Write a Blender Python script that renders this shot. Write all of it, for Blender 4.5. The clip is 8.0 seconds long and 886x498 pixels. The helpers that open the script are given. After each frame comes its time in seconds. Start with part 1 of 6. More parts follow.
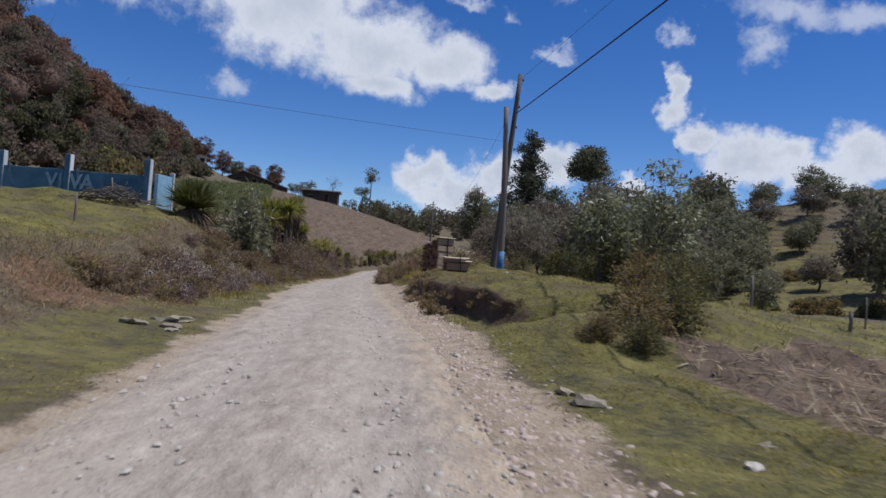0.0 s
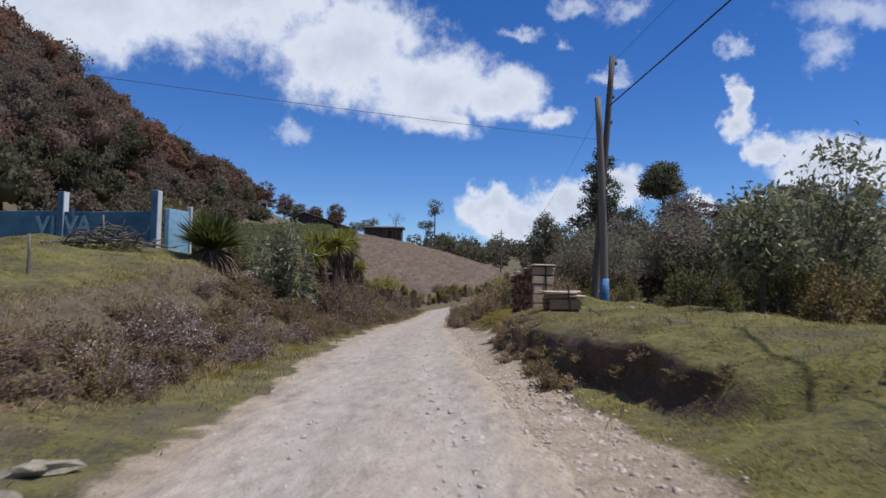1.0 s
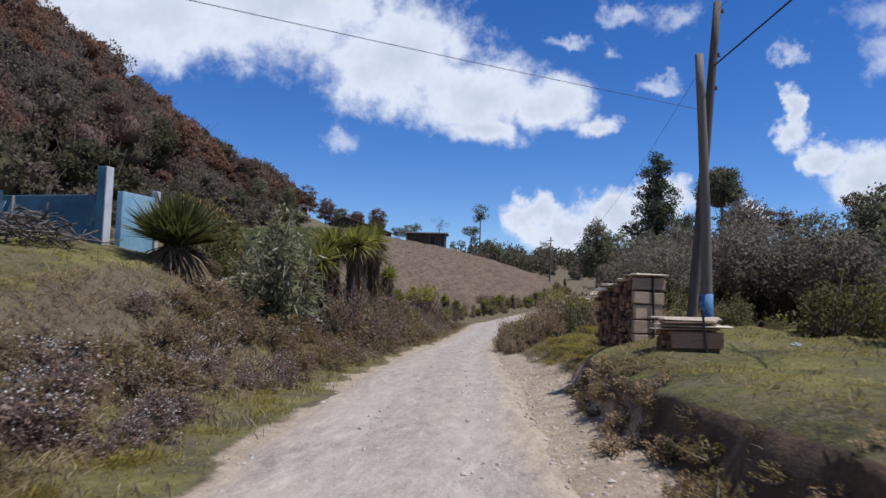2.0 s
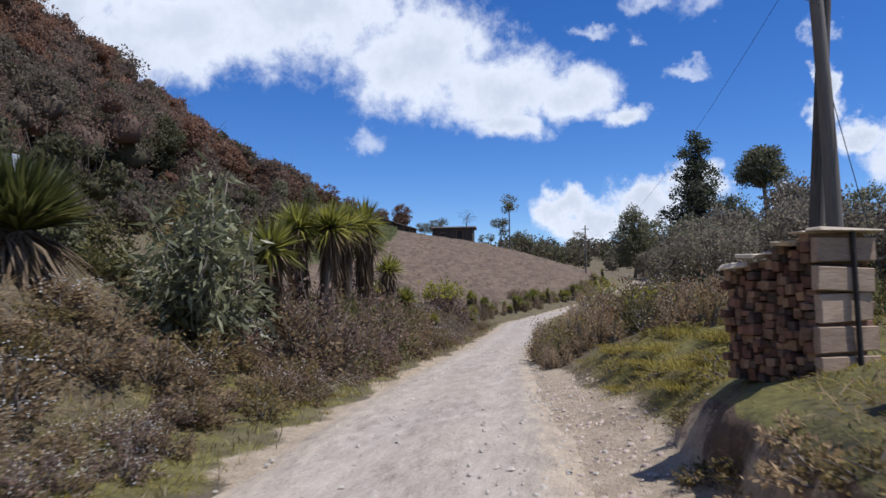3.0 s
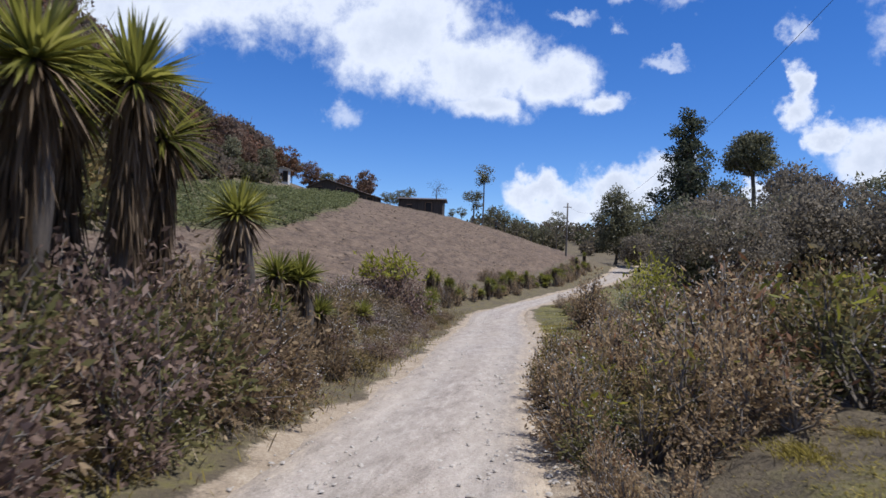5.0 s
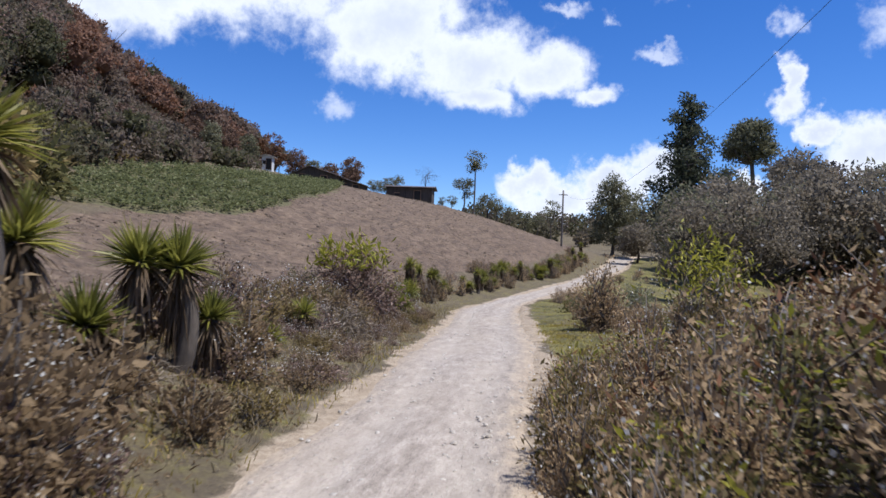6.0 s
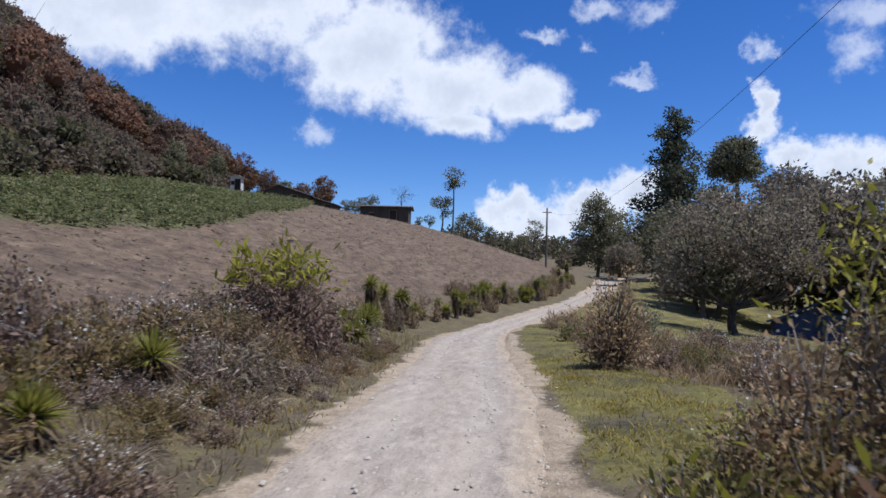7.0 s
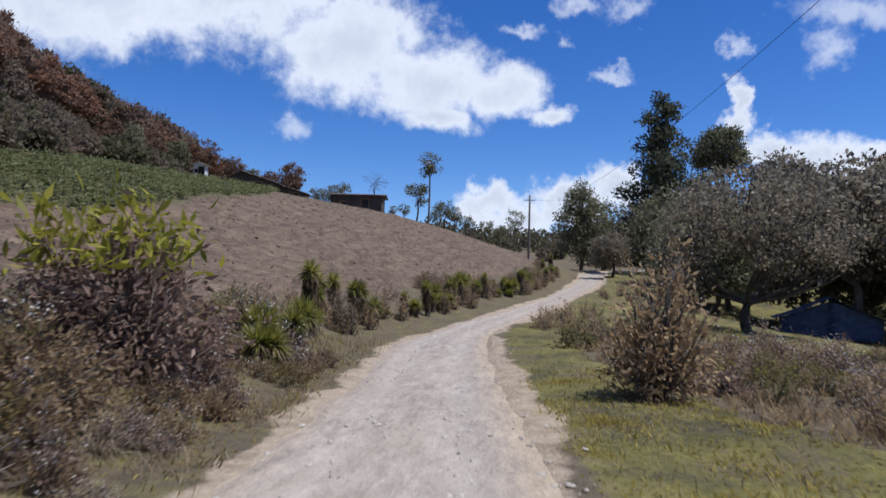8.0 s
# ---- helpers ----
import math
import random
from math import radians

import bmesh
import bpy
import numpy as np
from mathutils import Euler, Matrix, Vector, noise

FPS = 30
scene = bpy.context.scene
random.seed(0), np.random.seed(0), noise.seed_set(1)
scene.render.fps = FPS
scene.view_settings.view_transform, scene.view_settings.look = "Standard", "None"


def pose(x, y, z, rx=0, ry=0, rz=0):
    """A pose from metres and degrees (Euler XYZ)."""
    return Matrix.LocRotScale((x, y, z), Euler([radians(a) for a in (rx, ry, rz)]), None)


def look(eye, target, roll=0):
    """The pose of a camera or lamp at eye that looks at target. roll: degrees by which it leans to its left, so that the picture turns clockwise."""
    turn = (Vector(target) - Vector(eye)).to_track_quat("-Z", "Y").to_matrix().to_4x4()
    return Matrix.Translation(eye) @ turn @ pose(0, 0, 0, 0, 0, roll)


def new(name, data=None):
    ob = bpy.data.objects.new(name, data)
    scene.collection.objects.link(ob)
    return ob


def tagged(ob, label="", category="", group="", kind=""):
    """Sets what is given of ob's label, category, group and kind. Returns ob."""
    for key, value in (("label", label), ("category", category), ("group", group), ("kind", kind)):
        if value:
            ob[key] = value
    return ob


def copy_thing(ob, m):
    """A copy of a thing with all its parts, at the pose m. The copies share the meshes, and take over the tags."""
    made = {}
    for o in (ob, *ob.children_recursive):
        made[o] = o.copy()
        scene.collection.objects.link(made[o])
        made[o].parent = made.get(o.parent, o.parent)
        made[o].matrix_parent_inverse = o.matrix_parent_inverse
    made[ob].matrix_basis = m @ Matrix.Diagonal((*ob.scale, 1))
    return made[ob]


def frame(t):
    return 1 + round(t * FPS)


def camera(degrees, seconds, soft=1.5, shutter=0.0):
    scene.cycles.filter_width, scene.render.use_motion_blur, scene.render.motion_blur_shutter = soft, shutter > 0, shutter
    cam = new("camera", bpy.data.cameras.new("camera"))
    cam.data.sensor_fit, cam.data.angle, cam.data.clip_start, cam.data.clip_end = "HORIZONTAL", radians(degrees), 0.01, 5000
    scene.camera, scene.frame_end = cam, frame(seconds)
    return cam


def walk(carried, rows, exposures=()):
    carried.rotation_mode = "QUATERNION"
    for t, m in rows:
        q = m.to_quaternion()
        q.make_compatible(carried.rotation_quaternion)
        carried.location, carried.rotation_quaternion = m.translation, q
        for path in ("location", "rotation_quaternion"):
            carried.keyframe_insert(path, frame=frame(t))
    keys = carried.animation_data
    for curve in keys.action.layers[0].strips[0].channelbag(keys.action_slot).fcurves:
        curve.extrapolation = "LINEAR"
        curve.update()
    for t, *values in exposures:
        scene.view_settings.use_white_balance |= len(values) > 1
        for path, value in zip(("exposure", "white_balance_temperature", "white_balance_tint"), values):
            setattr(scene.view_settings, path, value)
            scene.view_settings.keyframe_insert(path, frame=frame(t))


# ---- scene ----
cam = camera(62.6, 8.0, soft=1.5, shutter=0.2)
PATH = [
    (0, (-0.338, 3.12, 1.258), (-0.348, 5.119, 1.292), 4.5),
    (0.5, (-0.634, 6.348, 1.25), (-0.751, 8.344, 1.314), 2.3),
    (1, (-1.049, 9.325, 1.368), (-1.244, 11.312, 1.483), 1.0),
    (1.5, (-1.374, 12.18, 1.516), (-1.581, 14.163, 1.674), 0.1),
    (2, (-1.72, 15.106, 1.562), (-2.037, 17.076, 1.696), 1.9),
    (2.2, (-1.884, 16.304, 1.553), (-2.211, 18.274, 1.671), 1.2),
    (3.3, (-2.265, 22.347, 1.593), (-2.677, 24.3, 1.725), -0.6),
    (3.5, (-2.382, 23.35, 1.622), (-2.763, 25.308, 1.763), -0.2),
    (4, (-2.819, 26.249, 1.659), (-3.146, 28.22, 1.737), 2.3),
    (4.5, (-3.216, 29.102, 1.585), (-3.544, 31.074, 1.646), 2.2),
    (4.7, (-3.384, 30.04, 1.606), (-3.709, 32.012, 1.682), 2.6),
    (5.8, (-3.731, 34.941, 1.516), (-4.042, 36.917, 1.553), 1.2),
    (6, (-3.831, 35.956, 1.527), (-4.133, 37.933, 1.575), 2.3),
    (6.5, (-4.03, 38.518, 1.457), (-4.327, 40.493, 1.556), 0.9),
    (7, (-4.236, 41.25, 1.368), (-4.487, 43.23, 1.486), 1.7),
    (7.5, (-4.383, 43.924, 1.331), (-4.583, 45.914, 1.306), 1.6),
    (8, (-4.543, 46.836, 1.291), (-4.736, 48.824, 1.396), 1.6),
]
walk(cam, [(t, look(eye, target, roll)) for t, eye, target, roll in PATH], exposures=[(0.0, -0.2, 5900, 11), (0.5, -0.12, 5900, 11), (1.5, -0.02, 5880, 11), (3.5, 0.14, 5820, 11), (4.5, 0.12, 5800, 11), (6.0, 0.36, 5830, 12), (7.0, 0.15, 5780, 11), (8.0, 0.1, 5780, 11)])

# ---- light: clear mountain midday, sun ahead and to the right ----
SUN_AZ, SUN_EL = 88.0, 66.0
sun_way = Vector((math.sin(radians(SUN_AZ)) * math.cos(radians(SUN_EL)), math.cos(radians(SUN_AZ)) * math.cos(radians(SUN_EL)), math.sin(radians(SUN_EL))))
sun = new("sun", bpy.data.lights.new("sun", "SUN"))
sun.data.energy, sun.data.angle, sun.data.color = 4.4, radians(0.55), (1.0, 0.935, 0.845)
sun.matrix_world = look(sun_way * 200, (0, 0, 0))

# Clouds: centre and half size, as slopes to the side and up, looking along +y.
BIG_CLOUD = [(-0.421, 0.432, 0.224, 0.096), (-0.634, 0.414, 0.232, 0.09), (-0.239, 0.342, 0.123, 0.084), (-0.124, 0.286, 0.102, 0.057),
             (-0.023, 0.276, 0.061, 0.038), (-0.109, 0.233, 0.055, 0.022), (0.045, 0.244, 0.03, 0.016), (-0.395, 0.561, 0.376, 0.115), (-0.867, 0.459, 0.202, 0.114)]
LOW_CLOUDS = [(-0.036, 0.12, 0.044, 0.031), (0.001, 0.096, 0.067, 0.031), (0.072, 0.119, 0.058, 0.032), (0.123, 0.138, 0.043, 0.034), (0.249, 0.12, 0.027, 0.016),
              (0.302, 0.265, 0.02, 0.028), (0.293, 0.229, 0.033, 0.028), (0.335, 0.192, 0.03, 0.028), 
              (0.408, 0.171, 0.085, 0.04), (0.462, 0.183, 0.046, 0.031), (0.566, 0.195, 0.046, 0.039), (0.502, 0.159, 0.077, 0.031)]
WISPS = [(-0.321, 0.221, 0.03, 0.022), (0.138, 0.3, 0.029, 0.011), (-0.006, 0.363, 0.029, 0.01), (0.062, 0.346, 0.022, 0.013), (0.151, 0.386, 0.036, 0.027), (0.078, 0.4, 0.044, 0.016),
         (0.448, 0.385, 0.093, 0.027), (0.416, 0.332, 0.039, 0.027), (0.549, 0.385, 0.062, 0.023), (0.291, 0.338, 0.019, 0.016)]


class Tree:
    """A shader's nodes, written short."""

    def __init__(self, tree):
        self.t = tree

    def node(self, kind, inputs=()):
        n = self.t.nodes.new(kind)
        for k, v in dict(inputs).items():
            if isinstance(v, bpy.types.NodeSocket):
                self.t.links.new(v, n.inputs[k])
            else:
                n.inputs[k].default_value = v
        return n

    def math(self, op, a, b=0.0, c=0.0, clamp=False):
        n = self.node("ShaderNodeMath", {0: a, 1: b, 2: c})
        n.operation, n.use_clamp = op, clamp
        return n.outputs[0]

    def vec(self, op, a, b=(0, 0, 0)):
        n = self.node("ShaderNodeVectorMath", {0: a, 1: b})
        n.operation = op
        return n.outputs["Value"] if op in ("LENGTH", "DOT_PRODUCT") else n.outputs[0]

    def noise(self, vector, scale, detail=4.0, rough=0.55, out="Fac", distortion=0.0):
        return self.node("ShaderNodeTexNoise", {"Vector": vector, "Scale": scale, "Detail": detail, "Roughness": rough, "Distortion": distortion}).outputs[out]

    def mix(self, fac, a, b, blend="MIX"):
        n = self.node("ShaderNodeMix", {0: fac})
        n.data_type, n.blend_type = "RGBA", blend
        for sock, v in ((n.inputs[6], a), (n.inputs[7], b)):
            if isinstance(v, bpy.types.NodeSocket):
                self.t.links.new(v, sock)
            else:
                sock.default_value = (*v, 1) if len(v) == 3 else v
        return n.outputs[2]

    def step(self, value, low, high, to=(0.0, 1.0)):
        n = self.node("ShaderNodeMapRange", {0: value, 1: low, 2: high, 3: to[0], 4: to[1]})
        n.interpolation_type = "SMOOTHSTEP"
        return n.outputs[0]

    def mask(self, name):
        n = self.node("ShaderNodeAttribute")
        n.attribute_name = name
        return n

    def ramp(self, fac, stops):
        n = self.node("ShaderNodeValToRGB", {0: fac})
        e = n.color_ramp.elements
        while len(e) < len(stops):
            e.new(0.5)
        for el, (pos, col) in zip(e, stops):
            el.position, el.color = pos, (*col, 1)
        return n.outputs[0]


world = bpy.data.worlds.new("sky")
scene.world = world
world.use_nodes = True
world.node_tree.nodes.clear()
w = Tree(world.node_tree)
sky = w.node("ShaderNodeTexSky")
sky.sky_type, sky.sun_disc, sky.sun_elevation, sky.sun_rotation = "NISHITA", False, radians(SUN_EL), radians(SUN_AZ)
sky.altitude, sky.air_density, sky.dust_density, sky.ozone_density = 2200.0, 1.0, 0.3, 2.0
deep = w.node("ShaderNodeHueSaturation", {"Hue": 0.512, "Saturation": 1.32, "Value": 0.112, "Color": sky.outputs[0]}).outputs[0]
way = w.node("ShaderNodeTexCoord").outputs["Generated"]
xyz = w.node("ShaderNodeSeparateXYZ", {0: way})
ahead = w.math("MAXIMUM", xyz.outputs[1], 0.08)
flat = w.node("ShaderNodeCombineXYZ", {0: w.math("DIVIDE", xyz.outputs[0], ahead), 1: w.math("DIVIDE", xyz.outputs[2], ahead)}).outputs[0]
warp = w.vec("SUBTRACT", w.noise(way, 14.0, 6.0, 0.6, out="Color"), (0.5, 0.5, 0.5))
flat = w.vec("ADD", flat, w.vec("MULTIPLY", warp, (0.085, 0.06, 0.0)))


torn = w.vec("SUBTRACT", w.noise(way, 34.0, 5.0, 0.6, out="Color"), (0.5, 0.5, 0.5))
ragged = w.vec("ADD", flat, w.vec("MULTIPLY", torn, (0.07, 0.055, 0.0)))


def puffs(items, at):
    best = None
    for cx, cy, rx, ry in items:
        d = w.vec("LENGTH", w.vec("MULTIPLY", w.vec("SUBTRACT", at, (cx, cy, 0)), (1 / rx, 1 / ry, 0)))
        near = w.math("SUBTRACT", 1.0, d)
        best = near if best is None else w.math("MAXIMUM", best, near)
    return best


fine = w.math("SUBTRACT", w.noise(way, 30.0, 8.0, 0.62), 0.5)
broad = w.math("SUBTRACT", w.noise(way, 9.0, 5.0, 0.55), 0.5)
body = w.math("ADD", w.math("ADD", w.math("MAXIMUM", puffs(BIG_CLOUD, flat), puffs(LOW_CLOUDS, ragged)), w.math("MULTIPLY", fine, 1.35)), 0.17)
thick = w.step(body, -0.1, 0.62)
thin = w.math("MULTIPLY", w.step(w.math("ADD", puffs(WISPS, ragged), w.math("MULTIPLY", fine, 1.7)), -0.15, 0.95), 0.6)
elsewhere = w.step(w.vec("DOT_PRODUCT", way, (-0.05, 0.95, 0.31)), 0.78, 0.62)
other = w.math("MULTIPLY", w.step(w.math("ADD", w.noise(way, 2.6, 7.0, 0.58), 0.0), 0.52, 0.68), elsewhere)
cover = w.math("MAXIMUM", w.math("MAXIMUM", thick, thin), other)
shade = w.math("ADD", w.step(body, 0.25, 1.25), w.math("MULTIPLY", broad, 1.1), clamp=True)
white = w.mix(w.math("MULTIPLY", shade, 0.55), (0.8, 0.81, 0.84), (0.46, 0.5, 0.58))
air = w.mix(cover, deep, white)
back = w.node("ShaderNodeBackground", {"Color": air, "Strength": 1.0})
w.node("ShaderNodeOutputWorld", {"Surface": back.outputs[0]})


# ---- materials ----
def material(name):
    m = bpy.data.materials.new(name)
    m.use_nodes = True
    m.node_tree.nodes.clear()
    return m, Tree(m.node_tree)


def finish(t, shader):
    t.node("ShaderNodeOutputMaterial", {"Surface": shader})


def surface(t, color, rough=0.8, bump=None, strength=0.3, distance=0.02, metal=0.0):
    ins = {"Base Color": color, "Roughness": rough, "Metallic": metal}
    if bump is not None:
        ins["Normal"] = t.node("ShaderNodeBump", {"Height": bump, "Strength": strength, "Distance": distance}).outputs[0]
    return t.node("ShaderNodeBsdfPrincipled", ins).outputs[0]


def place_of(t, kind="Object"):
    return t.node("ShaderNodeTexCoord").outputs[kind]


def leafy(name, stops, rough=0.6, through_light=0.46, shine=0.15):
    """Leaves: the colour runs over stops from leaf to leaf, and a little from plant to plant."""
    m, t = material(name)
    isle = t.node("ShaderNodeNewGeometry").outputs["Random Per Island"]
    plant = t.node("ShaderNodeObjectInfo").outputs["Random"]
    grain = t.noise(place_of(t), 1.3, 3.0)
    fac = t.math("ADD", t.math("MULTIPLY", isle, 0.62), t.math("ADD", t.math("MULTIPLY", plant, 0.2), t.math("MULTIPLY", t.math("SUBTRACT", grain, 0.5), 0.5)), clamp=True)
    col = t.ramp(fac, stops)
    p = t.node("ShaderNodeBsdfPrincipled", {"Base Color": col, "Roughness": rough, "Specular IOR Level": shine}).outputs[0]
    tr = t.node("ShaderNodeBsdfTranslucent", {"Color": col}).outputs[0]
    finish(t, t.node("ShaderNodeMixShader", {0: through_light, 1: p, 2: tr}).outputs[0])
    return m


def spread(name, dark, light, scale, rough=0.85, bump=0.4, distance=0.01, stretch=(1, 1, 1)):
    """Plain stuff with grain at two scales."""
    m, t = material(name)
    p = t.vec("MULTIPLY", place_of(t), stretch)
    a, b = t.noise(p, scale, 6.0, 0.65), t.noise(p, scale * 0.13, 3.0)
    rnd = t.node("ShaderNodeObjectInfo").outputs["Random"]
    fac = t.math("ADD", t.math("MULTIPLY", a, 0.7), t.math("ADD", t.math("MULTIPLY", b, 0.5), t.math("MULTIPLY", t.math("SUBTRACT", rnd, 0.75), 0.3)), clamp=True)
    col = t.ramp(fac, [(0.3, dark), (0.75, light)])
    finish(t, surface(t, col, rough, a, bump, distance))
    return m


M = {}
# The ground: grass, dry litter, bare earth and tilled soil by the masks of the sheet.
m, t = material("ground")
P = place_of(t)
zone = t.node("ShaderNodeSeparateColor", {0: t.mask("zone").outputs["Color"]})
n1, n2, n3 = t.noise(P, 0.35, 4.0), t.noise(P, 3.0, 6.0, 0.65), t.noise(P, 26.0, 6.0, 0.7)
edge = t.math("MULTIPLY", t.math("SUBTRACT", t.math("ADD", t.math("MULTIPLY", n2, 0.6), t.math("MULTIPLY", n3, 0.4)), 0.5), 1.3)
mixed = t.math("ADD", t.math("MULTIPLY", n2, 0.5), t.math("MULTIPLY", n3, 0.5))
litter = t.ramp(mixed, [(0.3, (0.045, 0.033, 0.021)), (0.5, (0.125, 0.096, 0.055)), (0.72, (0.23, 0.185, 0.105))])
n4, n5 = t.noise(P, 8.5, 5.0, 0.7), t.noise(P, 1.1, 4.0, 0.6)
patch = t.math("ADD", t.math("ADD", t.math("MULTIPLY", n1, 0.18), t.math("MULTIPLY", n5, 0.3)), t.math("ADD", t.math("MULTIPLY", n4, 0.3), t.math("MULTIPLY", mixed, 0.22)))
turf = t.ramp(patch, [(0.4, (0.036, 0.031, 0.013)), (0.455, (0.084, 0.074, 0.022)), (0.505, (0.146, 0.13, 0.03)), (0.56, (0.2, 0.174, 0.045)), (0.64, (0.29, 0.238, 0.1))])
bare = t.step(t.math("ADD", t.noise(P, 0.8, 5.0, 0.65), t.math("MULTIPLY", t.math("SUBTRACT", n4, 0.5), 0.7)), 0.51, 0.65)
turf = t.mix(t.math("MULTIPLY", bare, 0.75), turf, litter)
green = t.ramp(t.math("ADD", t.math("MULTIPLY", n4, 0.5), t.math("MULTIPLY", n2, 0.5)), [(0.36, (0.05, 0.042, 0.02)), (0.5, (0.115, 0.105, 0.045)), (0.68, (0.19, 0.165, 0.075))])
earth = t.ramp(mixed, [(0.3, (0.034, 0.022, 0.013)), (0.52, (0.1, 0.062, 0.036)), (0.74, (0.22, 0.138, 0.075))])
ochre = t.ramp(mixed, [(0.34, (0.05, 0.03, 0.018)), (0.5, (0.15, 0.08, 0.043)), (0.68, (0.33, 0.19, 0.105))])
earth = t.mix(t.mask("zone").outputs["Alpha"], earth, ochre)
clod = t.noise(P, 1.9, 5.0, 0.75)
rows_n = t.noise(t.vec("MULTIPLY", P, (0.9, 0.16, 0.9)), 1.6, 4.0)
tilled = t.ramp(t.math("ADD", t.math("MULTIPLY", clod, 0.55), t.math("ADD", t.math("MULTIPLY", rows_n, 0.25), t.math("MULTIPLY", n3, 0.2))), [(0.37, (0.042, 0.028, 0.018)), (0.5, (0.134, 0.091, 0.058)), (0.63, (0.245, 0.175, 0.112))])
col = t.mix(t.step(t.math("ADD", zone.outputs[0], edge), 0.3, 0.7), litter, turf)
col = t.mix(t.step(t.math("ADD", zone.outputs[1], edge), 0.35, 0.65), col, tilled)
col = t.mix(t.step(t.math("ADD", t.mask("crop").outputs["Fac"], edge), 0.3, 0.6), col, green)
col = t.mix(t.step(t.math("ADD", zone.outputs[2], edge), 0.35, 0.65), col, earth)
sand = t.ramp(mixed, [(0.34, (0.19, 0.148, 0.1)), (0.5, (0.38, 0.295, 0.198)), (0.66, (0.52, 0.43, 0.31))])
col = t.mix(t.step(t.math("ADD", t.mask("dust").outputs["Fac"], edge), 0.3, 0.75), col, sand)
finish(t, surface(t, col, 0.95, t.math("ADD", n3, t.math("ADD", t.math("MULTIPLY", n2, 2.0), t.math("MULTIPLY", n4, 1.6))), 0.7, 0.05))
M["ground"] = m

# The road: pale crushed stone, smoother in the wheel tracks.
m, t = material("gravel")
P = place_of(t)
lane = t.mask("lane").outputs["Fac"]
stones = t.node("ShaderNodeTexVoronoi", {"Vector": P, "Scale": 11.0, "Randomness": 1.0})
small = t.node("ShaderNodeTexVoronoi", {"Vector": P, "Scale": 34.0})
along = t.vec("MULTIPLY", P, (1.0, 0.28, 1.0))
n1, n2, n3 = t.noise(along, 0.9, 4.0), t.noise(along, 6.5, 6.0, 0.7), t.noise(P, 40.0, 5.0, 0.7)
mixed = t.math("ADD", t.math("MULTIPLY", n2, 0.5), t.math("MULTIPLY", n3, 0.5))
base = t.ramp(t.math("ADD", t.math("MULTIPLY", n2, 0.55), t.math("MULTIPLY", n3, 0.45)), [(0.36, (0.16, 0.128, 0.098)), (0.45, (0.28, 0.234, 0.185)), (0.54, (0.375, 0.318, 0.258)), (0.66, (0.53, 0.462, 0.38))])
worn = t.mask("track").outputs["Fac"]
base = t.mix(t.math("MULTIPLY", worn, 0.55), base, t.ramp(mixed, [(0.34, (0.27, 0.228, 0.182)), (0.66, (0.51, 0.448, 0.37))]))
base = t.mix(t.math("MULTIPLY", t.step(n1, 0.4, 0.65), 0.35), base, (0.42, 0.35, 0.265))
sandy = t.ramp(mixed, [(0.34, (0.19, 0.148, 0.1)), (0.5, (0.38, 0.295, 0.198)), (0.66, (0.52, 0.43, 0.31))])
base = t.mix(t.math("MULTIPLY", t.step(t.math("ADD", lane, t.math("MULTIPLY", t.math("SUBTRACT", n2, 0.5), 0.9)), 0.6, 1.0), 0.92), base, sandy)
speck = t.step(small.outputs["Distance"], 0.33, 0.12)
base = t.mix(t.math("MULTIPLY", speck, 0.22), base, t.mix(1.0, base, small.outputs["Color"], "MULTIPLY"))
height = t.math("ADD", t.math("MULTIPLY", t.step(stones.outputs["Distance"], 0.5, 0.1), t.step(n1, 0.42, 0.6, (0.15, 0.8))), t.math("ADD", t.math("MULTIPLY", speck, 0.4), t.math("MULTIPLY", n2, 1.4)))
finish(t, surface(t, base, 0.93, t.math("MULTIPLY", height, t.step(worn, 0.0, 1.0, (1.0, 0.5))), 0.75, 0.02))
M["gravel"] = m

M["stone"] = spread("stone", (0.33, 0.29, 0.24), (0.6, 0.545, 0.47), 14.0, 0.9, 0.5)
M["rubble"] = spread("rubble", (0.26, 0.19, 0.15), (0.56, 0.45, 0.38), 14.0, 0.92, 0.5)
M["pale_rock"] = spread("pale_rock", (0.17, 0.138, 0.095), (0.42, 0.36, 0.265), 9.0, 0.9, 0.6, 0.02)
M["bleached_rock"] = spread("bleached_rock", (0.15, 0.128, 0.085), (0.4, 0.345, 0.25), 9.0, 0.9, 0.6, 0.02)
M["bark"] = spread("bark", (0.035, 0.027, 0.02), (0.16, 0.13, 0.1), 9.0, 0.95, 0.9, 0.03, (1, 1, 0.25))
M["twig"] = spread("twig", (0.06, 0.05, 0.042), (0.21, 0.18, 0.15), 12.0, 0.95, 0.5)
M["dead_wood"] = spread("dead_wood", (0.045, 0.037, 0.03), (0.22, 0.19, 0.16), 14.0, 0.9, 0.6, 0.01, (1, 1, 0.3))
M["pole_wood"] = spread("pole_wood", (0.05, 0.042, 0.035), (0.2, 0.175, 0.15), 16.0, 0.85, 0.6, 0.008, (3, 3, 0.15))
M["pole_paint"] = spread("pole_paint", (0.04, 0.12, 0.3), (0.16, 0.36, 0.58), 9.0, 0.7, 0.4, 0.006)
M["cable"] = spread("cable", (0.012, 0.012, 0.013), (0.03, 0.03, 0.032), 5.0, 0.6, 0.0)
M["strap"] = spread("strap", (0.015, 0.014, 0.013), (0.05, 0.045, 0.04), 20.0, 0.6, 0.2)
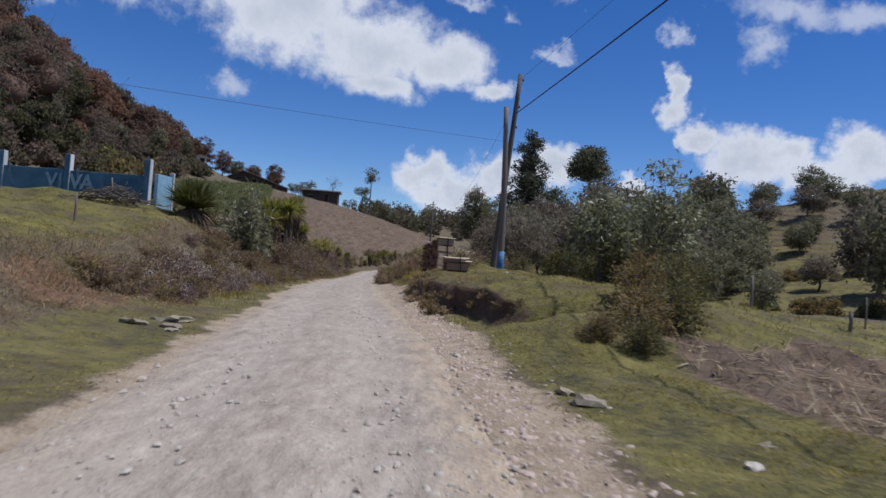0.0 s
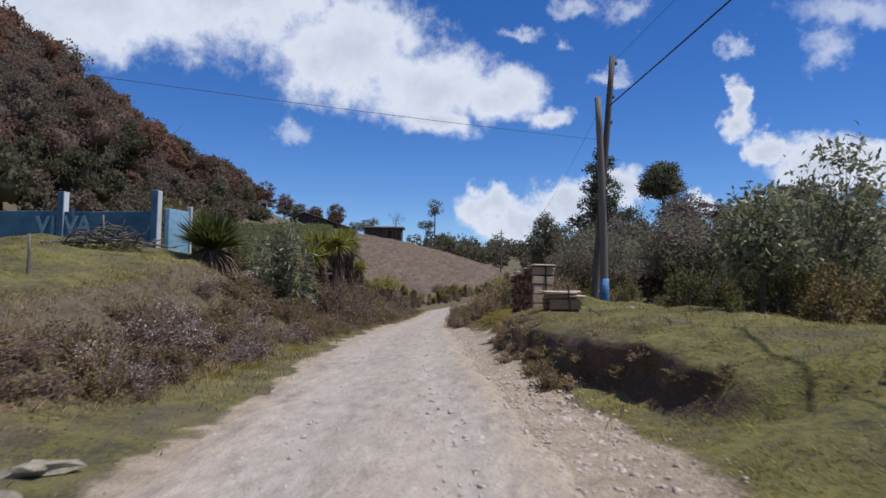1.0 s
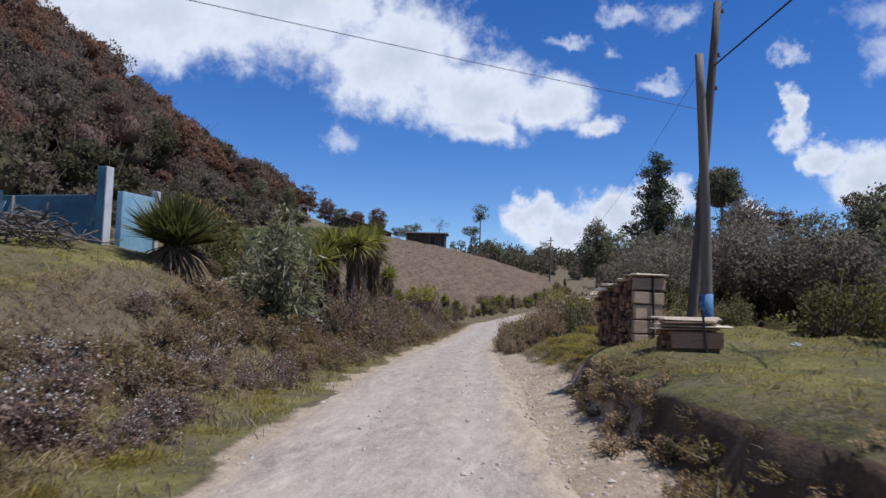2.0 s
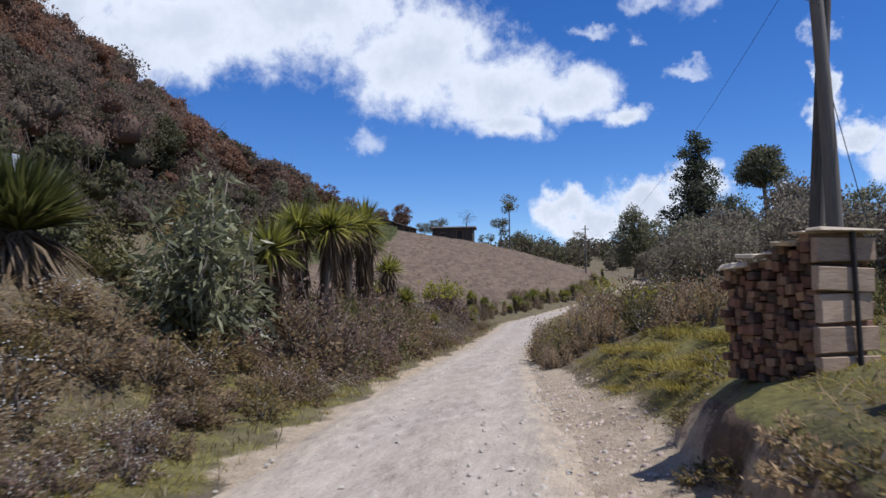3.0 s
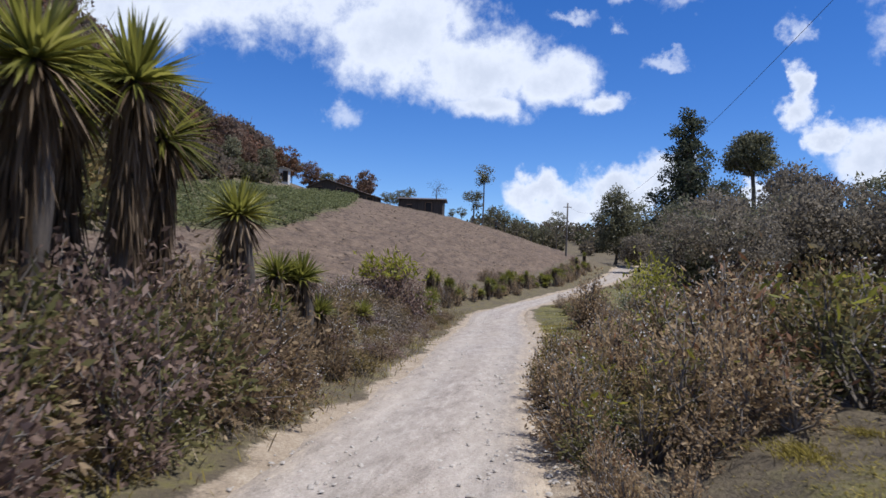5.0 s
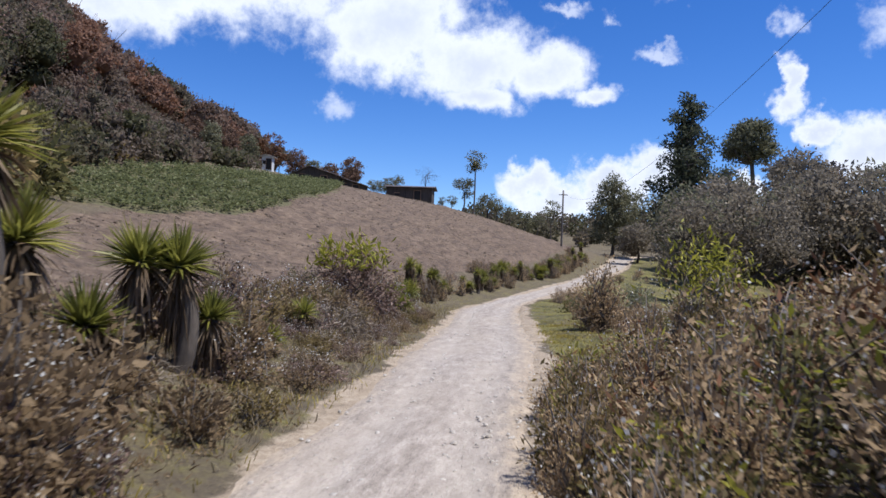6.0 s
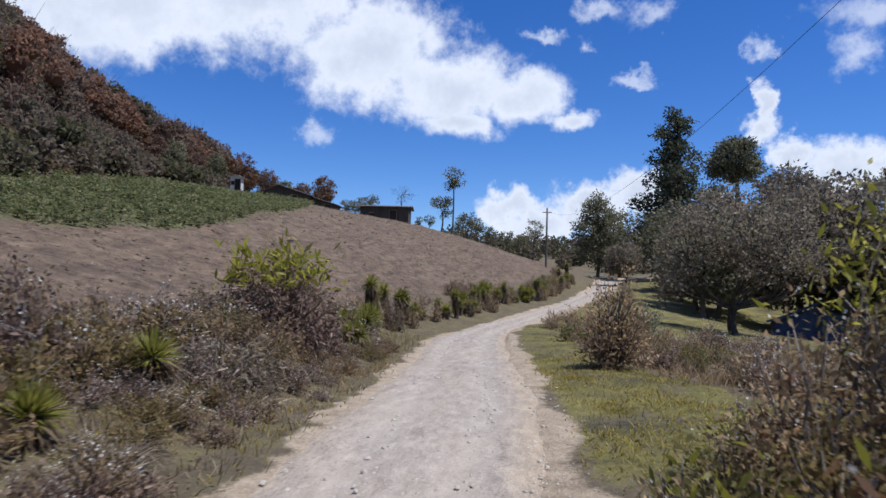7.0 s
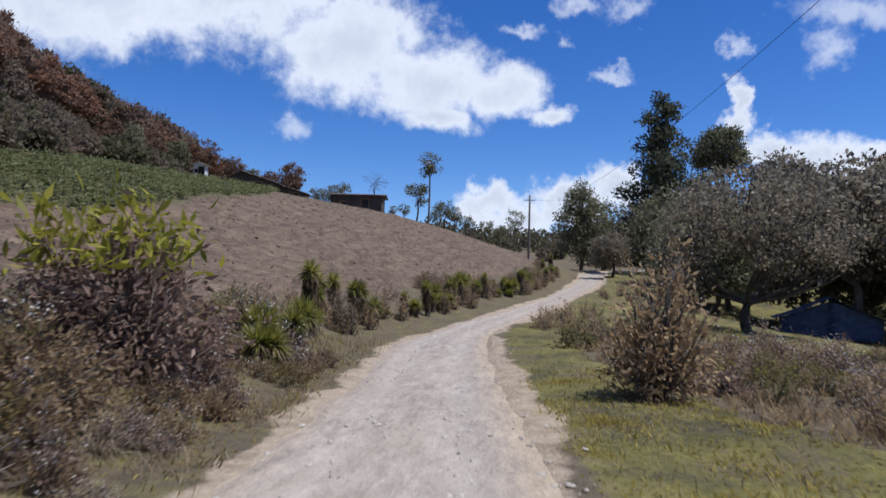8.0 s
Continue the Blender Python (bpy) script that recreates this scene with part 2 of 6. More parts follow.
M["board"] = spread("board", (0.11, 0.06, 0.034), (0.34, 0.21, 0.125), 10.0, 0.85, 0.5, 0.006, (1, 6, 6))
M["billet_red"] = spread("billet_red", (0.075, 0.034, 0.022), (0.25, 0.13, 0.085), 18.0, 0.9, 0.5, 0.006)
M["billet_dark"] = spread("billet_dark", (0.035, 0.024, 0.018), (0.15, 0.1, 0.072), 16.0, 0.9, 0.5, 0.006)
M["tan_board"] = spread("tan_board", (0.24, 0.16, 0.105), (0.5, 0.37, 0.26), 10.0, 0.85, 0.5, 0.006, (1, 6, 6))
M["pale_board"] = spread("pale_board", (0.36, 0.28, 0.19), (0.7, 0.6, 0.47), 12.0, 0.8, 0.3, 0.005)
M["blue_wall"] = spread("blue_wall", (0.022, 0.075, 0.14), (0.115, 0.25, 0.35), 1.6, 0.85, 0.35, 0.01)
M["wall_white"] = spread("wall_white", (0.42, 0.44, 0.45), (0.74, 0.75, 0.75), 3.0, 0.85, 0.3, 0.008)
M["wall_letter"] = spread("wall_letter", (0.08, 0.19, 0.28), (0.36, 0.48, 0.54), 5.0, 0.85, 0.2)
# Paler copy of blue_wall: sunlight put into the side panel's colour.
M["wall_sunlit"] = spread("wall_sunlit", (0.1, 0.26, 0.4), (0.32, 0.5, 0.62), 4.0, 0.85, 0.2)
M["tin"] = spread("tin", (0.06, 0.045, 0.04), (0.2, 0.155, 0.13), 2.2, 0.6, 0.3, 0.01)
M["tin_light"] = spread("tin_light", (0.35, 0.3, 0.25), (0.6, 0.56, 0.5), 2.2, 0.5, 0.2)
M["adobe"] = spread("adobe", (0.09, 0.065, 0.045), (0.24, 0.18, 0.13), 2.0, 0.95, 0.4, 0.02)
M["plank_wall"] = spread("plank_wall", (0.025, 0.02, 0.017), (0.1, 0.08, 0.066), 3.0, 0.9, 0.5, 0.02, (3, 3, 0.4))
M["whitewash"] = spread("whitewash", (0.5, 0.5, 0.48), (0.8, 0.8, 0.78), 2.0, 0.9, 0.2)
M["dark_gap"] = spread("dark_gap", (0.01, 0.01, 0.01), (0.03, 0.027, 0.024), 3.0, 0.9, 0.1)
M["blue_sheet"] = spread("blue_sheet", (0.02, 0.034, 0.075), (0.06, 0.1, 0.2), 2.5, 0.7, 0.5, 0.05)

M["scrub"] = leafy("scrub", [(0, (0.0901, 0.0643, 0.0384)), (0.35, (0.217, 0.152, 0.0832)), (0.65, (0.382, 0.275, 0.154)), (1, (0.636, 0.49, 0.312))])
M["mauve_scrub"] = leafy("mauve_scrub", [(0, (0.0901, 0.0595, 0.0464)), (0.35, (0.212, 0.144, 0.11)), (0.65, (0.366, 0.261, 0.201)), (1, (0.657, 0.499, 0.399))])
M["scrub_green"] = leafy("scrub_green", [(0.0, (0.065, 0.063, 0.024)), (0.4, (0.155, 0.145, 0.053)), (0.75, (0.31, 0.27, 0.115)), (1.0, (0.5, 0.42, 0.22))])
M["scrub_olive"] = leafy("scrub_olive", [(0, (0.0763, 0.0595, 0.0232)), (0.45, (0.239, 0.18, 0.0704)), (1, (0.519, 0.389, 0.188))])
M["grey_leaf"] = leafy("grey_leaf", [(0.0, (0.085, 0.088, 0.046)), (0.45, (0.215, 0.218, 0.112)), (0.8, (0.42, 0.41, 0.25)), (1.0, (0.72, 0.69, 0.53))], 0.45, 0.4, shine=0.45)
M["dry_leaf"] = leafy("dry_leaf", [(0.0, (0.1, 0.076, 0.052)), (0.5, (0.27, 0.216, 0.155)), (1.0, (0.54, 0.465, 0.36))], 0.7, 0.25)
M["skirt_leaf"] = leafy("skirt_leaf", [(0, (0.066, 0.0437, 0.0256)), (0.5, (0.176, 0.124, 0.076)), (1, (0.387, 0.298, 0.204))], 0.7, 0.25)
M["lime_leaf"] = leafy("lime_leaf", [(0.0, (0.12, 0.13, 0.02)), (0.5, (0.36, 0.34, 0.045)), (1.0, (0.66, 0.58, 0.11))], 0.5, 0.45)
M["yucca_leaf"] = leafy("yucca_leaf", [(0.0, (0.075, 0.08, 0.018)), (0.35, (0.19, 0.19, 0.035)), (0.75, (0.37, 0.345, 0.07)), (1.0, (0.6, 0.53, 0.24))], 0.42, 0.45, shine=0.5)
M["sword_leaf"] = leafy("sword_leaf", [(0.0, (0.035, 0.045, 0.014)), (0.5, (0.1, 0.11, 0.03)), (1.0, (0.26, 0.25, 0.08))], 0.4, 0.25, shine=0.5)
M["dark_leaf"] = leafy("dark_leaf", [(0.0, (0.085, 0.085, 0.049)), (0.5, (0.205, 0.2, 0.117)), (0.85, (0.37, 0.345, 0.217)), (1.0, (0.5, 0.455, 0.325))], 0.5, 0.45)
M["umber_leaf"] = leafy("umber_leaf", [(0.0, (0.095, 0.08, 0.058)), (0.5, (0.225, 0.192, 0.14)), (0.85, (0.38, 0.32, 0.235)), (1.0, (0.58, 0.49, 0.38))], 0.5, 0.5)
M["pine_leaf"] = leafy("pine_leaf", [(0.0, (0.05, 0.058, 0.034)), (0.5, (0.115, 0.125, 0.075)), (1.0, (0.25, 0.245, 0.15))], 0.6, 0.35)
M["red_leaf"] = leafy("red_leaf", [(0.0, (0.062, 0.0388, 0.0217)), (0.5, (0.186, 0.093, 0.0465)), (1.0, (0.372, 0.186, 0.093))], 0.6, 0.25)
M["russet_leaf"] = leafy("russet_leaf", [(0.0, (0.09, 0.06, 0.04)), (0.5, (0.2, 0.125, 0.085)), (1.0, (0.36, 0.22, 0.15))], 0.6, 0.4)
M["weed_leaf"] = leafy("weed_leaf", [(0, (0.159, 0.108, 0.06)), (0.35, (0.36, 0.254, 0.142)), (0.68, (0.572, 0.418, 0.24)), (0.88, (0.53, 0.422, 0.144)), (1, (0.784, 0.624, 0.4))])
M["flower"] = leafy("flower", [(0.0, (0.5, 0.47, 0.4)), (1.0, (0.8, 0.78, 0.72))], 0.7, 0.3)
M["grass"] = leafy("grass", [(0, (0.113, 0.092, 0.0225)), (0.4, (0.258, 0.208, 0.045)), (0.75, (0.433, 0.345, 0.09)), (1, (0.618, 0.49, 0.216))], 0.6, 0.42)
M["straw"] = leafy("straw", [(0.0, (0.115, 0.092, 0.0575)), (0.5, (0.276, 0.218, 0.132)), (1.0, (0.517, 0.437, 0.299))], 0.7, 0.25)
M["pale_straw"] = leafy("pale_straw", [(0.0, (0.14, 0.105, 0.06)), (0.5, (0.36, 0.285, 0.175)), (1.0, (0.72, 0.61, 0.43))], 0.7, 0.25)
M["crop"] = leafy("crop", [(0.0, (0.095, 0.105, 0.045)), (0.5, (0.19, 0.205, 0.09)), (1.0, (0.37, 0.37, 0.18))], 0.5, 0.4)
# Far woods: colour by tree, from dark green over grey brown to rust.
m, t = material("woods")
tone = t.mask("tone").outputs["Fac"]
isle = t.node("ShaderNodeNewGeometry").outputs["Random Per Island"]
hue = t.ramp(tone, [(0.0, (0.09, 0.088, 0.04)), (0.2, (0.142, 0.12, 0.076)), (0.45, (0.18, 0.137, 0.102)), (0.72, (0.192, 0.128, 0.094)), (1.0, (0.255, 0.138, 0.085))])
col = t.mix(isle, t.mix(1.0, hue, (0.85, 0.85, 0.85), "MULTIPLY"), t.mix(1.0, hue, (1.17, 1.17, 1.17), "MULTIPLY"))
p = t.node("ShaderNodeBsdfPrincipled", {"Base Color": col, "Roughness": 0.7, "Specular IOR Level": 0.25}).outputs[0]
tr = t.node("ShaderNodeBsdfTranslucent", {"Color": col}).outputs[0]
finish(t, t.node("ShaderNodeMixShader", {0: 0.45, 1: p, 2: tr}).outputs[0])
M["woods"] = m


# ---- building blocks ----
def mesh_of(name, V, quads=None, tris=None, mat=None, smooth=False):
    """A mesh from arrays of places, four-cornered and three-cornered faces."""
    V = np.asarray(V, np.float32).reshape(-1, 3)
    q = np.asarray(quads if quads is not None else [], np.int32).reshape(-1, 4)
    r = np.asarray(tris if tris is not None else [], np.int32).reshape(-1, 3)
    me = bpy.data.meshes.new(name)
    me.vertices.add(len(V))
    me.vertices.foreach_set("co", V.ravel())
    me.loops.add(q.size + r.size)
    me.loops.foreach_set("vertex_index", np.concatenate([q.ravel(), r.ravel()]))
    me.polygons.add(len(q) + len(r))
    me.polygons.foreach_set("loop_start", np.concatenate([np.arange(len(q)) * 4, q.size + np.arange(len(r)) * 3]).astype(np.int32))
    if smooth:
        me.polygons.foreach_set("use_smooth", np.ones(len(q) + len(r), bool))
    me.update(calc_edges=True)
    if mat:
        me.materials.append(M[mat])
    return me


def link(name, me, parent=None, label=""):
    ob = new(name, me)
    if parent is not None:
        ob.parent = parent
    return tagged(ob, label)


def part(name, bm, mat, parent, label=""):
    me = bpy.data.meshes.new(name)
    bm.to_mesh(me)
    bm.free()
    me.materials.append(M[mat])
    return link(name, me, parent, label)


def thing(name, place=(0, 0, 0), turn=0.0):
    ob = new(name)
    ob.empty_display_size = 0.2
    ob.matrix_basis = pose(*place, 0, 0, turn)
    return ob


class Heap:
    """Gathers places and faces of many small pieces into one mesh."""

    def __init__(self):
        self.v, self.q, self.t, self.n = [], [], [], 0

    def add(self, V, quads=None, tris=None):
        V = np.asarray(V, float).reshape(-1, 3)
        if quads is not None and len(quads):
            self.q.append(np.asarray(quads) + self.n)
        if tris is not None and len(tris):
            self.t.append(np.asarray(tris) + self.n)
        self.v.append(V)
        self.n += len(V)
        return self

    def mesh(self, name, mat, smooth=False):
        return mesh_of(name, np.concatenate(self.v), np.concatenate(self.q) if self.q else None, np.concatenate(self.t) if self.t else None, mat, smooth)


def unit(v):
    return v / np.maximum(np.linalg.norm(v, axis=-1, keepdims=True), 1e-9)


def tube(points, radii, sides=6):
    """A tapered tube along points."""
    pts, radii = np.asarray(points, float), np.asarray(radii, float)
    d = unit(np.gradient(pts, axis=0))
    ref = np.where(np.abs(d[:, 2:3]) > 0.9, [[1.0, 0, 0]], [[0, 0, 1.0]])
    a = unit(np.cross(d, ref))
    b = np.cross(d, a)
    ang = np.linspace(0, 2 * np.pi, sides, endpoint=False)
    ring = pts[:, None] + radii[:, None, None] * (np.cos(ang)[None, :, None] * a[:, None] + np.sin(ang)[None, :, None] * b[:, None])
    n = len(pts)
    i, j = np.meshgrid(np.arange(n - 1), np.arange(sides), indexing="ij")
    k = (j + 1) % sides
    quads = np.stack([i * sides + j, i * sides + k, (i + 1) * sides + k, (i + 1) * sides + j], -1).reshape(-1, 4)
    tris = np.array([[(n - 1) * sides, (n - 1) * sides + s, (n - 1) * sides + s + 1] for s in range(1, sides - 1)])
    return ring.reshape(-1, 3), quads, tris


def leaf_faces(C, D, L, W, rng, face=None):
    """Folded, pointed leaves from C along D, their upper sides turned towards face."""
    D = unit(D)
    side = unit(np.cross(D, rng.normal(size=D.shape) if face is None else face + 0.45 * rng.normal(size=D.shape)))
    up = np.cross(side, D)
    L, W = np.broadcast_to(L, len(C))[:, None], np.broadcast_to(W, len(C))[:, None]
    mid = C + D * L * 0.45
    V = np.stack([C, mid + side * W * 0.5 + up * W * 0.18, C + D * L, mid - side * W * 0.5 + up * W * 0.18], 1)
    return V.reshape(-1, 3), np.arange(len(C) * 4).reshape(-1, 4)


def blade_faces(C, D, L, W, droop, rng):
    """Long blades with a bend: a strip of two quads' length ending in a point."""
    D = unit(D)
    side = unit(np.cross(D, np.array([0, 0, 1.0]) + 0.3 * rng.normal(size=D.shape)))
    L, W, droop = (np.broadcast_to(v, len(C))[:, None] for v in (L, W, droop))
    down = np.array([0, 0, -1.0])
    mid = C + D * L * 0.5 + down * droop * L * 0.2
    tip = C + D * L + down * droop * L
    V = np.stack([C - side * W * 0.4, C + side * W * 0.4, mid + side * W * 0.5, mid - side * W * 0.5, tip], 1)
    k = np.arange(len(C))[:, None] * 5
    return V.reshape(-1, 3), k + np.array([[0, 1, 2, 3]]), k + np.array([[3, 2, 4]])


def leaf_tris(C, D, L, W, rng, face):
    """Three-cornered leaves, for crowns far off."""
    D = unit(D)
    side = unit(np.cross(D, face + 0.35 * rng.normal(size=D.shape)))
    L, W = np.broadcast_to(L, len(C))[:, None], np.broadcast_to(W, len(C))[:, None]
    V = np.stack([C - side * W * 0.6, C + side * W * 0.6, C + D * L], 1)
    return V.reshape(-1, 3), None, np.arange(len(C) * 3).reshape(-1, 3)


def ball(rng, n):
    return unit(rng.normal(size=(n, 3)))


def value_noise(x, y, seed=0):
    """Smooth noise in -1..1 over arrays."""
    def h(i, j):
        k = (i.astype(np.int64) * 374761393 + j.astype(np.int64) * 668265263 + seed * 982451653) & 0x7FFFFFFF
        k = ((k ^ (k >> 13)) * 1274126177) & 0x7FFFFFFF
        return ((k ^ (k >> 16)) & 0xFFFF) / 32767.5 - 1.0
    x, y = np.asarray(x, float), np.asarray(y, float)
    i, j = np.floor(x), np.floor(y)
    f, g = x - i, y - j
    f, g = f * f * (3 - 2 * f), g * g * (3 - 2 * g)
    return (h(i, j) * (1 - f) + h(i + 1, j) * f) * (1 - g) + (h(i, j + 1) * (1 - f) + h(i + 1, j + 1) * f) * g


def rough_noise(x, y, size, seed=0, octaves=3):
    return sum(value_noise(x / size * 2**k, y / size * 2**k, seed + k) * 0.5**k for k in range(octaves))


# ---- the lie of the land ----
def smooth_table(stations, values):
    ys = np.arange(-60.0, 460.0, 0.5)
    v = np.interp(ys, stations, values)
    k = np.hanning(17)
    pad = np.pad(v, 8, mode="edge")
    return ys, np.convolve(pad, k / k.sum(), "valid")


LEFT_T = smooth_table([-60, 7.5, 12, 16.6, 21.4, 24.5, 28.5, 36.5, 44, 48, 54, 61, 66, 75.4, 89.5, 121, 140, 160, 190, 460],
                      [-2.4, -2.85, -3.38, -3.9, -4.52, -4.95, -5.4, -5.98, -6.15, -6.5, -6.78, -7.3, -7.65, -5.75, -2.8, 1.8, 3.9, 12, 26, 200])
RIGHT_T = smooth_table([-60, 7.75, 10.5, 15.5, 19.5, 23, 28, 33, 37.4, 44.5, 52, 62, 68, 71, 82.5, 115, 140, 160, 190, 460],
                       [0.85, 0.3, -0.08, -0.58, -1.18, -1.78, -2.2, -2.95, -3.5, -4.0, -4.1, -4.9, -5.2, -4.8, -2.5, 3.6, 7.0, 16, 30, 204])
LEVEL_T = smooth_table([-60, 0, 15, 22, 30, 40, 50, 58, 66, 80, 115, 140, 170, 300, 460], [0, 0, 0, 0.05, 0, -0.1, -0.2, -0.25, -0.2, 0.35, 1.9, 3.4, 5.0, 17, 20])
SL = [0, 0.8, 1.6, 2.6, 4, 6, 9, 13, 20, 30, 45, 65, 95, 140, 260]
LEFT_Y = [0, 15, 22, 29, 36, 44, 54, 66, 90, 125, 150, 190, 300]
LEFT_Z = [
    np.array([0, 0, 0.02, 0.15, 0.6, 0.9, 1.1, 1.3, 1.8, 2.6, 7, 18, 40, 60, 86]),
    np.array([0, 0, 0.05, 0.25, 1.05, 1.4, 1.7, 1.95, 2.2, 3, 8, 19, 41, 60, 86]),
    np.array([0.05, 0.03, 0.1, 0.35, 1.35, 1.65, 2, 2.2, 2.5, 3.5, 9, 20, 42, 61, 86]),
    np.array([0, 0.08, 0.3, 0.85, 2.2, 2.6, 2.65, 2.6, 2.9, 4, 10, 21, 43, 62, 86]),
    np.array([-0.05, 0.1, 0.45, 0.85, 1.1, 1.3, 1.7, 2.4, 3.7, 5.6, 11, 22, 44, 63, 86]),
    np.array([-0.15, -0.1, 0.1, 0.4, 0.65, 0.9, 1.4, 2.1, 3.6, 5.8, 10.5, 21, 44, 63, 86]),
    np.array([-0.23, -0.25, 0, 0.35, 0.65, 1, 1.6, 2.5, 4, 6.2, 10.5, 20, 43, 64, 86]),
    np.array([-0.2, -0.2, -0.05, 0.3, 0.7, 1.15, 1.8, 2.8, 4.5, 6.8, 11.2, 20, 44, 64, 88]),
    np.array([0.8, 0.8, 0.9, 1.2, 1.7, 2.4, 3.3, 4.5, 6.5, 8.8, 12.6, 23, 49, 66, 90]),
    np.array([2.5, 2.6, 2.9, 3.4, 4.3, 5.1, 6, 7.2, 9.1, 10.8, 13.2, 18.6, 43, 62, 88]),
    np.array([4.2, 4.3, 4.4, 4.6, 4.9, 5.3, 5.7, 6.4, 7.6, 9.6, 13.0, 18.2, 34, 52, 76]),
    np.array([5.5, 5.5, 5.5, 5.5, 5.5, 5.5, 5.8, 6.2, 7.2, 8.6, 11.5, 18, 30, 44, 62]),
    np.array([17, 17, 17, 17, 17, 17, 17, 17, 17, 17, 17, 18, 22, 30, 46]),
]
SR = [0, 0.3, 0.6, 0.8, 1.0, 1.3, 1.7, 2.0, 2.4, 3.5, 5.5, 8, 12, 18, 28, 45, 70, 110, 250]
RIGHT_Y = [0, 12.5, 14.5, 16, 16.8, 18.5, 20, 22, 25, 27.0, 29.0, 33, 40, 48, 56, 75, 100, 150, 300]
RIGHT_Z = [
    np.array([0, 0, 0, 0, -0.01, -0.02, -0.03, -0.04, -0.06, -0.12, -0.4, -0.6, -0.7, -0.7, -0.6, -0.2, 4, 13, 30]),
    np.array([0, 0, 0, 0.01, 0.02, 0.04, 0.06, 0.07, 0.07, 0.04, -0.21, -0.5, -0.6, -0.6, -0.5, -0.01, 4, 13.96, 30]),
    np.array([0, 0.03, 0.08, 0.13, 0.2, 0.3, 0.4, 0.42, 0.4, 0.39, 0.08, -0.35, -0.55, -0.55, -0.45, 0, 4, 14, 30]),
    np.array([0, 0.02, 0.06, 0.1, 0.14, 0.21, 0.3, 0.42, 0.55, 0.74, 0.35, -0.2, -0.5, -0.5, -0.4, 0, 4, 14, 30]),
    np.array([0, 0.04, 0.09, 0.66, 0.75, 0.8, 0.82, 0.82, 0.8, 0.79, 0.44, -0.1, -0.44, -0.5, -0.38, 0.06, 4.2, 14.2, 30]),
    np.array([0.02, 0.05, 0.12, 0.74, 0.84, 0.88, 0.9, 0.92, 0.93, 0.89, 0.63, 0.11, -0.31, -0.5, -0.34, 0.19, 4.62, 14.62, 30]),
    np.array([0.03, 0.08, 0.16, 0.74, 0.86, 0.91, 0.94, 0.96, 0.97, 0.98, 0.8, 0.3, -0.2, -0.5, -0.3, 0.3, 5, 15, 30]),
    np.array([0.03, 0.1, 0.2, 0.7, 0.84, 0.92, 0.96, 0.97, 0.98, 1, 0.88, 0.5, 0, -0.42, -0.26, 0.38, 5, 15.4, 30]),
    np.array([0.03, 0.1, 0.22, 0.7, 0.86, 0.95, 0.99, 1, 1, 1.02, 1, 0.8, 0.3, -0.3, -0.2, 0.5, 5, 16, 30]),
    np.array([0.03, 0.1, 0.22, 0.7, 0.86, 0.95, 0.99, 1, 1, 1.02, 1, 0.8, 0.3, -0.3, -0.2, 0.5, 5, 16, 30]),
    np.array([0, 0.1, 0.26, 0.42, 0.56, 0.72, 0.87, 0.95, 1, 1.02, 1, 0.8, 0.3, -0.3, -0.2, 0.5, 5, 16, 30]),
    np.array([0, 0.05, 0.12, 0.19, 0.33, 0.61, 0.72, 0.79, 0.87, 1, 1, 0.8, 0.4, 0, 0, 1, 6, 17, 32]),
    np.array([-0.1, -0.04, 0.03, 0.09, 0.16, 0.26, 0.32, 0.37, 0.42, 0.5, 0.55, 0.5, 0.2, 0, 0.2, 1.3, 7, 19, 34]),
    np.array([-0.18, -0.17, -0.15, -0.13, -0.11, -0.07, -0.04, -0.02, 0.02, 0.1, 0.08, 0.0, -0.25, -0.5, -0.5, 0.9, 7, 20, 34]),
    np.array([-0.24, -0.23, -0.22, -0.21, -0.19, -0.18, -0.17, -0.16, -0.15, -0.18, -0.25, -0.35, -0.55, -0.8, -0.8, 0.1, 4, 14, 30]),
    np.array([0.14, 0.13, 0.11, 0.1, 0.1, 0.1, 0.1, 0.08, 0.05, -0.05, -0.25, -0.45, -0.75, -1.2, -1.4, 0.2, 5, 15, 32]),
    np.array([1.23, 1.21, 1.2, 1.2, 1.17, 1.09, 1.05, 1.02, 0.98, 0.85, 0.5, 0.0, -0.9, -1.7, -1.3, 2.6, 10, 20, 36]),
    np.array([4.2, 4.2, 4.2, 4.2, 4.2, 4.2, 4.2, 4.2, 4.22, 4.3, 4.5, 5, 6, 7.5, 10, 15, 21, 28, 44]),
    np.array([17, 17, 17, 17, 17, 17, 17, 17, 17, 17, 17.5, 18, 19, 20, 22, 26, 32, 40, 56]),
]


def lip_line(y):
    """How far the turf's edge over the cut bank stands from the road."""
    return np.interp(y, [16.0, 16.5, 17.2, 18.5, 20.0, 22.0, 25.0, 31.0, 34.0], [2.28, 2.23, 2.08, 1.74, 1.32, 1.1, 0.98, 1.0, 0.82]) + 0.13 * value_noise(y * 0.8, y * 0.0, 67) * np.clip((y - 16) / 2, 0, 1) * np.clip((36 - y) / 3, 0, 1)


def along_bank(s, y):
    """Distance from the road drawn so that the bank's edge always lies at 0.8."""
    a = lip_line(y)
    w = np.clip((y - 15.8) / 0.6, 0, 1) * np.clip((36 - y) / 3, 0, 1)
    return s * (1 - w) + w * np.where(s < a, s * 0.8 / a, s - a + 0.8)


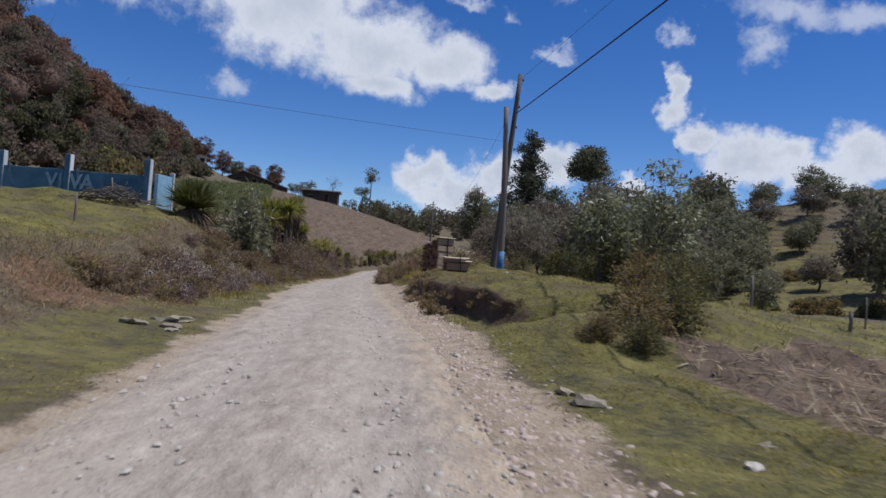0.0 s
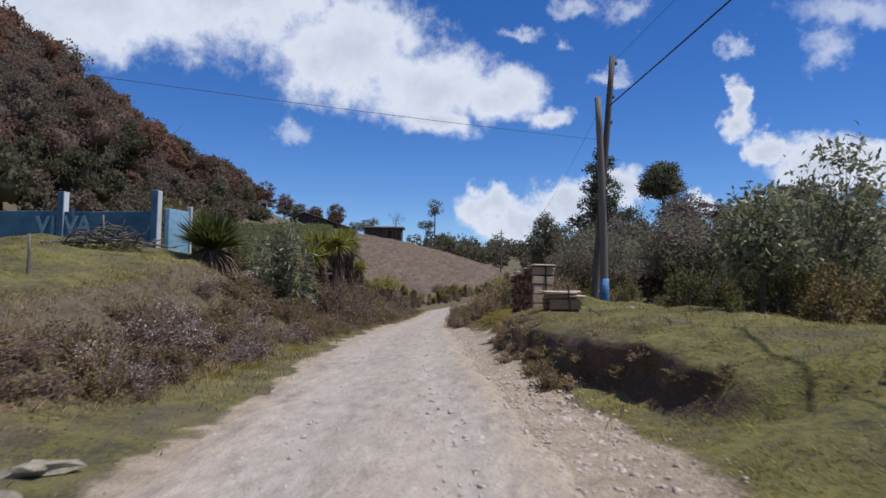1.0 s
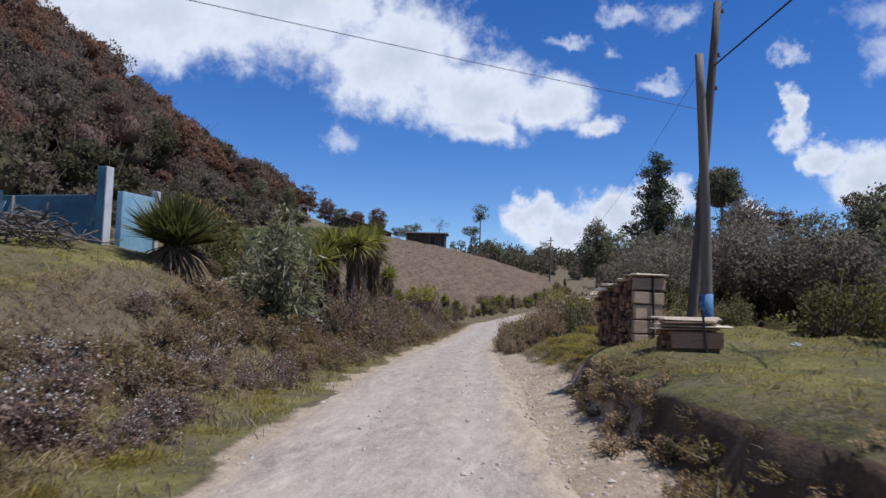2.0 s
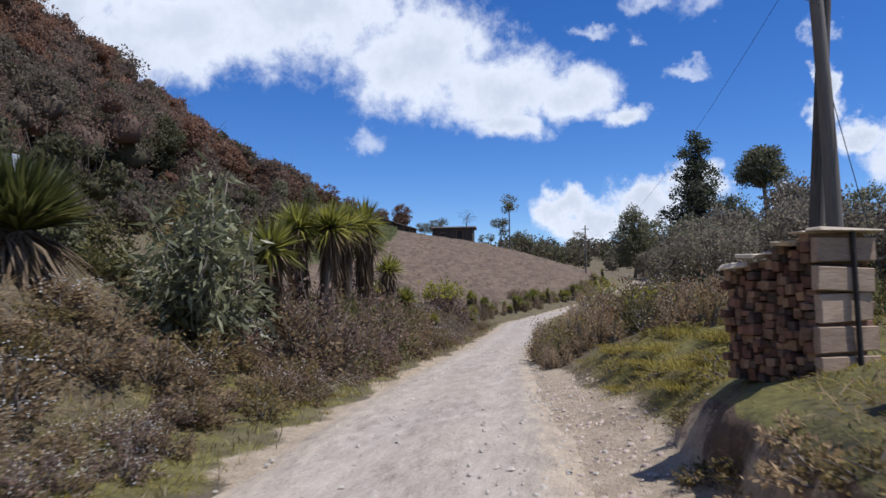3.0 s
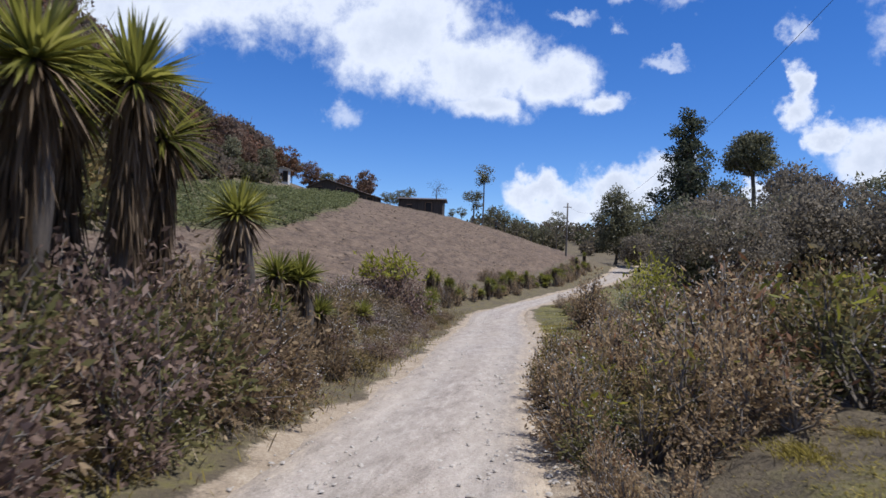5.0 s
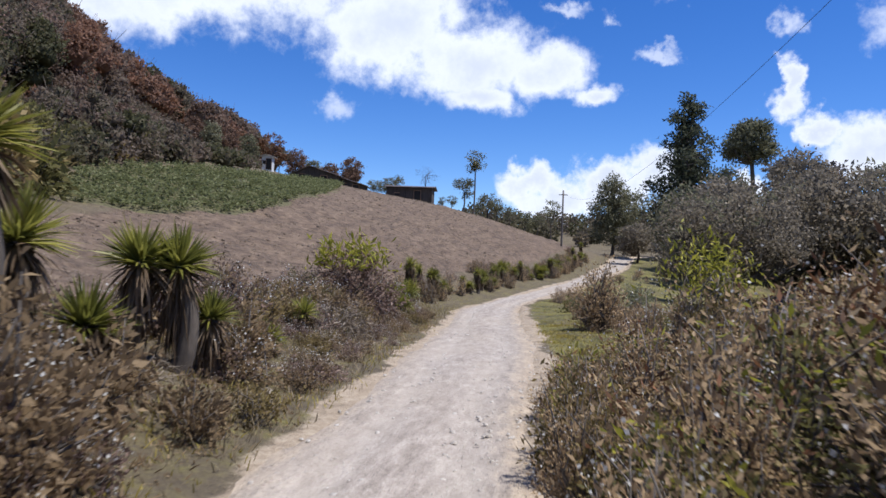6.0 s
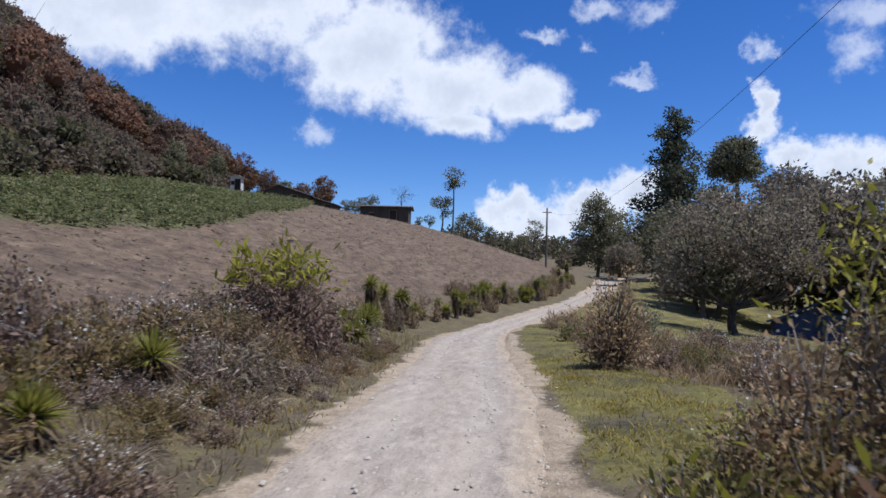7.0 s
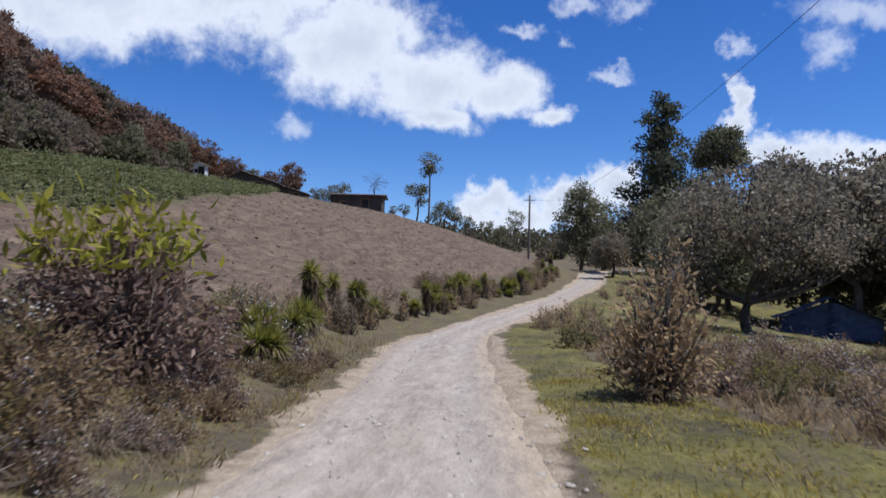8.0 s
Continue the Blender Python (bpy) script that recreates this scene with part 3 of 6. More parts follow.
def net(s, y, S, Y, Z):
    """Height by distance from the road's edge and by y, from cross sections."""
    k = np.clip(np.searchsorted(Y, y, "right") - 1, 0, len(Y) - 2)
    Y = np.asarray(Y, float)
    f = np.clip((y - Y[k]) / (Y[k + 1] - Y[k]), 0, 1)
    f = f * f * (3 - 2 * f) * 0.5 + f * 0.5
    cols = np.stack([np.interp(s, S, row) for row in Z])
    idx = np.arange(cols.shape[1])
    return cols[k, idx] * (1 - f) + cols[k + 1, idx] * f


def edges(y):
    return np.interp(y, *LEFT_T), np.interp(y, *RIGHT_T), np.interp(y, *LEVEL_T)


def land(x, y, relief=True):
    """The ground's height, over arrays."""
    x, y = np.broadcast_arrays(np.asarray(x, float), np.asarray(y, float))
    shape, x, y = x.shape, x.ravel(), y.ravel()
    xl, xr, cz = edges(y)
    left = net(np.maximum(np.minimum(xl, 4.0) - x, 0), y, SL, LEFT_Y, LEFT_Z)
    right = net(along_bank(np.maximum(x - xr, 0), y), y, SR, RIGHT_Y, RIGHT_Z)
    z = np.where(x < xl, left, np.where(x > xr, right, cz))
    if relief:
        off = np.maximum(np.maximum(xl - x, x - xr), 0)
        amp = np.clip(off / 2.5, 0, 1)
        z = z + amp * (0.09 * rough_noise(x, y, 1.7, 3) + 0.045 * rough_noise(x, y, 0.45, 9, 2) + 0.05 * rough_noise(x, y, 0.8, 13, 2))
        humps = np.clip((x - xr - 0.9) / 0.6, 0, 1) * np.clip((y - 26) / 4, 0, 1) * np.clip((38 - y) / 2, 0, 1)
        z = z + 0.13 * humps * rough_noise(x, y, 0.95, 71, 2)
        z = z + np.clip((off - 15) / 60, 0, 1) * 1.2 * rough_noise(x, y, 22, 5)
    return z.reshape(shape)


def ground_z(x, y):
    return float(land(np.array([x]), np.array([y]))[0])


def grow(start, step, end, rate):
    out = [start]
    while out[-1] < end:
        step *= rate
        out.append(out[-1] + step)
    return out


xs = np.array(sorted([-v for v in grow(12.5, 0.25, 420, 1.075)] + list(np.arange(-12.2, -0.5, 0.2)) + list(np.arange(-0.48, 0.5, 0.06)) + list(np.arange(0.55, 7.2, 0.2)) + grow(7.3, 0.25, 420, 1.075)))
ys = np.array(sorted([-v for v in grow(0.2, 0.3, 60, 1.12)] + list(np.arange(0.0, 38, 0.2)) + list(np.arange(38.1, 70, 0.3)) + grow(70.1, 0.3, 520, 1.03)))
GX, GY = np.meshgrid(xs, ys)
gx, gy = GX.ravel(), GY.ravel()
# The sheet's columns follow the bank's edge, so that the cut is clean.
fade = np.clip(1 - (np.abs(gx) - 1.0) / 14, 0, 1)
gx = gx + fade * (np.interp(np.minimum(gy, 60), *RIGHT_T) + lip_line(gy))
gz = land(gx, gy)
xl, xr, cz = edges(gy)
sl, sr = xl - gx, gx - xr
within = np.clip(-np.maximum(sl, sr) / 0.45, 0, 1)
gz = gz - 0.075 * within * within * (3 - 2 * within)
i, j = np.meshgrid(np.arange(len(ys) - 1), np.arange(len(xs) - 1), indexing="ij")
a = i * len(xs) + j
faces = np.stack([a, a + 1, a + len(xs) + 1, a + len(xs)], -1).reshape(-1, 4)

# The turf hangs over the cut bank on the right.
hang = 0.14 * np.exp(-(((sr - lip_line(gy) - 0.04) / 0.2) ** 2)) * ((gy > 16.3) & (gy < 27)) * np.clip(1 + 0.7 * value_noise(gy * 1.7, gx * 0.5, 61), 0.2, 2)
hang = hang + 0.075 * value_noise(gy * 3.3, gz * 5.0, 63) * np.exp(-(((sr - lip_line(gy) + 0.1) / 0.22) ** 2)) * ((gy > 16.3) & (gy < 28))
me = mesh_of("ground", np.stack([gx - hang, gy, gz], 1), faces, mat="ground", smooth=True)


def soft(v, low, high):
    f = np.clip((v - low) / (high - low), 0, 1)
    return f * f * (3 - 2 * f)


def crop_mask(x, y):
    """Green bean rows high on the slope, 0 to 1."""
    low = np.interp(y, [65, 68, 72, 78, 85, 92, 98, 107, 114, 123], [-24.5, -22.4, -22.0, -21.2, -22.0, -22.8, -23.6, -25.8, -27.4, -30.2])
    high = np.interp(y, [65, 68, 74, 80, 86, 95, 105, 113, 123], [-25.5, -28.0, -31.0, -31.8, -31.2, -31.0, -31.2, -31.4, -31.8])
    return soft(low - x, 0, 0.4) * soft(x - high, 0, 0.6)


def field_mask(x, y):
    """Tilled slope left of the road, 0 to 1."""
    xl, xr, cz = edges(y)
    s = xl - x
    far = np.interp(y, [40, 60, 66, 100, 110, 130], [-17, -22, -24, -28, -30, -34])
    return soft(s, 3.2, 5.0) * soft(y, 41, 47) * (1 - soft(y, 127, 131)) * soft(x - far, 0, 1.5) * (1 - crop_mask(x, y))


def stubble_mask(x, y):
    """Cut maize field low on the right."""
    xl, xr, cz = edges(y)
    s = x - xr
    return soft(s + 0.25 * rough_noise(x, y, 1.2, 47), 3.1, 3.7) * (1 - soft(y - 0.5 * (s - 3.3) + 0.3 * rough_noise(x, y, 1.5, 48), 14.0, 14.8)) * (1 - soft(s, 24, 28))


def weed_band(x, y):
    """Brown weeds between the verge's turf and the trees on the right."""
    near = np.interp(x, [-3, -2, -1.4, -0.4, 3, 9], [61.5, 58.5, 54.0, 52.8, 51.2, 50.0])
    return soft(y - near, -0.5, 0.7) * (1 - soft(y, 70, 75)) * soft(x, -3.4, -2.5) * (1 - soft(x, 12, 16))


def turf_mask(x, y):
    xl, xr, cz = edges(y)
    sl, sr = xl - x, x - xr
    left = soft(sl, 3.6, 4.3) * (1 - soft(sl, 24, 34)) * (1 - soft(y, 33, 37))
    left_verge = soft(sl, -0.15, 0.2) * (1 - soft(sl, 1.6, 2.8)) * (0.6 - 0.18 * soft(y, 30, 40))
    right = soft(sr, 0.4, 1.3) * (1 - soft(y, 34, 38)) * (1 - soft(sr, 60, 75))
    later = soft(sr, 0.15, 0.5) * (1 - 0.7 * soft(sr, 46, 58)) * soft(y, 45, 49) * (0.85 - 0.15 * soft(y, 84, 100))
    later = later * (1 - 0.9 * weed_band(x, y))
    crops = np.maximum(crop_mask(x, y) * 0.9, 0.3 * soft(y, 98, 108) * soft(-x, 29, 33) * (1 - soft(-x, 60, 70)) * (1 - soft(y, 150, 170)))
    crops = np.maximum(crops, 0.35 * soft(y, 150, 190))
    crops = np.maximum(crops, 0.32 * soft(y, 46, 56) * (1 - soft(y, 120, 130)) * soft(-x, 20, 24) * (1 - soft(-x, 36, 44)) * (1 - field_mask(x, y)))
    return np.clip(np.maximum.reduce([left, left_verge, right, later, crops]), 0, 1)


zone = np.zeros((len(gx), 4), np.float32)
slope = np.hypot(*np.gradient(gz.reshape(GX.shape), ys, xs)).ravel()
zone[:, 0] = turf_mask(gx, gy) * (1 - stubble_mask(gx, gy))
zone[:, 1] = np.maximum(field_mask(gx, gy), stubble_mask(gx, gy))
zone[:, 2] = soft(slope, 0.75, 1.2) * (gy < 45) * (sr > 0) + soft(slope, 0.8, 1.3) * 0.75 * (gy < 20) * (sl > 0) * (sl < 5) * (gy > 6)
zone[:, 2] = np.maximum(zone[:, 2], 0.8 * np.exp(-((gx + 6.4) / 1.2) ** 2 - ((gy - 14.9) / 1.6) ** 2))
zone[:, 3] = soft(sl, 0.2, 1.0) * (1 - soft(gy, 20, 24))
me.attributes.new("zone", "FLOAT_COLOR", "POINT").data.foreach_set("color", zone.ravel())
wide = 1 - soft(gy, 30, 38)
dust = (1 - soft(sr + 0.2 * rough_noise(gx, gy, 1.3, 41), 0.06 + 0.39 * wide, 0.55 + 0.5 * wide) * (gx > (xl + xr) / 2)) * (1 - soft(sl + 0.22 * rough_noise(gx, gy, 0.9, 43), -0.05, 0.4) * (gx < (xl + xr) / 2))
me.attributes.new("crop", "FLOAT", "POINT").data.foreach_set("value", crop_mask(gx, gy).astype(np.float32))
me.attributes.new("dust", "FLOAT", "POINT").data.foreach_set("value", np.clip(dust, 0, 1).astype(np.float32))
ground = tagged(new("ground", me), "rough hillside ground of patchy turf, dry litter and tilled brown soil", "ground", kind="structure")

# Old field terraces on the hillside beyond the meadow: level treads between earth banks.
tx, ty = np.meshgrid(np.arange(40, 86, 0.5), np.arange(92, 152, 0.5))
tx, ty = tx.ravel(), ty.ravel()
base_z = land(tx, ty, False) + 1.2 * np.clip((tx - 30) / 60, 0, 1) * rough_noise(tx, ty, 22, 5)
rise = 1.25
lev = base_z / rise + 0.7 * rough_noise(tx, ty, 15, 91)
frac = lev - np.floor(lev)
bank = soft(frac, 0.62, 0.95)
border = soft(tx, 40, 43) * (1 - soft(tx, 82, 86)) * soft(ty, 92, 96) * (1 - soft(ty, 148, 152))
tz = base_z + ((bank - frac) * rise + 0.9) * border - 0.6
cols_t = len(np.arange(40, 86, 0.5))
a = (np.arange(len(np.arange(92, 152, 0.5)) - 1)[:, None] * cols_t + np.arange(cols_t - 1)[None]).ravel()
me = mesh_of("terrace", np.stack([tx, ty, tz], 1), np.stack([a, a + 1, a + cols_t + 1, a + cols_t], 1), mat="ground", smooth=True)
zone = np.zeros((len(tx), 4), np.float32)
zone[:, 0] = 0.42 + 0.4 * rough_noise(tx, ty, 8, 93)
zone[:, 1] = 0.8 * (rough_noise(tx, ty, 11, 95) > 0.25)
zone[:, 2] = 0.55 * bank * (1 - soft(frac, 0.93, 1.0))
zone[:, 3] = 0.3
me.attributes.new("zone", "FLOAT_COLOR", "POINT").data.foreach_set("color", zone.ravel())
tagged(new("terrace", me), "stepped brown field terraces with earth banks", "terraces", kind="structure")

# The road lies proud of the ground, with worn wheel tracks and ragged edges that dive under the verge.
ry = np.array(sorted(list(np.arange(-20, 0, 0.5)) + list(np.arange(0, 72, 0.12)) + grow(72.05, 0.15, 190, 1.02)))
across = np.linspace(-0.14, 1.14, 44)
RY, RA = np.meshgrid(ry, across, indexing="ij")
xl, xr, cz = edges(RY)
RX = xl + (xr - xl) * RA
edge_off = np.maximum(-RA, RA - 1) * (xr - xl) + 0.14 * rough_noise(RX, RY, 1.6, 21)
tracks = np.exp(-((RA - 0.28) / 0.1) ** 2) + np.exp(-((RA - 0.7) / 0.1) ** 2)
RZ = land(RX, RY, False) + 0.028 - 0.03 * tracks + 0.013 * rough_noise(RX, RY, 0.9, 31) + 0.005 * rough_noise(RX, RY, 0.22, 33) - np.clip(edge_off + 0.3, 0, 1) * 0.16
n = len(across)
i, j = np.meshgrid(np.arange(len(ry) - 1), np.arange(n - 1), indexing="ij")
a = i * n + j
me = mesh_of("road", np.stack([RX, RY, RZ], -1), np.stack([a, a + 1, a + n + 1, a + n], -1).reshape(-1, 4), mat="gravel", smooth=True)
me.attributes.new("track", "FLOAT", "POINT").data.foreach_set("value", np.clip(tracks + 0.35 * rough_noise(RX * 2.5, RY * 0.5, 1.6, 35), 0, 1).ravel().astype(np.float32))
lane = np.clip(np.abs(RA - 0.48) * 2, 0, 1.1) * (1 - 0.08 * (RA < 0.5))
me.attributes.new("lane", "FLOAT", "POINT").data.foreach_set("value", lane.ravel().astype(np.float32))
road = tagged(new("road", me), "pale unpaved road of crushed stone with wheel tracks", "road", kind="structure")


# ---- plants ----
def branching(rng, base, tips, r0, sides=3, sag=0.0, seg=3):
    """Stems from base to each tip, bowed a little."""
    h = Heap()
    for tip in tips:
        base_j = base + rng.normal(size=3) * [0.04, 0.04, 0]
        f = np.linspace(0, 1, seg)[:, None]
        bow = rng.normal(size=3) * 0.12 * np.linalg.norm(tip - base)
        pts = base_j + (tip - base_j) * f + bow * np.sin(f * np.pi) + np.array([0, 0, sag]) * np.sin(f * np.pi)
        h.add(*tube(pts, np.linspace(r0, r0 * 0.25, seg) * rng.uniform(0.7, 1.2), sides))
    return h


def bush_meshes(seed, height, radius, leaves, length, width, stems=22, fill=0.55, flower=0, droop=0.0, top=0):
    """Stems, leaves, and flowers or bright shoots at the tips, for a bush that stands at the origin."""
    rng = np.random.default_rng(seed)
    d = ball(rng, stems)
    d[:, 2] = np.abs(d[:, 2])
    lumps = 0.72 + 0.28 * rng.random((stems, 1))
    tips = d * [radius, radius, height] * lumps + [0, 0, 0.06 * height]
    h = branching(rng, np.zeros(3), tips, 0.012 + 0.008 * height)
    pick = rng.integers(0, stems, leaves)
    along = fill + (1 - fill) * rng.random((leaves, 1)) ** 0.7
    C = tips[pick] * along + rng.normal(size=(leaves, 3)) * [radius * 0.095, radius * 0.095, height * 0.075]
    C[:, 2] = np.abs(C[:, 2])
    out = unit(C - [0, 0, height * 0.25]) + 0.8 * rng.normal(size=(leaves, 3)) - [0, 0, droop]
    size = rng.uniform(0.6, 1.25, leaves)
    f = Heap().add(*leaf_faces(C, out, length * size, width * size, rng))
    e = None
    if flower or top:
        n = flower or top
        pick = rng.integers(0, stems, n)
        C = tips[pick] * rng.uniform(0.9, 1.08, (n, 1)) + rng.normal(size=(n, 3)) * 0.09 * height
        C[:, 2] = np.abs(C[:, 2]) + 0.05
        if top:
            C = C[C[:, 2] > 0.6 * height]
        s = (0.028 if flower else length * 1.7) * rng.uniform(0.6, 1.3, len(C))
        e = Heap().add(*leaf_faces(C, unit(rng.normal(size=C.shape)) + [0, 0, 0.8], s, s * (0.9 if flower else 0.27), rng))
    return h, f, e


def bush(name, label, category, seed, leaf_mat, height, radius, leaves, length, width, group="", extra_mat="flower", extra_name="bloom", **more):
    ob = thing(name)
    h, f, e = bush_meshes(seed, height, radius, leaves, length, width, **more)
    tagged(link("branchwork", h.mesh("branchwork", "twig"), ob), kind="stuff")
    tagged(link("foliage", f.mesh("foliage", leaf_mat), ob), kind="stuff")
    if e:
        tagged(link(extra_name, e.mesh(extra_name, extra_mat), ob), kind="stuff")
    return tagged(ob, label, category, group)


def put(ob, x, y, scale=1.0, turn=0.0, sink=0.03, tall=1.0):
    """A first standing place, with feet a little in the ground."""
    ob.matrix_basis = Matrix.LocRotScale((x, y, ground_z(x, y) - sink), Euler((0, 0, turn)), (scale, scale, scale * tall))
    return ob


def spot(x, y, scale=1.0, turn=0.0, sink=0.03, tall=1.0):
    return Matrix.LocRotScale((x, y, ground_z(x, y) - sink), Euler((0, 0, turn)), (scale, scale, scale * tall))


def stand(protos, spots, rng):
    """Copies of the kinds in protos at spots (x, y, scale, tall); the first of each kind is used itself."""
    used = set()
    for x, y, scale, tall in spots:
        k = int(rng.integers(0, len(protos)))
        turn = rng.uniform(0, 6.28)
        if k not in used:
            used.add(k)
            put(protos[k], x, y, scale, turn, 0.03, tall)
        else:
            ob = copy_thing(protos[k], Matrix.Identity(4))
            ob.matrix_basis = spot(x, y, scale, turn, 0.03, tall)
    for k, ob in enumerate(protos):
        if k not in used:
            for c in list(ob.children_recursive) + [ob]:
                bpy.data.objects.remove(c)


def along_left(rng, n, y0, y1, s0, s1):
    y = rng.uniform(y0, y1, n)
    return np.interp(y, *LEFT_T) - rng.uniform(s0, s1, n), y


def along_right(rng, n, y0, y1, s0, s1):
    y = rng.uniform(y0, y1, n)
    return np.interp(y, *RIGHT_T) + rng.uniform(s0, s1, n), y


def yucca(label, seed, trunk, heads=1, blade=0.62, skirt=True, group="", low=-0.4, leaf="yucca_leaf"):
    """A yucca: trunk under a skirt of dead leaves, with a rosette of stiff blades on each head."""
    rng = np.random.default_rng(seed)
    ob = thing("yucca")
    stem, dead, live = Heap(), Heap(), Heap()
    for k in range(heads):
        lean = rng.normal(size=2) * 0.1 * (0.45 if heads == 1 else 2.2)
        hgt = trunk * (rng.uniform(0.82, 1.08) if heads > 1 else rng.uniform(0.96, 1.02))
        f = np.linspace(0, 1, 6)[:, None]
        foot = np.array([*(rng.normal(size=2) * 0.06 * (heads - 1)), 0])
        pts = foot + np.array([lean[0] * hgt, lean[1] * hgt, hgt]) * f + np.array([*(rng.normal(size=2) * 0.08), 0]) * np.sin(f * 3.1)
        stem.add(*tube(pts, np.linspace(0.13, 0.085, 6), 8))
        head = pts[-1]
        if skirt and trunk > 0.5:
            n = int(250 * max(trunk, 0.8))
            at = rng.uniform(0.3, 1.0, n) ** 0.55
            C = foot + (head - foot) * at[:, None]
            ang = rng.uniform(0, 6.28, n)
            out = np.stack([np.cos(ang), np.sin(ang), np.zeros(n)], 1)
            D = out * rng.uniform(0.02, 0.42, (n, 1)) ** 1.6 + [0, 0, -1.0] + rng.normal(size=(n, 3)) * 0.07
            dead.add(*blade_faces(C + out * rng.uniform(0.07, 0.15, (n, 1)), D, rng.uniform(0.25, 0.62, n), rng.uniform(0.018, 0.036, n), 0.05, rng))
        n = int(rng.integers(215, 245))
        pol = np.arccos(rng.uniform(low, 1.0, n))
        ang = rng.uniform(0, 6.28, n)
        D = np.stack([np.sin(pol) * np.cos(ang), np.sin(pol) * np.sin(ang), np.cos(pol)], 1)
        live.add(*blade_faces(head + D * 0.05, D, blade * rng.uniform(0.78, 1.12, n), 0.042 * blade / 0.62, np.clip(0.1 + 0.25 * (pol - 1.0), 0, 0.5), rng))
        n = 90
        ang = rng.uniform(0, 6.28, n)
        D = np.stack([np.cos(ang), np.sin(ang), rng.uniform(-1.3, -0.1, n)], 1)
        dead.add(*blade_faces(head + D * 0.06, D, blade * rng.uniform(0.6, 0.95, n), 0.034, 0.35, rng))
    link("trunk", stem.mesh("trunk", "bark", True), ob)
    tagged(link("skirt", dead.mesh("skirt", "skirt_leaf"), ob, "hanging dry grey-brown leaves"), kind="stuff")
    tagged(link("rosette", live.mesh("rosette", leaf), ob), kind="stuff")
    return tagged(ob, label, "yucca", group)


def tree(name, label, seed, height, trunk_r, balls, leaf_mat, clumps=60, per=28, clump_r=0.55, length=0.3, width=0.16, category="tree", trunk_mat="bark", fork=0.45, group="", shell=0.55, far=False):
    """A tree at the origin. balls: the crown's masses as (x, y, z, rx, rz), in metres."""
    rng = np.random.default_rng(seed)
    ob = thing(name)
    wood, crown, limbs = Heap(), Heap(), Heap()
    low = min(b[2] - b[4] for b in balls)
    split = max(height * fork * 0.9, 0.3) if low > height * 0.5 else height * fork
    f = np.linspace(0, 1, 6)[:, None]
    sway = rng.normal(size=3) * [0.03, 0.03, 0] * height
    pts = np.array([0, 0, -0.2]) + np.array([0, 0, split + 0.2]) * f + sway * np.sin(f * 2.6)
    wood.add(*tube(pts, trunk_r * np.array([1.5, 1.1, 1.0, 0.92, 0.86, 0.8]), 9))
    knot = pts[-1]
    for bx, by, bz, rx, rz in balls:
        centre = np.array([bx, by, bz], float)
        share = max(0.18, (rx / max(b[3] for b in balls)) ** 2)
        f = np.linspace(0, 1, 5)[:, None]
        limb = knot + (centre - knot) * f + rng.normal(size=3) * [0.08, 0.08, 0.02] * height * np.sin(f * 3.1)
        limbs.add(*tube(limb, trunk_r * np.linspace(0.68, 0.2, 5) * math.sqrt(share), 6))
        m = max(6, int(clumps * share))
        d = ball(rng, m)
        C = centre + d * [rx, rx, rz] * (shell + (1 - shell) * rng.random((m, 1)) ** 0.6) * (0.85 + 0.3 * rng.random((m, 1)))
        for c in C[:: max(1, m // 14)]:
            f = np.linspace(0, 1, 4)[:, None]
            a = limb[int(rng.integers(1, 5))]
            limbs.add(*tube(a + (c - a) * f + rng.normal(size=3) * 0.06 * rx * np.sin(f * 3.1), trunk_r * np.linspace(0.22, 0.05, 4), 4))
        n = m * per
        idx = np.repeat(np.arange(m), per)
        off = rng.normal(size=(n, 3)) * clump_r * [0.55, 0.55, 0.38]
        P = C[idx] + off
        D = unit(P - centre) * 0.5 + rng.normal(size=(n, 3)) * 0.9
        size = rng.uniform(0.6, 1.3, n)
        crown.add(*(leaf_tris if far else leaf_faces)(P, D, length * size, width * size, rng, unit(P - centre) + unit(off)))
    link("trunk", wood.mesh("trunk", trunk_mat, True), ob)
    tagged(link("branchwork", limbs.mesh("branchwork", trunk_mat, True), ob), kind="stuff")
    tagged(link("crown", crown.mesh("crown", leaf_mat), ob), kind="stuff")
    return tagged(ob, label, category, group)


rng = np.random.default_rng(11)

# Dry scrub on the left bank, with white flower heads here and there.
G = "dry scrub along the road"
scrub = [bush("scrub_bush", "low dry grey-brown scrub bush on the road bank", "bush", 20 + k, ("scrub", "mauve_scrub", "scrub_olive", "scrub")[k], 0.62, 0.5, 820, 0.072, 0.031, G, stems=18, fill=0.35) for k in range(4)]
bloom = [bush("scrub_bush", "dry scrub bush dotted with small white flower heads", "bush", 30 + k, ("scrub", "mauve_scrub")[k], 0.66, 0.5, 780, 0.072, 0.031, G, stems=18, fill=0.35, flower=170) for k in range(2)]
spots = []
for x, y in zip(*along_left(rng, 250, 8.5, 31.5, 0.6, 4.2)):
    off = float(np.interp(y, *LEFT_T)) - x
    if off > 3.4 or off < np.interp(y, [8, 14, 17, 31], [3.0, 2.6, 1.4, 0.6]) or (y < 15.8 and rng.random() < 0.6) or math.hypot(x + 6.3, (y - 14.6) * 0.8) < 1.2:
        continue
    spots.append((x, y, rng.uniform(0.75, 1.25) * (0.75 if off < 1.8 else 1.0), rng.uniform(0.55, 0.95) * (0.6 if off > 2.9 else 1.0)))
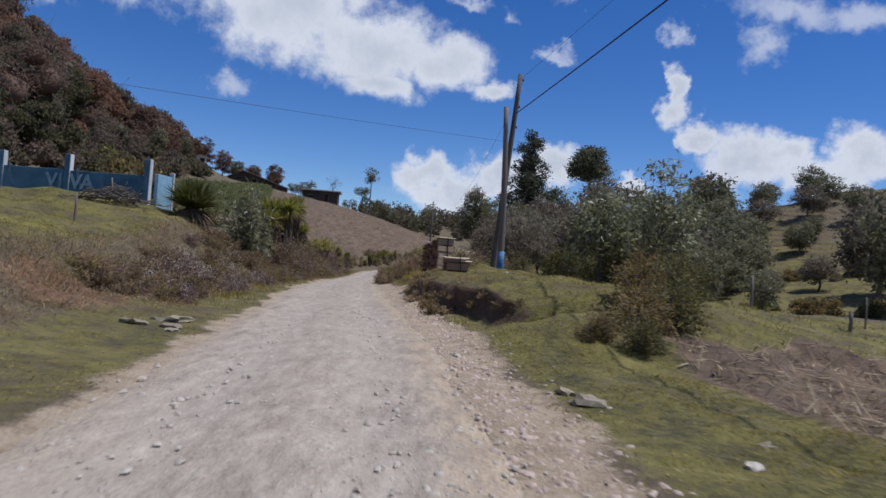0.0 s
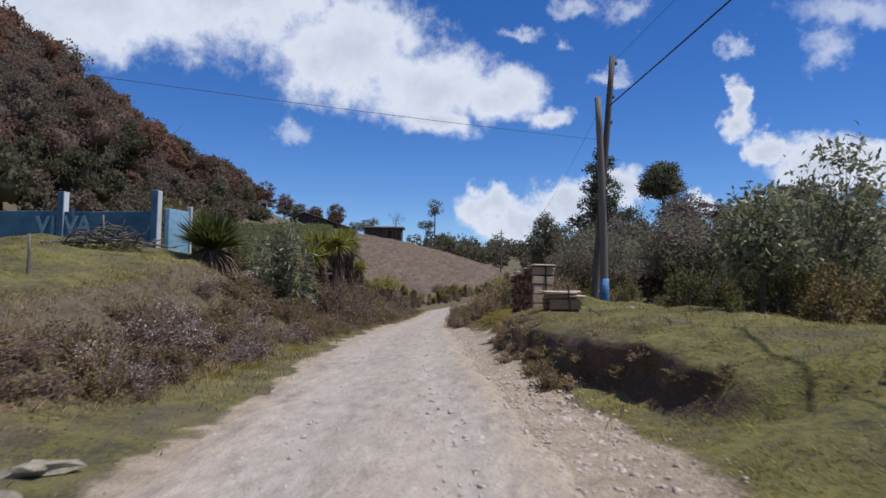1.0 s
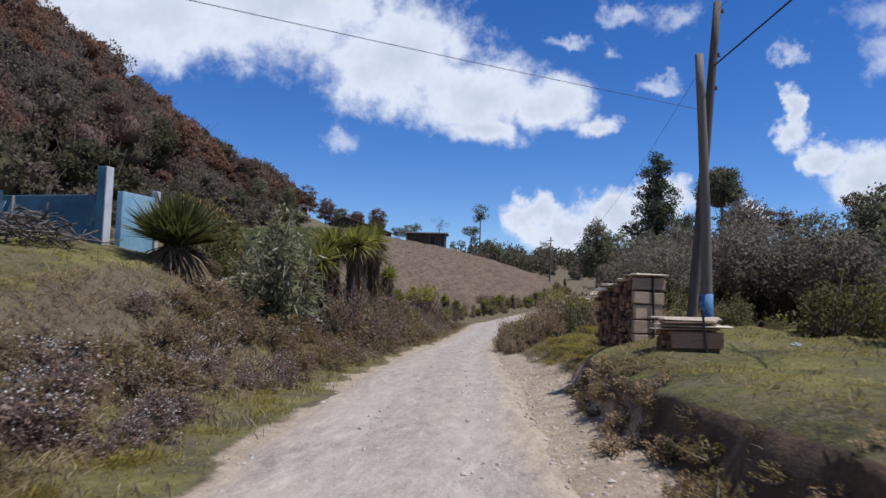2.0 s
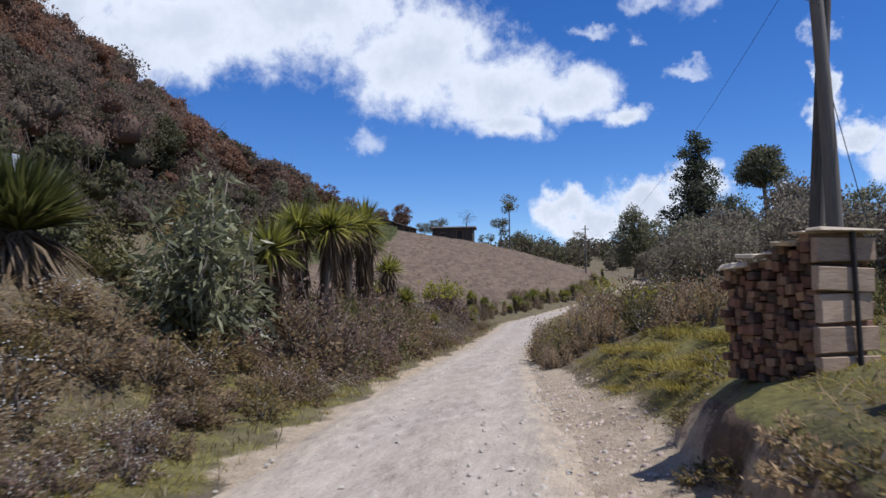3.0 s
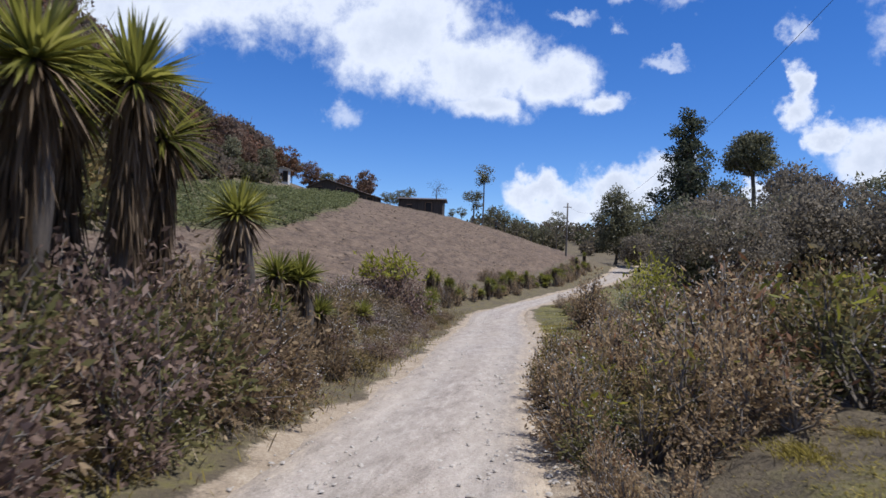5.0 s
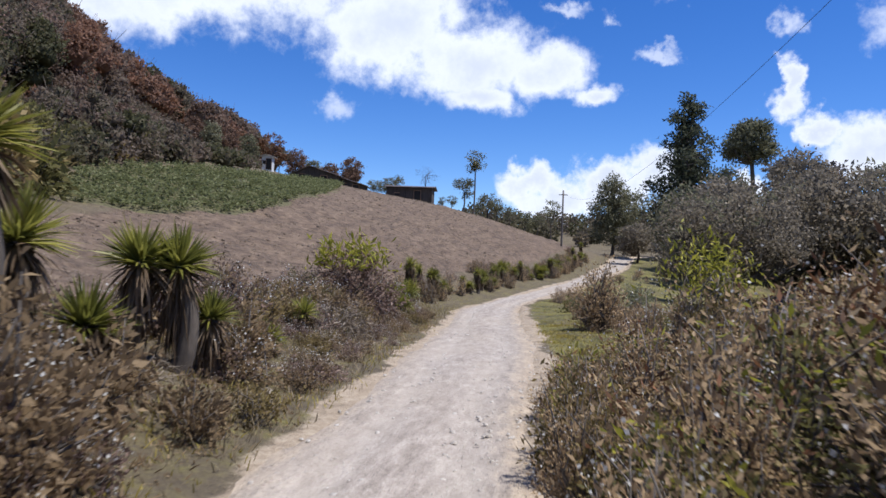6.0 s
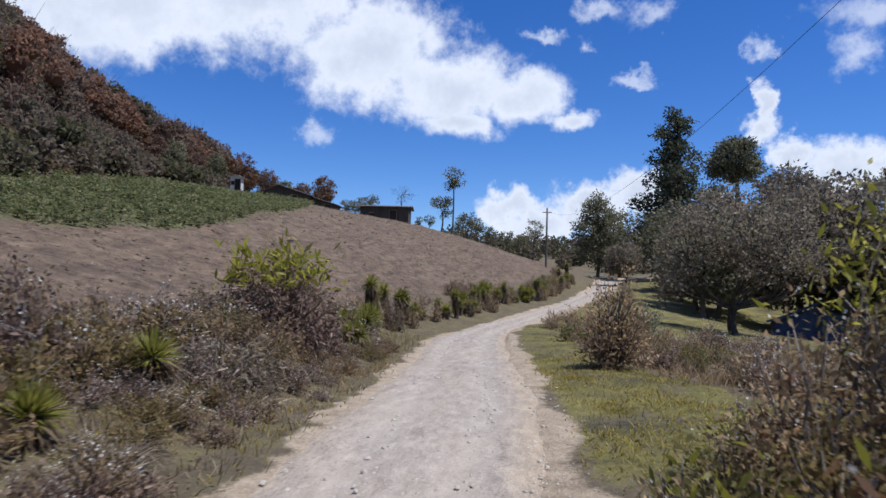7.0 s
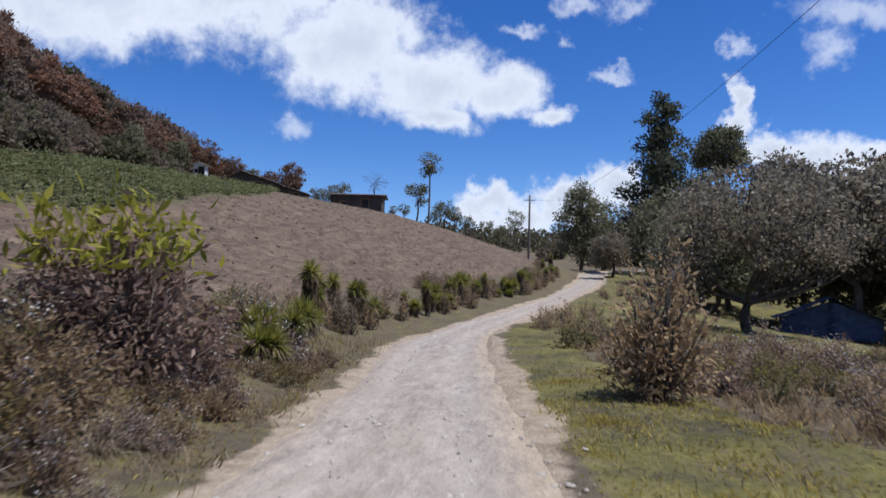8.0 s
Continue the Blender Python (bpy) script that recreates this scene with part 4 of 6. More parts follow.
for x, y in zip(*along_left(rng, 75, 30, 46, 0.45, 2.8)):
    off = float(np.interp(y, *LEFT_T)) - x
    spots.append((x, y, rng.uniform(0.8, 1.3) * (0.7 if off < 1.0 else 1.0), rng.uniform(0.7, 1.25)))
for x, y in zip(*along_left(rng, 105, 45, 62, 0.7, 3.4)):
    off = float(np.interp(y, *LEFT_T)) - x
    spots.append((x, y, rng.uniform(0.8, 1.4) * (0.55 if off < 1.5 else 1.0), rng.uniform(0.7, 1.1)))
for x, y in zip(*along_left(rng, 46, 43, 60, 0.55, 2.4)):
    spots.append((x, y, rng.uniform(0.45, 0.8), rng.uniform(0.6, 1.0)))
for x, y in zip(*along_left(rng, 34, 21, 31.5, 0.75, 2.6)):
    spots.append((x, y, rng.uniform(0.4, 0.75), rng.uniform(0.5, 0.85)))
while len(spots) < 380:
    x, y = rng.uniform(-2.8, 6), rng.uniform(52, 64)
    if rng.random() < weed_band(np.array([x]), np.array([y]))[0]:
        spots.append((x, y, rng.uniform(0.8, 1.3), rng.uniform(0.7, 1.1)))
kinds = scrub + bloom
young = [(-8.0, 43.75), (-8.62, 43.68), (-7.8, 42.9), (-8.2, 42.4)]
spots = [p for p in spots if min(math.hypot(p[0] - a, p[1] - b) for a, b in young) > 0.75]
stand(kinds, spots, rng)

# Taller growth behind it.
tall = [bush("roadside_bush", "waist-high half-dry bush with brown and olive leaves", "bush", 40 + k, ("scrub", "mauve_scrub", "scrub_green")[k], 1.15, 0.75, 1450, 0.08, 0.034, "tall roadside bushes", stems=26, fill=0.4) for k in range(3)]
spots = [(x, y, rng.uniform(0.7, 1.15), rng.uniform(0.7, 1.1)) for x, y in zip(*along_left(rng, 34, 32, 46, 1.3, 4.0))]
spots += [(x, y, rng.uniform(0.6, 1.0), rng.uniform(0.7, 1.1)) for x, y in zip(*along_left(rng, 16, 46, 60, 2.4, 4.2))]
spots += [(x, y, rng.uniform(0.5, 0.95), rng.uniform(0.8, 1.1)) for x, y in zip(*along_left(rng, 40, 60, 120, 2.2, 3.8))]
spots += [(x, y, rng.uniform(0.8, 1.1), rng.uniform(0.9, 1.25)) for x, y in zip(*along_left(rng, 18, 33, 39.5, 0.8, 1.4))]
spots += [(x, y, rng.uniform(0.9, 1.25), rng.uniform(1.0, 1.3)) for x, y in zip(*along_left(rng, 20, 32, 40, 1.0, 2.2))]
spots = [p for p in spots if min(math.hypot(p[0] - a, p[1] - b) for a, b in young) > 1.1]
stand(tall, spots, rng)

# The grey-leaved bushes beside the yucca clump.
big = bush("grey_leaved_bush", "tall bush with long grey-green drooping leaves", "bush", 51, "grey_leaf", 2.45, 1.05, 3000, 0.27, 0.058, stems=60, fill=0.4, droop=0.8)
put(big, -8.15, 31.2, (3.4 - ground_z(-8.15, 31.2)) / 2.35, 0.4)
lower = bush("leafy_bush", "rounded leafy bush with dull green leaves", "bush", 52, "scrub_green", 1.7, 1.25, 2600, 0.16, 0.07, stems=42, fill=0.4, droop=0.3)
put(lower, -9.5, 30.6, 0.5, 1.0)
put(bush("dry_bush", "low bush of hanging dead blades under the yuccas", "bush", 53, "dry_leaf", 0.8, 0.8, 900, 0.34, 0.035, stems=36, fill=0.3, droop=1.1), -7.35, 32.0, 0.9, 2.0)
put(bush("dry_bush", "broad dry bush with bright yellow-green shoots on top", "bush", 54, "mauve_scrub", 1.75, 1.2, 4600, 0.13, 0.05, stems=70, fill=0.25, top=1300, extra_mat="lime_leaf", extra_name="new_growth", droop=0.3), -9.0, 55.0, 1.12, 0.0)
put(bush("dry_bush", "low dry bush with hanging pale dead leaves", "bush", 55, "dry_leaf", 0.9, 1.0, 1700, 0.15, 0.026, stems=40, fill=0.3, droop=0.9), -8.4, 50.6, 1.0, 0.0)
put(bush("dry_bush", "low dry bush with hanging pale dead leaves", "bush", 56, "scrub", 1.0, 1.0, 2300, 0.1, 0.036, stems=40, fill=0.3, droop=0.5), -8.75, 52.9, 0.9, 0.0)
put(bush("roadside_shrub", "open grey-brown shrub beside the road bend", "shrub", 57, "weed_leaf", 2.2, 1.0, 2600, 0.12, 0.055, stems=46, fill=0.2, flower=90, droop=-0.2), -2.5, 57.1, 0.95, 0.0)
put(bush("leafy_bush", "low dark bush on the grass at the bend", "bush", 58, "scrub_green", 0.7, 0.6, 900, 0.1, 0.05, stems=24, fill=0.3), -3.0, 64.0, 1.0, 0.0)
put(bush("leafy_bush", "rounded bluish-green bush among brown weeds", "bush", 60, "grey_leaf", 1.5, 1.1, 2200, 0.11, 0.05, stems=36, fill=0.3), 0.2, 71.5, 0.9, 1.0)

tall_weeds = [bush("tall_weed", lab, "weeds", 145 + k, mat, 2.3, 0.8, 2300, 0.08, 0.03, "tall weeds", stems=40, fill=0.3, top=260, extra_mat=more, extra_name="new_growth") for k, (lab, mat, more) in enumerate([("tall dry weed with reddish withered leaves", "weed_leaf", "red_leaf"), ("tall leafy weed with yellow-green shoots", "scrub_green", "lime_leaf")])]
stand(tall_weeds, [(0.5, 43.6, 0.75, 1.0), (-0.9, 48.2, 0.5, 0.8), (1.6, 45.2, 0.8, 1.0), (1.1, 41.4, 0.7, 1.0), (-0.4, 40.2, 0.62, 1.0), (2.6, 43.0, 0.85, 1.0), (0.2, 46.4, 0.6, 1.0), (-1.0, 44.4, 0.65, 0.95)], rng)

put(bush("tall_weed", "head-high leafy weed with long yellow-green leaves", "weeds", 148, "scrub_green", 2.0, 0.75, 1900, 0.075, 0.022, stems=44, fill=0.3, top=1100, extra_mat="lime_leaf", extra_name="new_growth"), -1.75, 46.3, 0.95, 0.6)
# Yuccas: the clump, the ones further on, the hedge up to the bend.
put(bush("grey_leaved_bush", "tall bush with drooping grey leaves by the wall", "bush", 59, "grey_leaf", 1.6, 0.6, 1900, 0.16, 0.045, stems=30, fill=0.4, droop=0.6), -9.95, 30.2, (3.45 - ground_z(-9.95, 30.2)) / 1.7, 0.0)
Y1 = "yucca in a clump, rosette over a skirt of dead leaves"
for k, (x, y, head) in enumerate([(-7.5, 32.4, 2.42), (-7.8, 34.3, 2.92), (-7.4, 34.65, 3.0), (-7.76, 36.3, 3.2), (-7.6, 37.6, 3.3), (-8.1, 37.5, 3.12), (-8.3, 35.6, 3.0), (-7.75, 38.4, 3.0)]):
    g = ground_z(x, y)
    put(yucca(Y1, 70 + k, head - g, 1, 0.64, True, "yucca clump", low=-0.35), x, y, 1.0, k * 1.3)
for k, (x, y, head, lab) in enumerate([(-7.8, 40.3, 2.35, "tall yucca over dry scrub"), (-8.35, 41.5, 1.6, "yucca half hidden in scrub"), (-8.1, 43.9, 1.45, "young yucca with a thin trunk"), (-8.6, 43.7, 1.45, "young yucca with a thin trunk"), (-7.81, 41.65, 0.9, "small yucca low in the scrub"), (-7.93, 44.4, 0.8, "small yucca low in the scrub"), (-8.08, 46.5, 0.32, "stemless yucca low in the scrub"), (-8.3, 48.7, 0.6, "little yucca low in the scrub")]):
    put(yucca(lab, 80 + k, max(0.15, head - ground_z(x, y)), 1, 0.52 if head > 1 else (0.42 if head > 0.7 else 0.34), True, low=0.0), x, y, 1.0, k)
rosette = yucca("large stemless yucca with dark sword leaves on the turf", 90, 0.2, 3, 0.8, False, low=0.3, leaf="sword_leaf")
put(rosette, -9.45, 28.8, 1.3, 0)
row = [yucca("small yucca in a roadside hedge row", 100 + k, (0.7, 1.2, 1.0, 0.5, 0.9, 1.5)[k], (1, 1, 2, 3, 2, 1)[k], (0.4, 0.36, 0.42, 0.36, 0.48, 0.34)[k], True, "yucca hedge") for k in range(6)]
spots = [(-8.35, 58.4, 1.0, 1.0), (-9.1, 59.4, 0.95, 1.1), (-8.7, 60.6, 0.9, 1.0), (-9.15, 62.2, 1.0, 1.25)]
for k in range(58):
    y = 63.5 + k * 0.97 + rng.uniform(-0.4, 0.4)
    if rng.random() < 0.85:
        spots.append((float(np.interp(y, *LEFT_T)) - 1.6 - rng.uniform(0, 0.9), y, rng.uniform(0.6, 1.1), rng.uniform(0.75, 1.25)))
stand(row, spots, rng)
stalky = [bush("dry_stalk_bush", "upright brown stalks and withered leaves in the hedge row", "bush", 250 + k, ("scrub", "weed_leaf")[k], 1.15, 0.42, 420, 0.1, 0.04, "dry stalks in the hedge", stems=26, fill=0.2) for k in range(2)]
stand(stalky, [(x, y, rng.uniform(0.6, 1.05), rng.uniform(0.8, 1.3)) for x, y in zip(*along_left(rng, 85, 60, 118, 1.3, 2.9))], rng)

def tussock(label, seed, high, wide, n, mat, group, lean=0.7):
    """A shaggy mound of arching blades."""
    r = np.random.default_rng(seed)
    ob = thing("grass_tussock")
    foot = r.normal(size=(n, 3)) * [wide * 0.45, wide * 0.45, 0]
    D = unit(foot) * lean * r.uniform(0.3, 1.5, (n, 1)) + [0, 0, 1.0] + r.normal(size=(n, 3)) * 0.25
    h = Heap().add(*blade_faces(foot, D, high * r.uniform(0.6, 1.35, n), r.uniform(0.006, 0.011, n) * (1.4 if lean > 1 else 1.0), r.uniform(0.2, 0.9, n), r))
    tagged(link("foliage", h.mesh("foliage", mat), ob), kind="stuff")
    return tagged(ob, label, "grass", group)


lumps = [tussock("shaggy yellow-green grass tussock on the bank", 260 + k, (0.15, 0.12, 0.18)[k], (0.42, 0.36, 0.36)[k], 950, "grass", "tussocks on the bank") for k in range(3)]
spots = [(x, y, rng.uniform(0.7, 1.35), rng.uniform(0.7, 1.15)) for x, y in zip(*along_right(rng, 16, 28.5, 37.6, 0.6, 2.4))]
spots += [(x, y, rng.uniform(0.5, 0.9), rng.uniform(0.5, 0.9)) for x, y in zip(*along_right(rng, 14, 47, 60, 0.5, 2.6))]
spots += [(x, y, rng.uniform(0.5, 0.9), rng.uniform(0.5, 0.9)) for x, y in zip(*along_left(rng, 22, 17, 33, 0.3, 1.2))]
stand(lumps, spots, rng)
dead = [tussock("arching tuft of pale dead blades on the bank", 265 + k, (0.62, 0.5)[k], 0.22, 190, "dry_leaf", "dead tufts on the bank", 1.2) for k in range(2)]
spots = [(x, y, rng.uniform(0.7, 1.2), rng.uniform(0.8, 1.2)) for x, y in zip(*along_left(rng, 26, 31, 41, 0.7, 2.6))]
spots += [(x, y, rng.uniform(0.6, 1.0), rng.uniform(0.7, 1.1)) for x, y in zip(*along_left(rng, 22, 41, 60, 0.9, 3.0))]
stand(dead, spots, rng)

# The weedy thicket on the right, after the woodpile.
weeds = [bush("weed_clump", lab, "weeds", 120 + k, mat, h, 0.58, 980, 0.075, 0.031, "weed thicket", stems=24, fill=0.3, **more) for k, (lab, mat, h, more) in enumerate([
    ("brown dry weeds, chest high, with withered leaves", "weed_leaf", 1.25, {}), ("brown dry weeds with pale seed heads", "weed_leaf", 1.35, {"flower": 150}),
    ("olive half-dry weeds among brown ones", "scrub_olive", 1.2, {}), ("reddish withered weeds among brown ones", "weed_leaf", 1.15, {"top": 130, "extra_mat": "red_leaf", "extra_name": "withered_top"}), ("dull green weeds with yellow tips", "scrub_green", 1.05, {"top": 60, "extra_mat": "lime_leaf", "extra_name": "new_growth"})])]
spots = []
for x, y in zip(*along_right(rng, 150, 36.0, 47.4, 0.15, 4.6)):
    off = x - float(np.interp(y, *RIGHT_T))
    if (y < 37.2 and off > 1.3) or (y > 44.6 and off < 0.7):
        continue
    spots.append((x, y, rng.uniform(0.75, 1.1) * np.interp(off, [0.15, 0.6, 1.2, 2.4], [0.5, 0.8, 1.0, 1.25]) * np.interp(y, [37, 39, 45, 48], [0.8, 1, 1, 0.55]), rng.uniform(0.8, 1.15)))
spots += [(x, y, rng.uniform(0.55, 0.75), rng.uniform(0.9, 1.2)) for x, y in zip(*along_right(rng, 26, 37.5, 44.5, 0.1, 0.55))]
spots += [(x, y, rng.uniform(0.75, 1.05), rng.uniform(0.8, 1.1)) for x, y in zip(*along_right(rng, 40, 37, 50, 4.2, 8.5))]
while len(spots) < 330:
    x, y = rng.uniform(-3.2, 11), rng.uniform(50.5, 74)
    if rng.random() < weed_band(np.array([x]), np.array([y]))[0]:
        spots.append((x, y, rng.uniform(0.5, 0.8) * np.interp(y, [54, 64], [0.9, 1.1]), rng.uniform(0.6, 0.9)))
spots += [(x, y, rng.uniform(0.5, 0.9), rng.uniform(0.7, 1.0)) for x, y in zip(*along_right(rng, 16, 66, 110, 0.6, 3.0))]
stand(weeds, spots, rng)

# Growth on and behind the grass mound.
mound = [bush("mound_bush", "dark tangled bush at the foot of the mound", "bush", 140 + k, ("scrub_olive", "scrub_green")[k], 1.2, 0.75, 2300, 0.085, 0.04, "mound bushes", stems=40, fill=0.3) for k in range(2)]
stand(mound, [(2.0, 14.0, 0.5, 0.9), (2.55, 13.6, 0.55, 0.9), (2.75, 14.6, 0.8, 0.85), (3.5, 15.3, 0.85, 0.95), (3.2, 16.5, 0.85, 0.9), (4.2, 17.5, 0.9, 1.1), (4.6, 19.5, 0.9, 1.0), (5.4, 22.0, 1.0, 1.1), (5.6, 25.0, 1.1, 1.2), (5.2, 27.5, 1.1, 1.2), (6.8, 30.0, 1.4, 1.2), (4.3, 32.5, 1.2, 1.1), (5.8, 34.5, 1.3, 1.2), (8.2, 33.0, 1.5, 1.3), (3.0, 36.0, 1.0, 1.1), (8.0, 28.0, 1.2, 1.2)], rng)
small_tufts = [bush("bank_tuft", "small dry tuft hanging on the cut bank", "bush", 150 + k, ("scrub_olive", "weed_leaf")[k], 0.28, 0.28, 520, 0.045, 0.02, "bank tufts", stems=20, fill=0.25) for k in range(2)]
spots = [(x, y, rng.uniform(0.7, 1.3), rng.uniform(0.6, 1.0)) for x, y in zip(*along_right(rng, 16, 19, 28, 0.5, 1.0))]
for k in range(60):
    y = 16.7 + 10 * rng.random() ** 1.1
    spots.append((float(np.interp(y, *RIGHT_T) + lip_line(np.array([y]))[0]) + rng.normal(-0.12, 0.1), y, rng.uniform(0.5, 0.9) + 0.5 * (y > 21.5) * rng.random(), rng.uniform(0.5, 0.9)))
stand(small_tufts, spots, rng)
clumps = [bush("grass_clump", "low yellow-green clump on the turf mound", "grass", 155 + k, "grass", 0.26, 0.34, 600, 0.055, 0.014, "grass clumps", stems=16, fill=0.3) for k in range(2)]
stand(clumps, [(x, y, rng.uniform(0.6, 1.3), rng.uniform(0.5, 0.9)) for x, y in zip(*along_right(rng, 20, 27.5, 36.5, 0.8, 3.2))], rng)

for k, (x, y, h) in enumerate([(6.7, 27.6, 4.6), (5.6, 29.6, 3.6), (8.2, 30.4, 4.2), (8.6, 33.2, 4.4), (4.6, 26.6, 2.9), (6.2, 32.0, 4.0)]):
    put(tree("broadleaf_sapling", "slender young tree with loose grey-green leaves", 160 + k, h, 0.06, [(0.2, 0, h * 0.72, h * 0.2, h * 0.28), (-0.4, 0.3, h * 0.55, h * 0.17, h * 0.2), (0.5, -0.3, h * 0.5, h * 0.17, h * 0.2)], "grey_leaf", 52, 13, 0.36, 0.2, 0.08, fork=0.35, group="saplings behind the mound"), x, y, 1.0, k)

hill = [bush("hillside_bush", "broad olive-green bush on the hillside", "bush", 155 + k, ("scrub_green", "scrub_olive")[k], 3.0, 2.2, 1700, 0.42, 0.2, "hillside bushes", stems=40, fill=0.35) for k in range(2)]
stand(hill, [(-21.5, 54.5, 1.0, 1.0), (-24.0, 58.5, 1.1, 1.1), (-25.5, 62.0, 1.0, 1.1), (-28.6, 65.5, 1.1, 1.0), (-31.8, 70.0, 0.9, 1.0), (-34.5, 75.0, 1.0, 0.9), (-35.5, 80.0, 0.8, 0.8), (-35.0, 86.0, 0.8, 0.9), (-35.0, 91.0, 0.6, 0.8), (-41.0, 99.0, 0.6, 0.8), (-33.6, 82.0, 0.5, 0.8), (-26.0, 64.0, 0.5, 0.7)] + [(20.0 + 1.25 * k + 0.5 * math.sin(k * 2.1), 69.0 + 0.35 * k + math.sin(k * 1.7), 0.36 + 0.1 * math.sin(k * 3.3), 0.8) for k in range(15)] + [(30.0 + 2.2 * k, 64.0 + 1.5 * math.sin(k * 2.3), 0.6, 0.8) for k in range(4)] + [(40.0 + 3.1 * k, 92.0 + 3 * math.sin(k * 1.9), 0.55 + 0.2 * math.sin(k * 2.7), 0.8) for k in range(9)], rng)

# Trees on the right: the pair by the blue shelter, the tall conifer, the round crown, the dark belt.
put(tree("shade_tree", "dark spreading tree with a forked trunk", 170, 7.0, 0.21, [(-0.2, 0, 4.9, 2.5, 1.9), (1.9, 0.3, 4.4, 2.1, 1.9), (-2.1, 0.2, 3.8, 1.9, 1.9), (1.2, -0.8, 3.4, 1.8, 1.1), (-2.9, -0.3, 2.4, 1.1, 1.0), (3.2, -0.2, 3.2, 1.1, 1.0)], "umber_leaf", 115, 24, 0.42, 0.19, 0.11, fork=0.17, shell=0.4), 6.6, 82.5, 1.2, 0)
put(tree("shade_tree", "dark spreading tree beside a blue shelter", 171, 6.4, 0.17, [(0.3, 0, 4.8, 2.3, 1.6), (1.8, 0.4, 4.3, 1.9, 1.5), (-1.4, -0.3, 4.2, 1.8, 1.5), (0.4, 0.3, 3.4, 2.0, 1.1)], "umber_leaf", 130, 24, 0.5, 0.19, 0.12, fork=0.3), 18.2, 97.5, 1.95, 1.0)
put(tree("shade_tree", "dark broad tree at the meadow's edge", 174, 6.6, 0.19, [(0, 0, 4.6, 2.6, 1.9), (2.2, 0.4, 3.9, 2.1, 1.7), (-2.2, -0.3, 3.6, 2.0, 1.7), (0.3, 0.3, 3.1, 2.2, 1.0)], "umber_leaf", 130, 24, 0.55, 0.22, 0.14, fork=0.25), 25.0, 94.0, 1.8, 2.0)
conifer = []
for k in range(15):
    f = k / 14
    z = 5.0 + 15.4 * f
    r = (4.5 * (1 - f) ** 0.6 + 0.8) * (1.0, 0.72, 0.95, 0.66, 0.85)[k % 5]
    a = k * 2.4
    conifer.append((0.45 * r * math.cos(a), 0.45 * r * math.sin(a), z, r * 0.95, 1.2))
put(tree("conifer", "tall dark conifer with uneven tiers", 172, 21.0, 0.35, conifer, "pine_leaf", 85, 26, 0.75, 0.5, 0.24, fork=0.5, shell=0.3), 15.0, 145.0, 1.1, 0)
put(tree("umbrella_pine", "tall pine with a round crown on a bare trunk", 173, 19.0, 0.35, [(0, 0, 15.5, 3.3, 2.7), (1.7, 0.5, 14.2, 2.2, 1.8), (-1.8, 0, 14.3, 2.2, 1.9), (0.3, 0, 17.2, 2.4, 1.5)], "dark_leaf", 150, 26, 0.7, 0.42, 0.22, fork=0.72), 34.5, 190.0, 1.4, 0)
put(tree("oval_tree", "tall oval grey-green tree beside the far road", 175, 12.6, 0.24, [(0, 0, 9.6, 2.3, 2.6), (1.0, 0.4, 7.2, 2.7, 2.6), (-1.2, -0.3, 6.6, 2.6, 2.6), (0.3, 0.3, 4.0, 3.0, 2.4), (-0.2, 0, 11.0, 1.5, 1.6)], "dark_leaf", 130, 24, 0.6, 0.36, 0.2, fork=0.3), 5.0, 152.0, 1.0, 0)
belt = [tree("broadleaf_tree", "dense dark broadleaf tree at the wood's edge", 180 + k, 9.0, 0.22, [(0, 0, 6.0, 2.7 + 0.4 * k, 2.8), (1.5, 0.6, 4.6, 2.3, 2.2), (-1.6, -0.5, 4.8, 2.2, 2.1), (0.3, 0.8, 3.2, 2.6, 1.6)], ("dark_leaf", "umber_leaf", "dark_leaf")[k], 80, 19, 0.75, 0.4, 0.23, group="trees at the wood's edge", fork=0.3, far=True) for k in range(3)]
